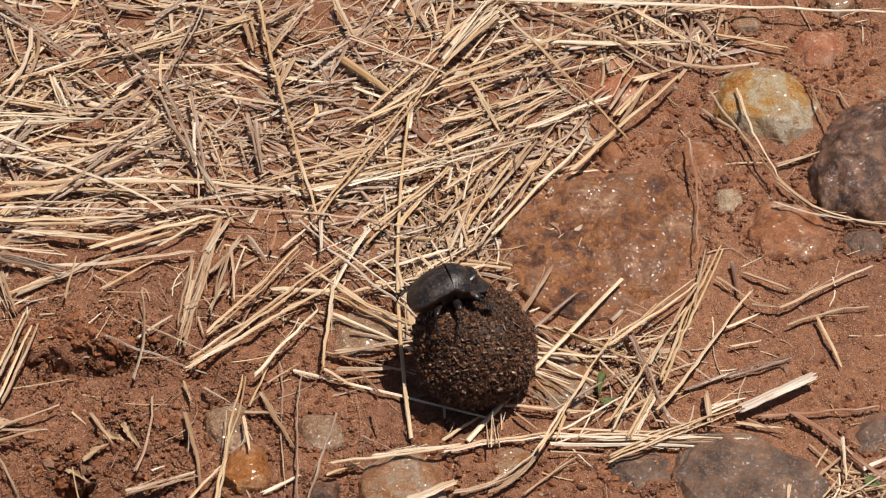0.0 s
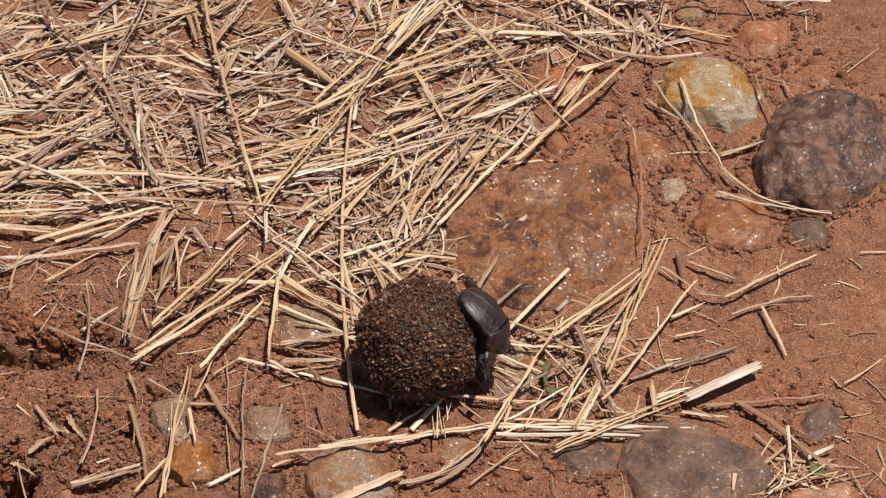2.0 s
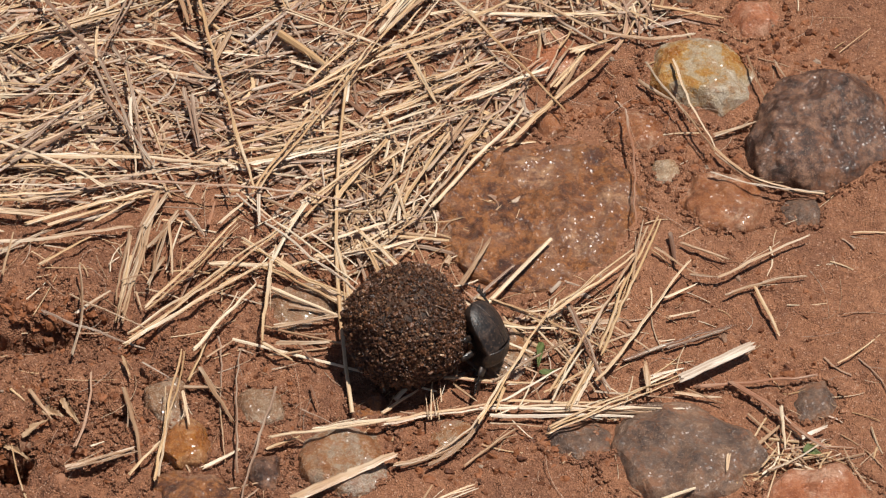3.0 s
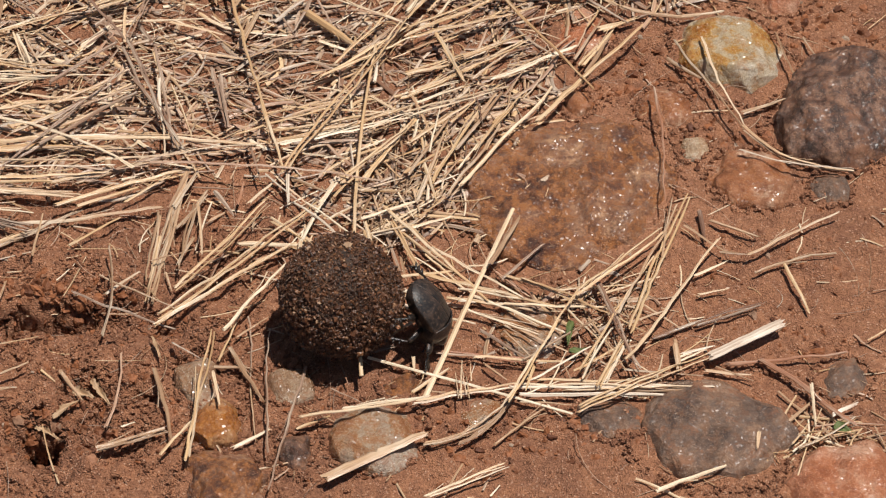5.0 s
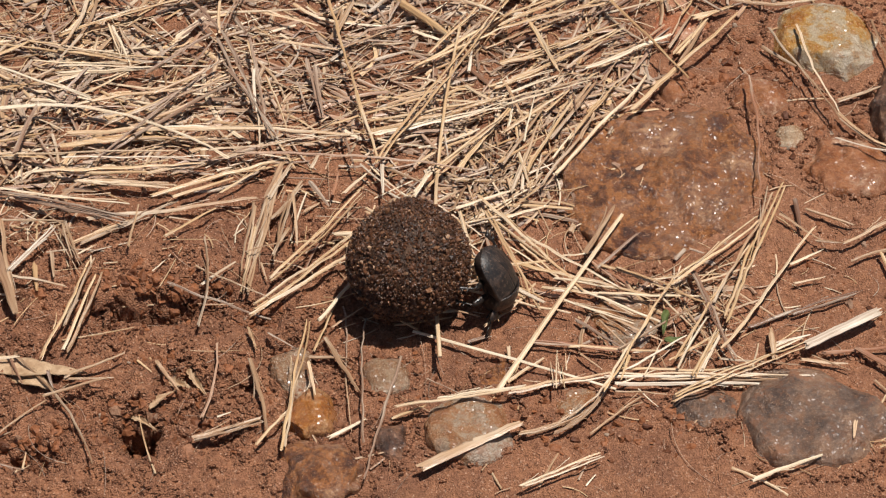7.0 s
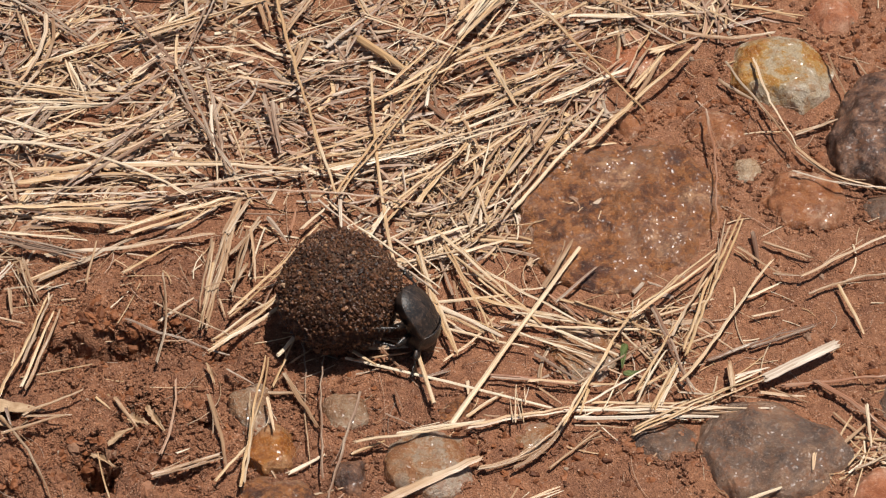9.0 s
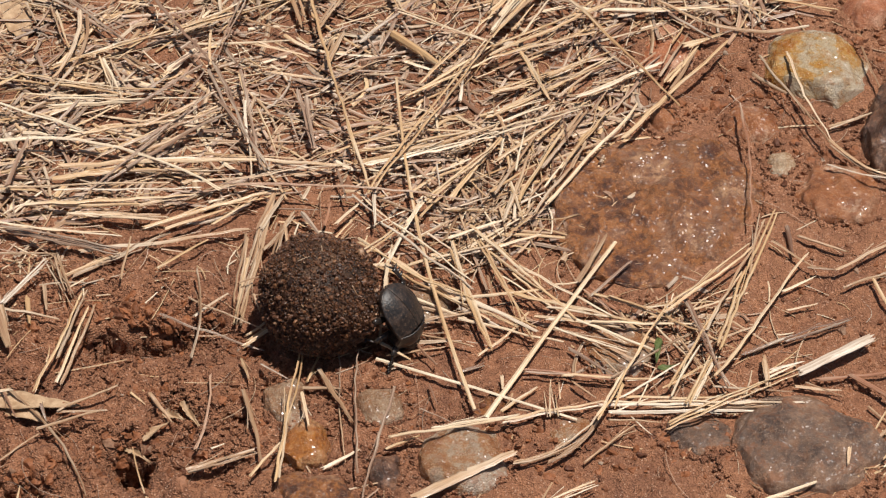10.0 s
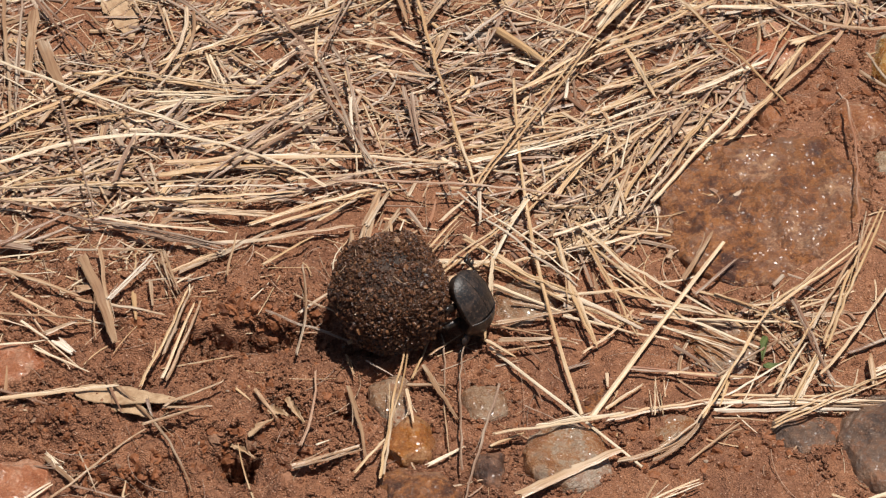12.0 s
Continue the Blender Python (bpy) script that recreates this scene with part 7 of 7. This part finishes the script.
def limb(name, points, widths, teeth, parent):
    """A leg: stout thigh; shin that widens to its end, with teeth along the outer edge; thin beaded foot. Joints in mm from the hip."""
    hip, knee, ankle, toe = (np.array(p, float) for p in points)
    wt, ws, wf = widths
    s = np.linspace(0, 1, 9)[:, None]
    sag = np.array([0, 0, 0.5])
    thigh = tube(hip + (knee - hip) * s + sag * np.sin(s * math.pi), wt * (0.55 + 0.55 * np.sin(np.linspace(0.35, 2.75, 9))), 0.62, 10)
    leg = part(name, mesh_of(name, *thigh, LIMB), LIMB, parent)
    shin = [tube(knee + (ankle - knee) * s, ws * (0.5 + 0.75 * np.linspace(0, 1, 9) ** 1.3), 0.55, 8)]
    d = (ankle - knee) / np.linalg.norm(ankle - knee)
    out = np.cross(d, (0.0, 0.0, 1.0))
    out *= np.sign(out[1] * knee[1] + 1e-6) / (np.linalg.norm(out) + 1e-9)
    for k in range(teeth):
        p = knee + (ankle - knee) * (0.38 + 0.58 * k / max(1, teeth - 1))
        shin.append(tube([p, p + out * 0.9 * ws + d * 0.3, p + out * 1.35 * ws + d * 0.8], [0.75 * ws, 0.5 * ws, 0.08], 0.8, 5))
    shin.append(tube([ankle, ankle + d * 1.5 - out * 0.6], [0.5 * ws, 0.1], 0.8, 5))
    part("shin", mesh_of("shin", *joined(shin), LIMB), LIMB, leg)
    u = np.linspace(0, 1, 16)
    part("foot", mesh_of("foot", *tube(ankle + (toe - ankle) * u[:, None], wf * (0.75 + 0.35 * np.abs(np.sin(u * 5 * math.pi))) * (1 - 0.3 * u), 0.9, 6), LIMB), LIMB, leg)
    return leg


def nod(v, pitch=35):
    """Turn what belongs to the front of the body downwards about the hinge behind the neck shield."""
    c, s = math.cos(radians(pitch)), math.sin(radians(pitch))
    return np.column_stack([v[:, 0] * c + v[:, 2] * s + HINGE - 0.8, v[:, 1], -v[:, 0] * s + v[:, 2] * c + 0.2])


def build_beetle():
    """Head towards +x, back towards +z, origin at the middle of the body; lengths in mm."""
    b = new("dung_beetle")
    tagged(b, "black dung beetle with a dusty furrowed back and spiny legs", "beetle")
    for s in (-1, 1):
        v, f = wing_case(s)
        part("wing_case", mesh_of("wing_case", v * MM * BODY, f, SHELL), SHELL, b, "black furrowed wing case, dusty")
    v, f = neck_shield()
    part("neck_shield", mesh_of("neck_shield", nod(v) * MM * BODY, f, SHIELD), SHIELD, b, "smooth glossy black neck shield")
    v, f = head_plate()
    head = part("head", mesh_of("head", nod(v + (8.6, 0, -1.0)) * MM * BODY, f, SHIELD), SHIELD, b, "flat toothed black head shield")
    for s in (-1, 1):
        v, f = ICO[2]
        part("eye", mesh_of("eye", nod(v * 0.6 + (8.2, s * 4.1, -0.4)) * MM * BODY, f, LIMB), LIMB, head)
        v, f = tube(nod(np.array([(9.0, s * 3.6, -1.6), (10.2, s * 5.0, -1.9), (10.9, s * 5.6, -2.2)])), [0.4, 0.35, 0.9], 0.8, 6)
        part("feeler", mesh_of("feeler", v, f, LIMB), LIMB, head)
    v, f = dome(11.6, 5.4, 2.0, 5.0, lambda t: 1.0 - 0.06 * t * t, 0.55, 0.5)
    v[:, 2] += np.where(v[:, 2] < -0.5, 0.22 * (np.abs(np.sin(v[:, 0] * 1.3)) < 0.2), 0)
    part("belly", mesh_of("belly", (v + (-1.6, 0, -1.4)) * MM * BODY, f, LIMB), LIMB, b, "glossy black segmented underside")
    legs = []
    for s in (-1, 1):
        for name, root, joints, widths, teeth in (
                ("front_leg", (5.0, 4.6 * s, -3.6), [(0, 0, 0), (2.6, 4.4 * s, -0.6), (7.0, 5.4 * s, -2.8), (9.0, 4.6 * s, -4.0)], (2.7, 1.9, 0.7), 4),
                ("middle_leg", (0.0, 4.8 * s, -4.2), [(0, 0, 0), (-0.2, 5.4 * s, -2.8), (-4.4, 6.4 * s, -8.6), (-6.2, 6.3 * s, -11.0)], (2.2, 1.3, 0.5), 3),
                ("hind_leg", (-5.0, 4.4 * s, -3.6), [(0, 0, 0), (-2.4, 5.6 * s, 0.6), (-5.0, 7.6 * s, -4.4), (-5.6, 8.4 * s, -6.4)], (2.2, 1.2, 0.5), 3)):
            if name == "hind_leg" and s > 0:  # this one is stretched up behind the body
                joints, widths = [(0, 0, 0), (-5.6, 4.2, 2.6), (-10.8, 4.0, 1.4), (-13.0, 3.0, -0.6)], (2.4, 1.9, 0.6)
            legs.append((limb(name, joints, widths, teeth, b), [q * BODY for q in root], name, s))
    return b, legs


beetle, legs = build_beetle()


# ---------------------------------------------------------------- what moves
def loose_straw(length, w, tone, bow=0.0):
    """A straight stalk along x about its middle, for the ones that get pushed along."""
    n = 9
    u = np.linspace(-0.5, 0.5, n)
    rng = np.random.default_rng(int(length * 10))
    v, f, uv = stalk(np.column_stack([u * length, np.cumsum(rng.normal(0, 0.12, n)) + bow * (1 - 4 * u * u), 0.02 * length * (0.25 - u * u)]) * MM, w * (1 - 0.3 * (u + 0.5)) * MM, 0.6, 8, 0.0, rng.uniform(0.75, 1.1, 8))
    return tagged(new("straw", mesh_of("straw", v, f, STRAW[tone], uv, smooth=False)), "long dry grass stalk pushed aside on the soil", "straw", "straws on the ground")


BALL_ROWS = [
    (0, 10.8, -59.6, 18.2, 0.0, -0.0, 0.0),
    (0.5, 10.6, -60.7, 18.2, 2.9, -0.5, -0.0),
    (1, 10.4, -59.6, 18.2, -0.0, -0.9, 0.0),
    (1.5, 10.5, -60.5, 18.2, 2.4, -0.7, -0.0),
    (2, 10.1, -61.0, 18.2, 3.7, -1.8, -0.0),
    (2.5, 10.2, -61.5, 18.2, 5.1, -1.6, -0.1),
    (3, 8.0, -62.5, 18.1, 8.1, -7.7, -0.3),
    (5, -23.2, -58.8, 19.1, -124.3, -80.9, 125.8),
    (5.5, -20.4, -61.4, 19.0, -49.6, -89.2, 51.3),
    (6, -23.4, -58.9, 19.1, -121.4, -82.1, 122.9),
    (6.5, -30.3, -55.5, 19.2, -144.5, -61.6, 145.3),
    (7, -32.2, -47.9, 19.2, -125.0, -43.4, 129.6),
    (7.5, -31.7, -46.0, 19.1, -119.2, -40.0, 125.7),
    (7.7, -30.9, -46.2, 19.2, -117.3, -41.8, 124.5),
    (9.3, -45.1, -43.8, 18.5, -145.2, -10.2, 137.4),
    (9.5, -48.0, -42.2, 18.4, -147.4, -1.2, 137.6),
    (10, -59.0, -47.4, 18.5, -178.9, 11.1, 134.8),
    (10.5, -57.4, -48.4, 18.5, -177.9, 5.9, 134.9),
    (11, -61.3, -48.5, 18.5, 174.2, 13.1, 133.6),
    (11.5, -68.5, -48.4, 18.8, 158.4, 26.7, 128.1),
    (12, -70.8, -47.8, 19.0, 153.7, 31.7, 125.9),
]
BEETLE_ROWS = [
    (0, 1.2, -53.6, 43.5, -15.7, -18.3, 20.4),
    (0.5, 4.1, -53.9, 43.3, -9.5, -8.8, 11.8),
    (1, 16.0, -59.3, 43.2, -5.0, 8.5, -2.9),
    (1.5, 24.1, -61.2, 38.5, -8.6, 26.5, -19.4),
    (2, 33.6, -61.7, 26.8, -24.5, 39.8, -39.8),
    (2.5, 38.2, -65.3, 14.8, -35.6, 44.3, -54.1),
    (3, 36.1, -65.4, 13.6, -25.1, 54.9, -47.5),
    (5, 7.8, -63.5, 13.3, -17.7, 58.4, -31.4),
    (5.5, 7.8, -65.8, 13.1, -19.1, 61.4, -37.8),
    (6, 6.5, -63.0, 13.2, -19.0, 61.4, -37.7),
    (6.5, 0.6, -59.9, 13.1, -17.7, 58.4, -31.4),
    (7, -1.4, -53.6, 13.0, -18.9, 61.2, -37.2),
    (7.5, -1.3, -54.3, 12.9, -19.1, 61.6, -38.2),
    (7.7, -0.7, -54.5, 13.0, -18.4, 60.1, -34.7),
    (9.3, -16.9, -54.8, 12.7, -18.0, 59.6, -33.7),
    (9.5, -19.4, -53.5, 12.6, -18.0, 58.5, -31.6),
    (10, -30.8, -55.1, 11.8, -6.5, 60.7, -36.1),
    (10.5, -29.1, -55.0, 12.2, -15.5, 61.9, -39.0),
    (11, -32.4, -54.5, 12.5, -7.5, 58.6, -31.8),
    (11.5, -39.1, -51.3, 12.8, -12.0, 60.4, -35.5),
    (12, -42.1, -51.5, 13.0, -12.5, 62.1, -39.4),
]

prop_straw = loose_straw(84.3, 1.9, "cream")
PROP_STRAW_ROWS = [
    (0, 34.3, -52.6, 4.0, 0, -4.3, 50.9),
    (2.5, 34.1, -51.9, 4.0, 0, -4.4, 49.9),
    (3, 31.0, -46.8, 3.8, 0, -4.4, 50.0),
    (5, 19.6, -48.2, 3.4, 0, -3.2, 68.1),
    (5.5, 21.3, -50.5, 3.5, 0, -3.7, 62.7),
    (7.7, 17.0, -53.3, 3.6, 0, -3.4, 58.5),
    (9.5, 17.3, -52.1, 3.6, 0, -3.5, 57.4),
    (12, 18.0, -53.2, 3.6, 0, -3.5, 56.8),
]

trail_straw = loose_straw(71.2, 1.3, "cream")
TRAIL_STRAW_ROWS = [
    (0, -15.7, -66.3, 1.4, 0, 0.8, -17.1),
    (3, -15.9, -64.7, 1.3, 0, 1.0, -18.4),
    (5, 18.7, -83.1, 1.9, 0, -0.4, -21.0),
    (5.5, 20.4, -83.8, 1.9, 0, -0.4, -20.2),
    (6.5, 7.8, -79.1, 2.0, 0, -0.1, -20.8),
    (7.5, -1.2, -74.5, 1.9, 0, 0.5, -21.6),
    (9.5, -7.1, -70.6, 1.5, 0, 1.2, -17.7),
    (10.5, -9.5, -82.3, 2.2, 0, -0.3, -32.4),
    (12, -13.5, -84.4, 2.2, 0, -0.2, -46.3),
]

upright_straw = loose_straw(152.0, 1.5, "gold", 4.5)
UPRIGHT_STRAW_ROWS = [
    (0, -10.9, -9.8, 5.1, 0, -1.8, 90.3),
    (2.5, -11.2, -10.2, 5.1, 0, -1.8, 90.6),
    (3, -10.7, -10.2, 5.1, 0, -1.8, 90.5),
    (5, -14.1, -6.7, 7.1, 0, -0.2, 88.0),
    (6.5, -18.9, -3.5, 7.1, 0, -0.2, 87.2),
    (7.7, -18.2, -2.5, 7.1, 0, -0.2, 88.1),
    (9.5, -21.9, -9.5, 5.4, 0, -1.0, 99.8),
    (12, -19.3, -13.7, 4.9, 0, -1.5, 98.4),
]


def motions():
    for thing, rows in ((ball, BALL_ROWS), (beetle, BEETLE_ROWS), (prop_straw, PROP_STRAW_ROWS), (trail_straw, TRAIL_STRAW_ROWS), (upright_straw, UPRIGHT_STRAW_ROWS)):
        walk(thing, [(t, pose(x * MM, y * MM, z * MM, rx, ry, rz)) for t, x, y, z, rx, ry, rz in rows])
    # the legs step in turn, three and three; on the ball the middle legs stand wider and the front legs reach down
    for k, (leg, root, name, s) in enumerate(legs):
        rows = []
        for i in range(25):
            t = i * 0.5
            step = math.sin(t * 5.2 + (0 if k % 2 else math.pi) + k * 0.35)
            amp = 6 if t < 3 else 9
            on_top = min(1.0, max(0.0, (2.0 - t) / 0.5))
            wide = (26 if name == "middle_leg" else 0) * on_top * s
            down = (28 if name == "front_leg" else 0) * on_top
            rows.append((t, pose(root[0] * MM, root[1] * MM, root[2] * MM, wide + 0.35 * amp * step, down + 0.7 * amp * step, amp * step)))
        walk(leg, rows)


motions()
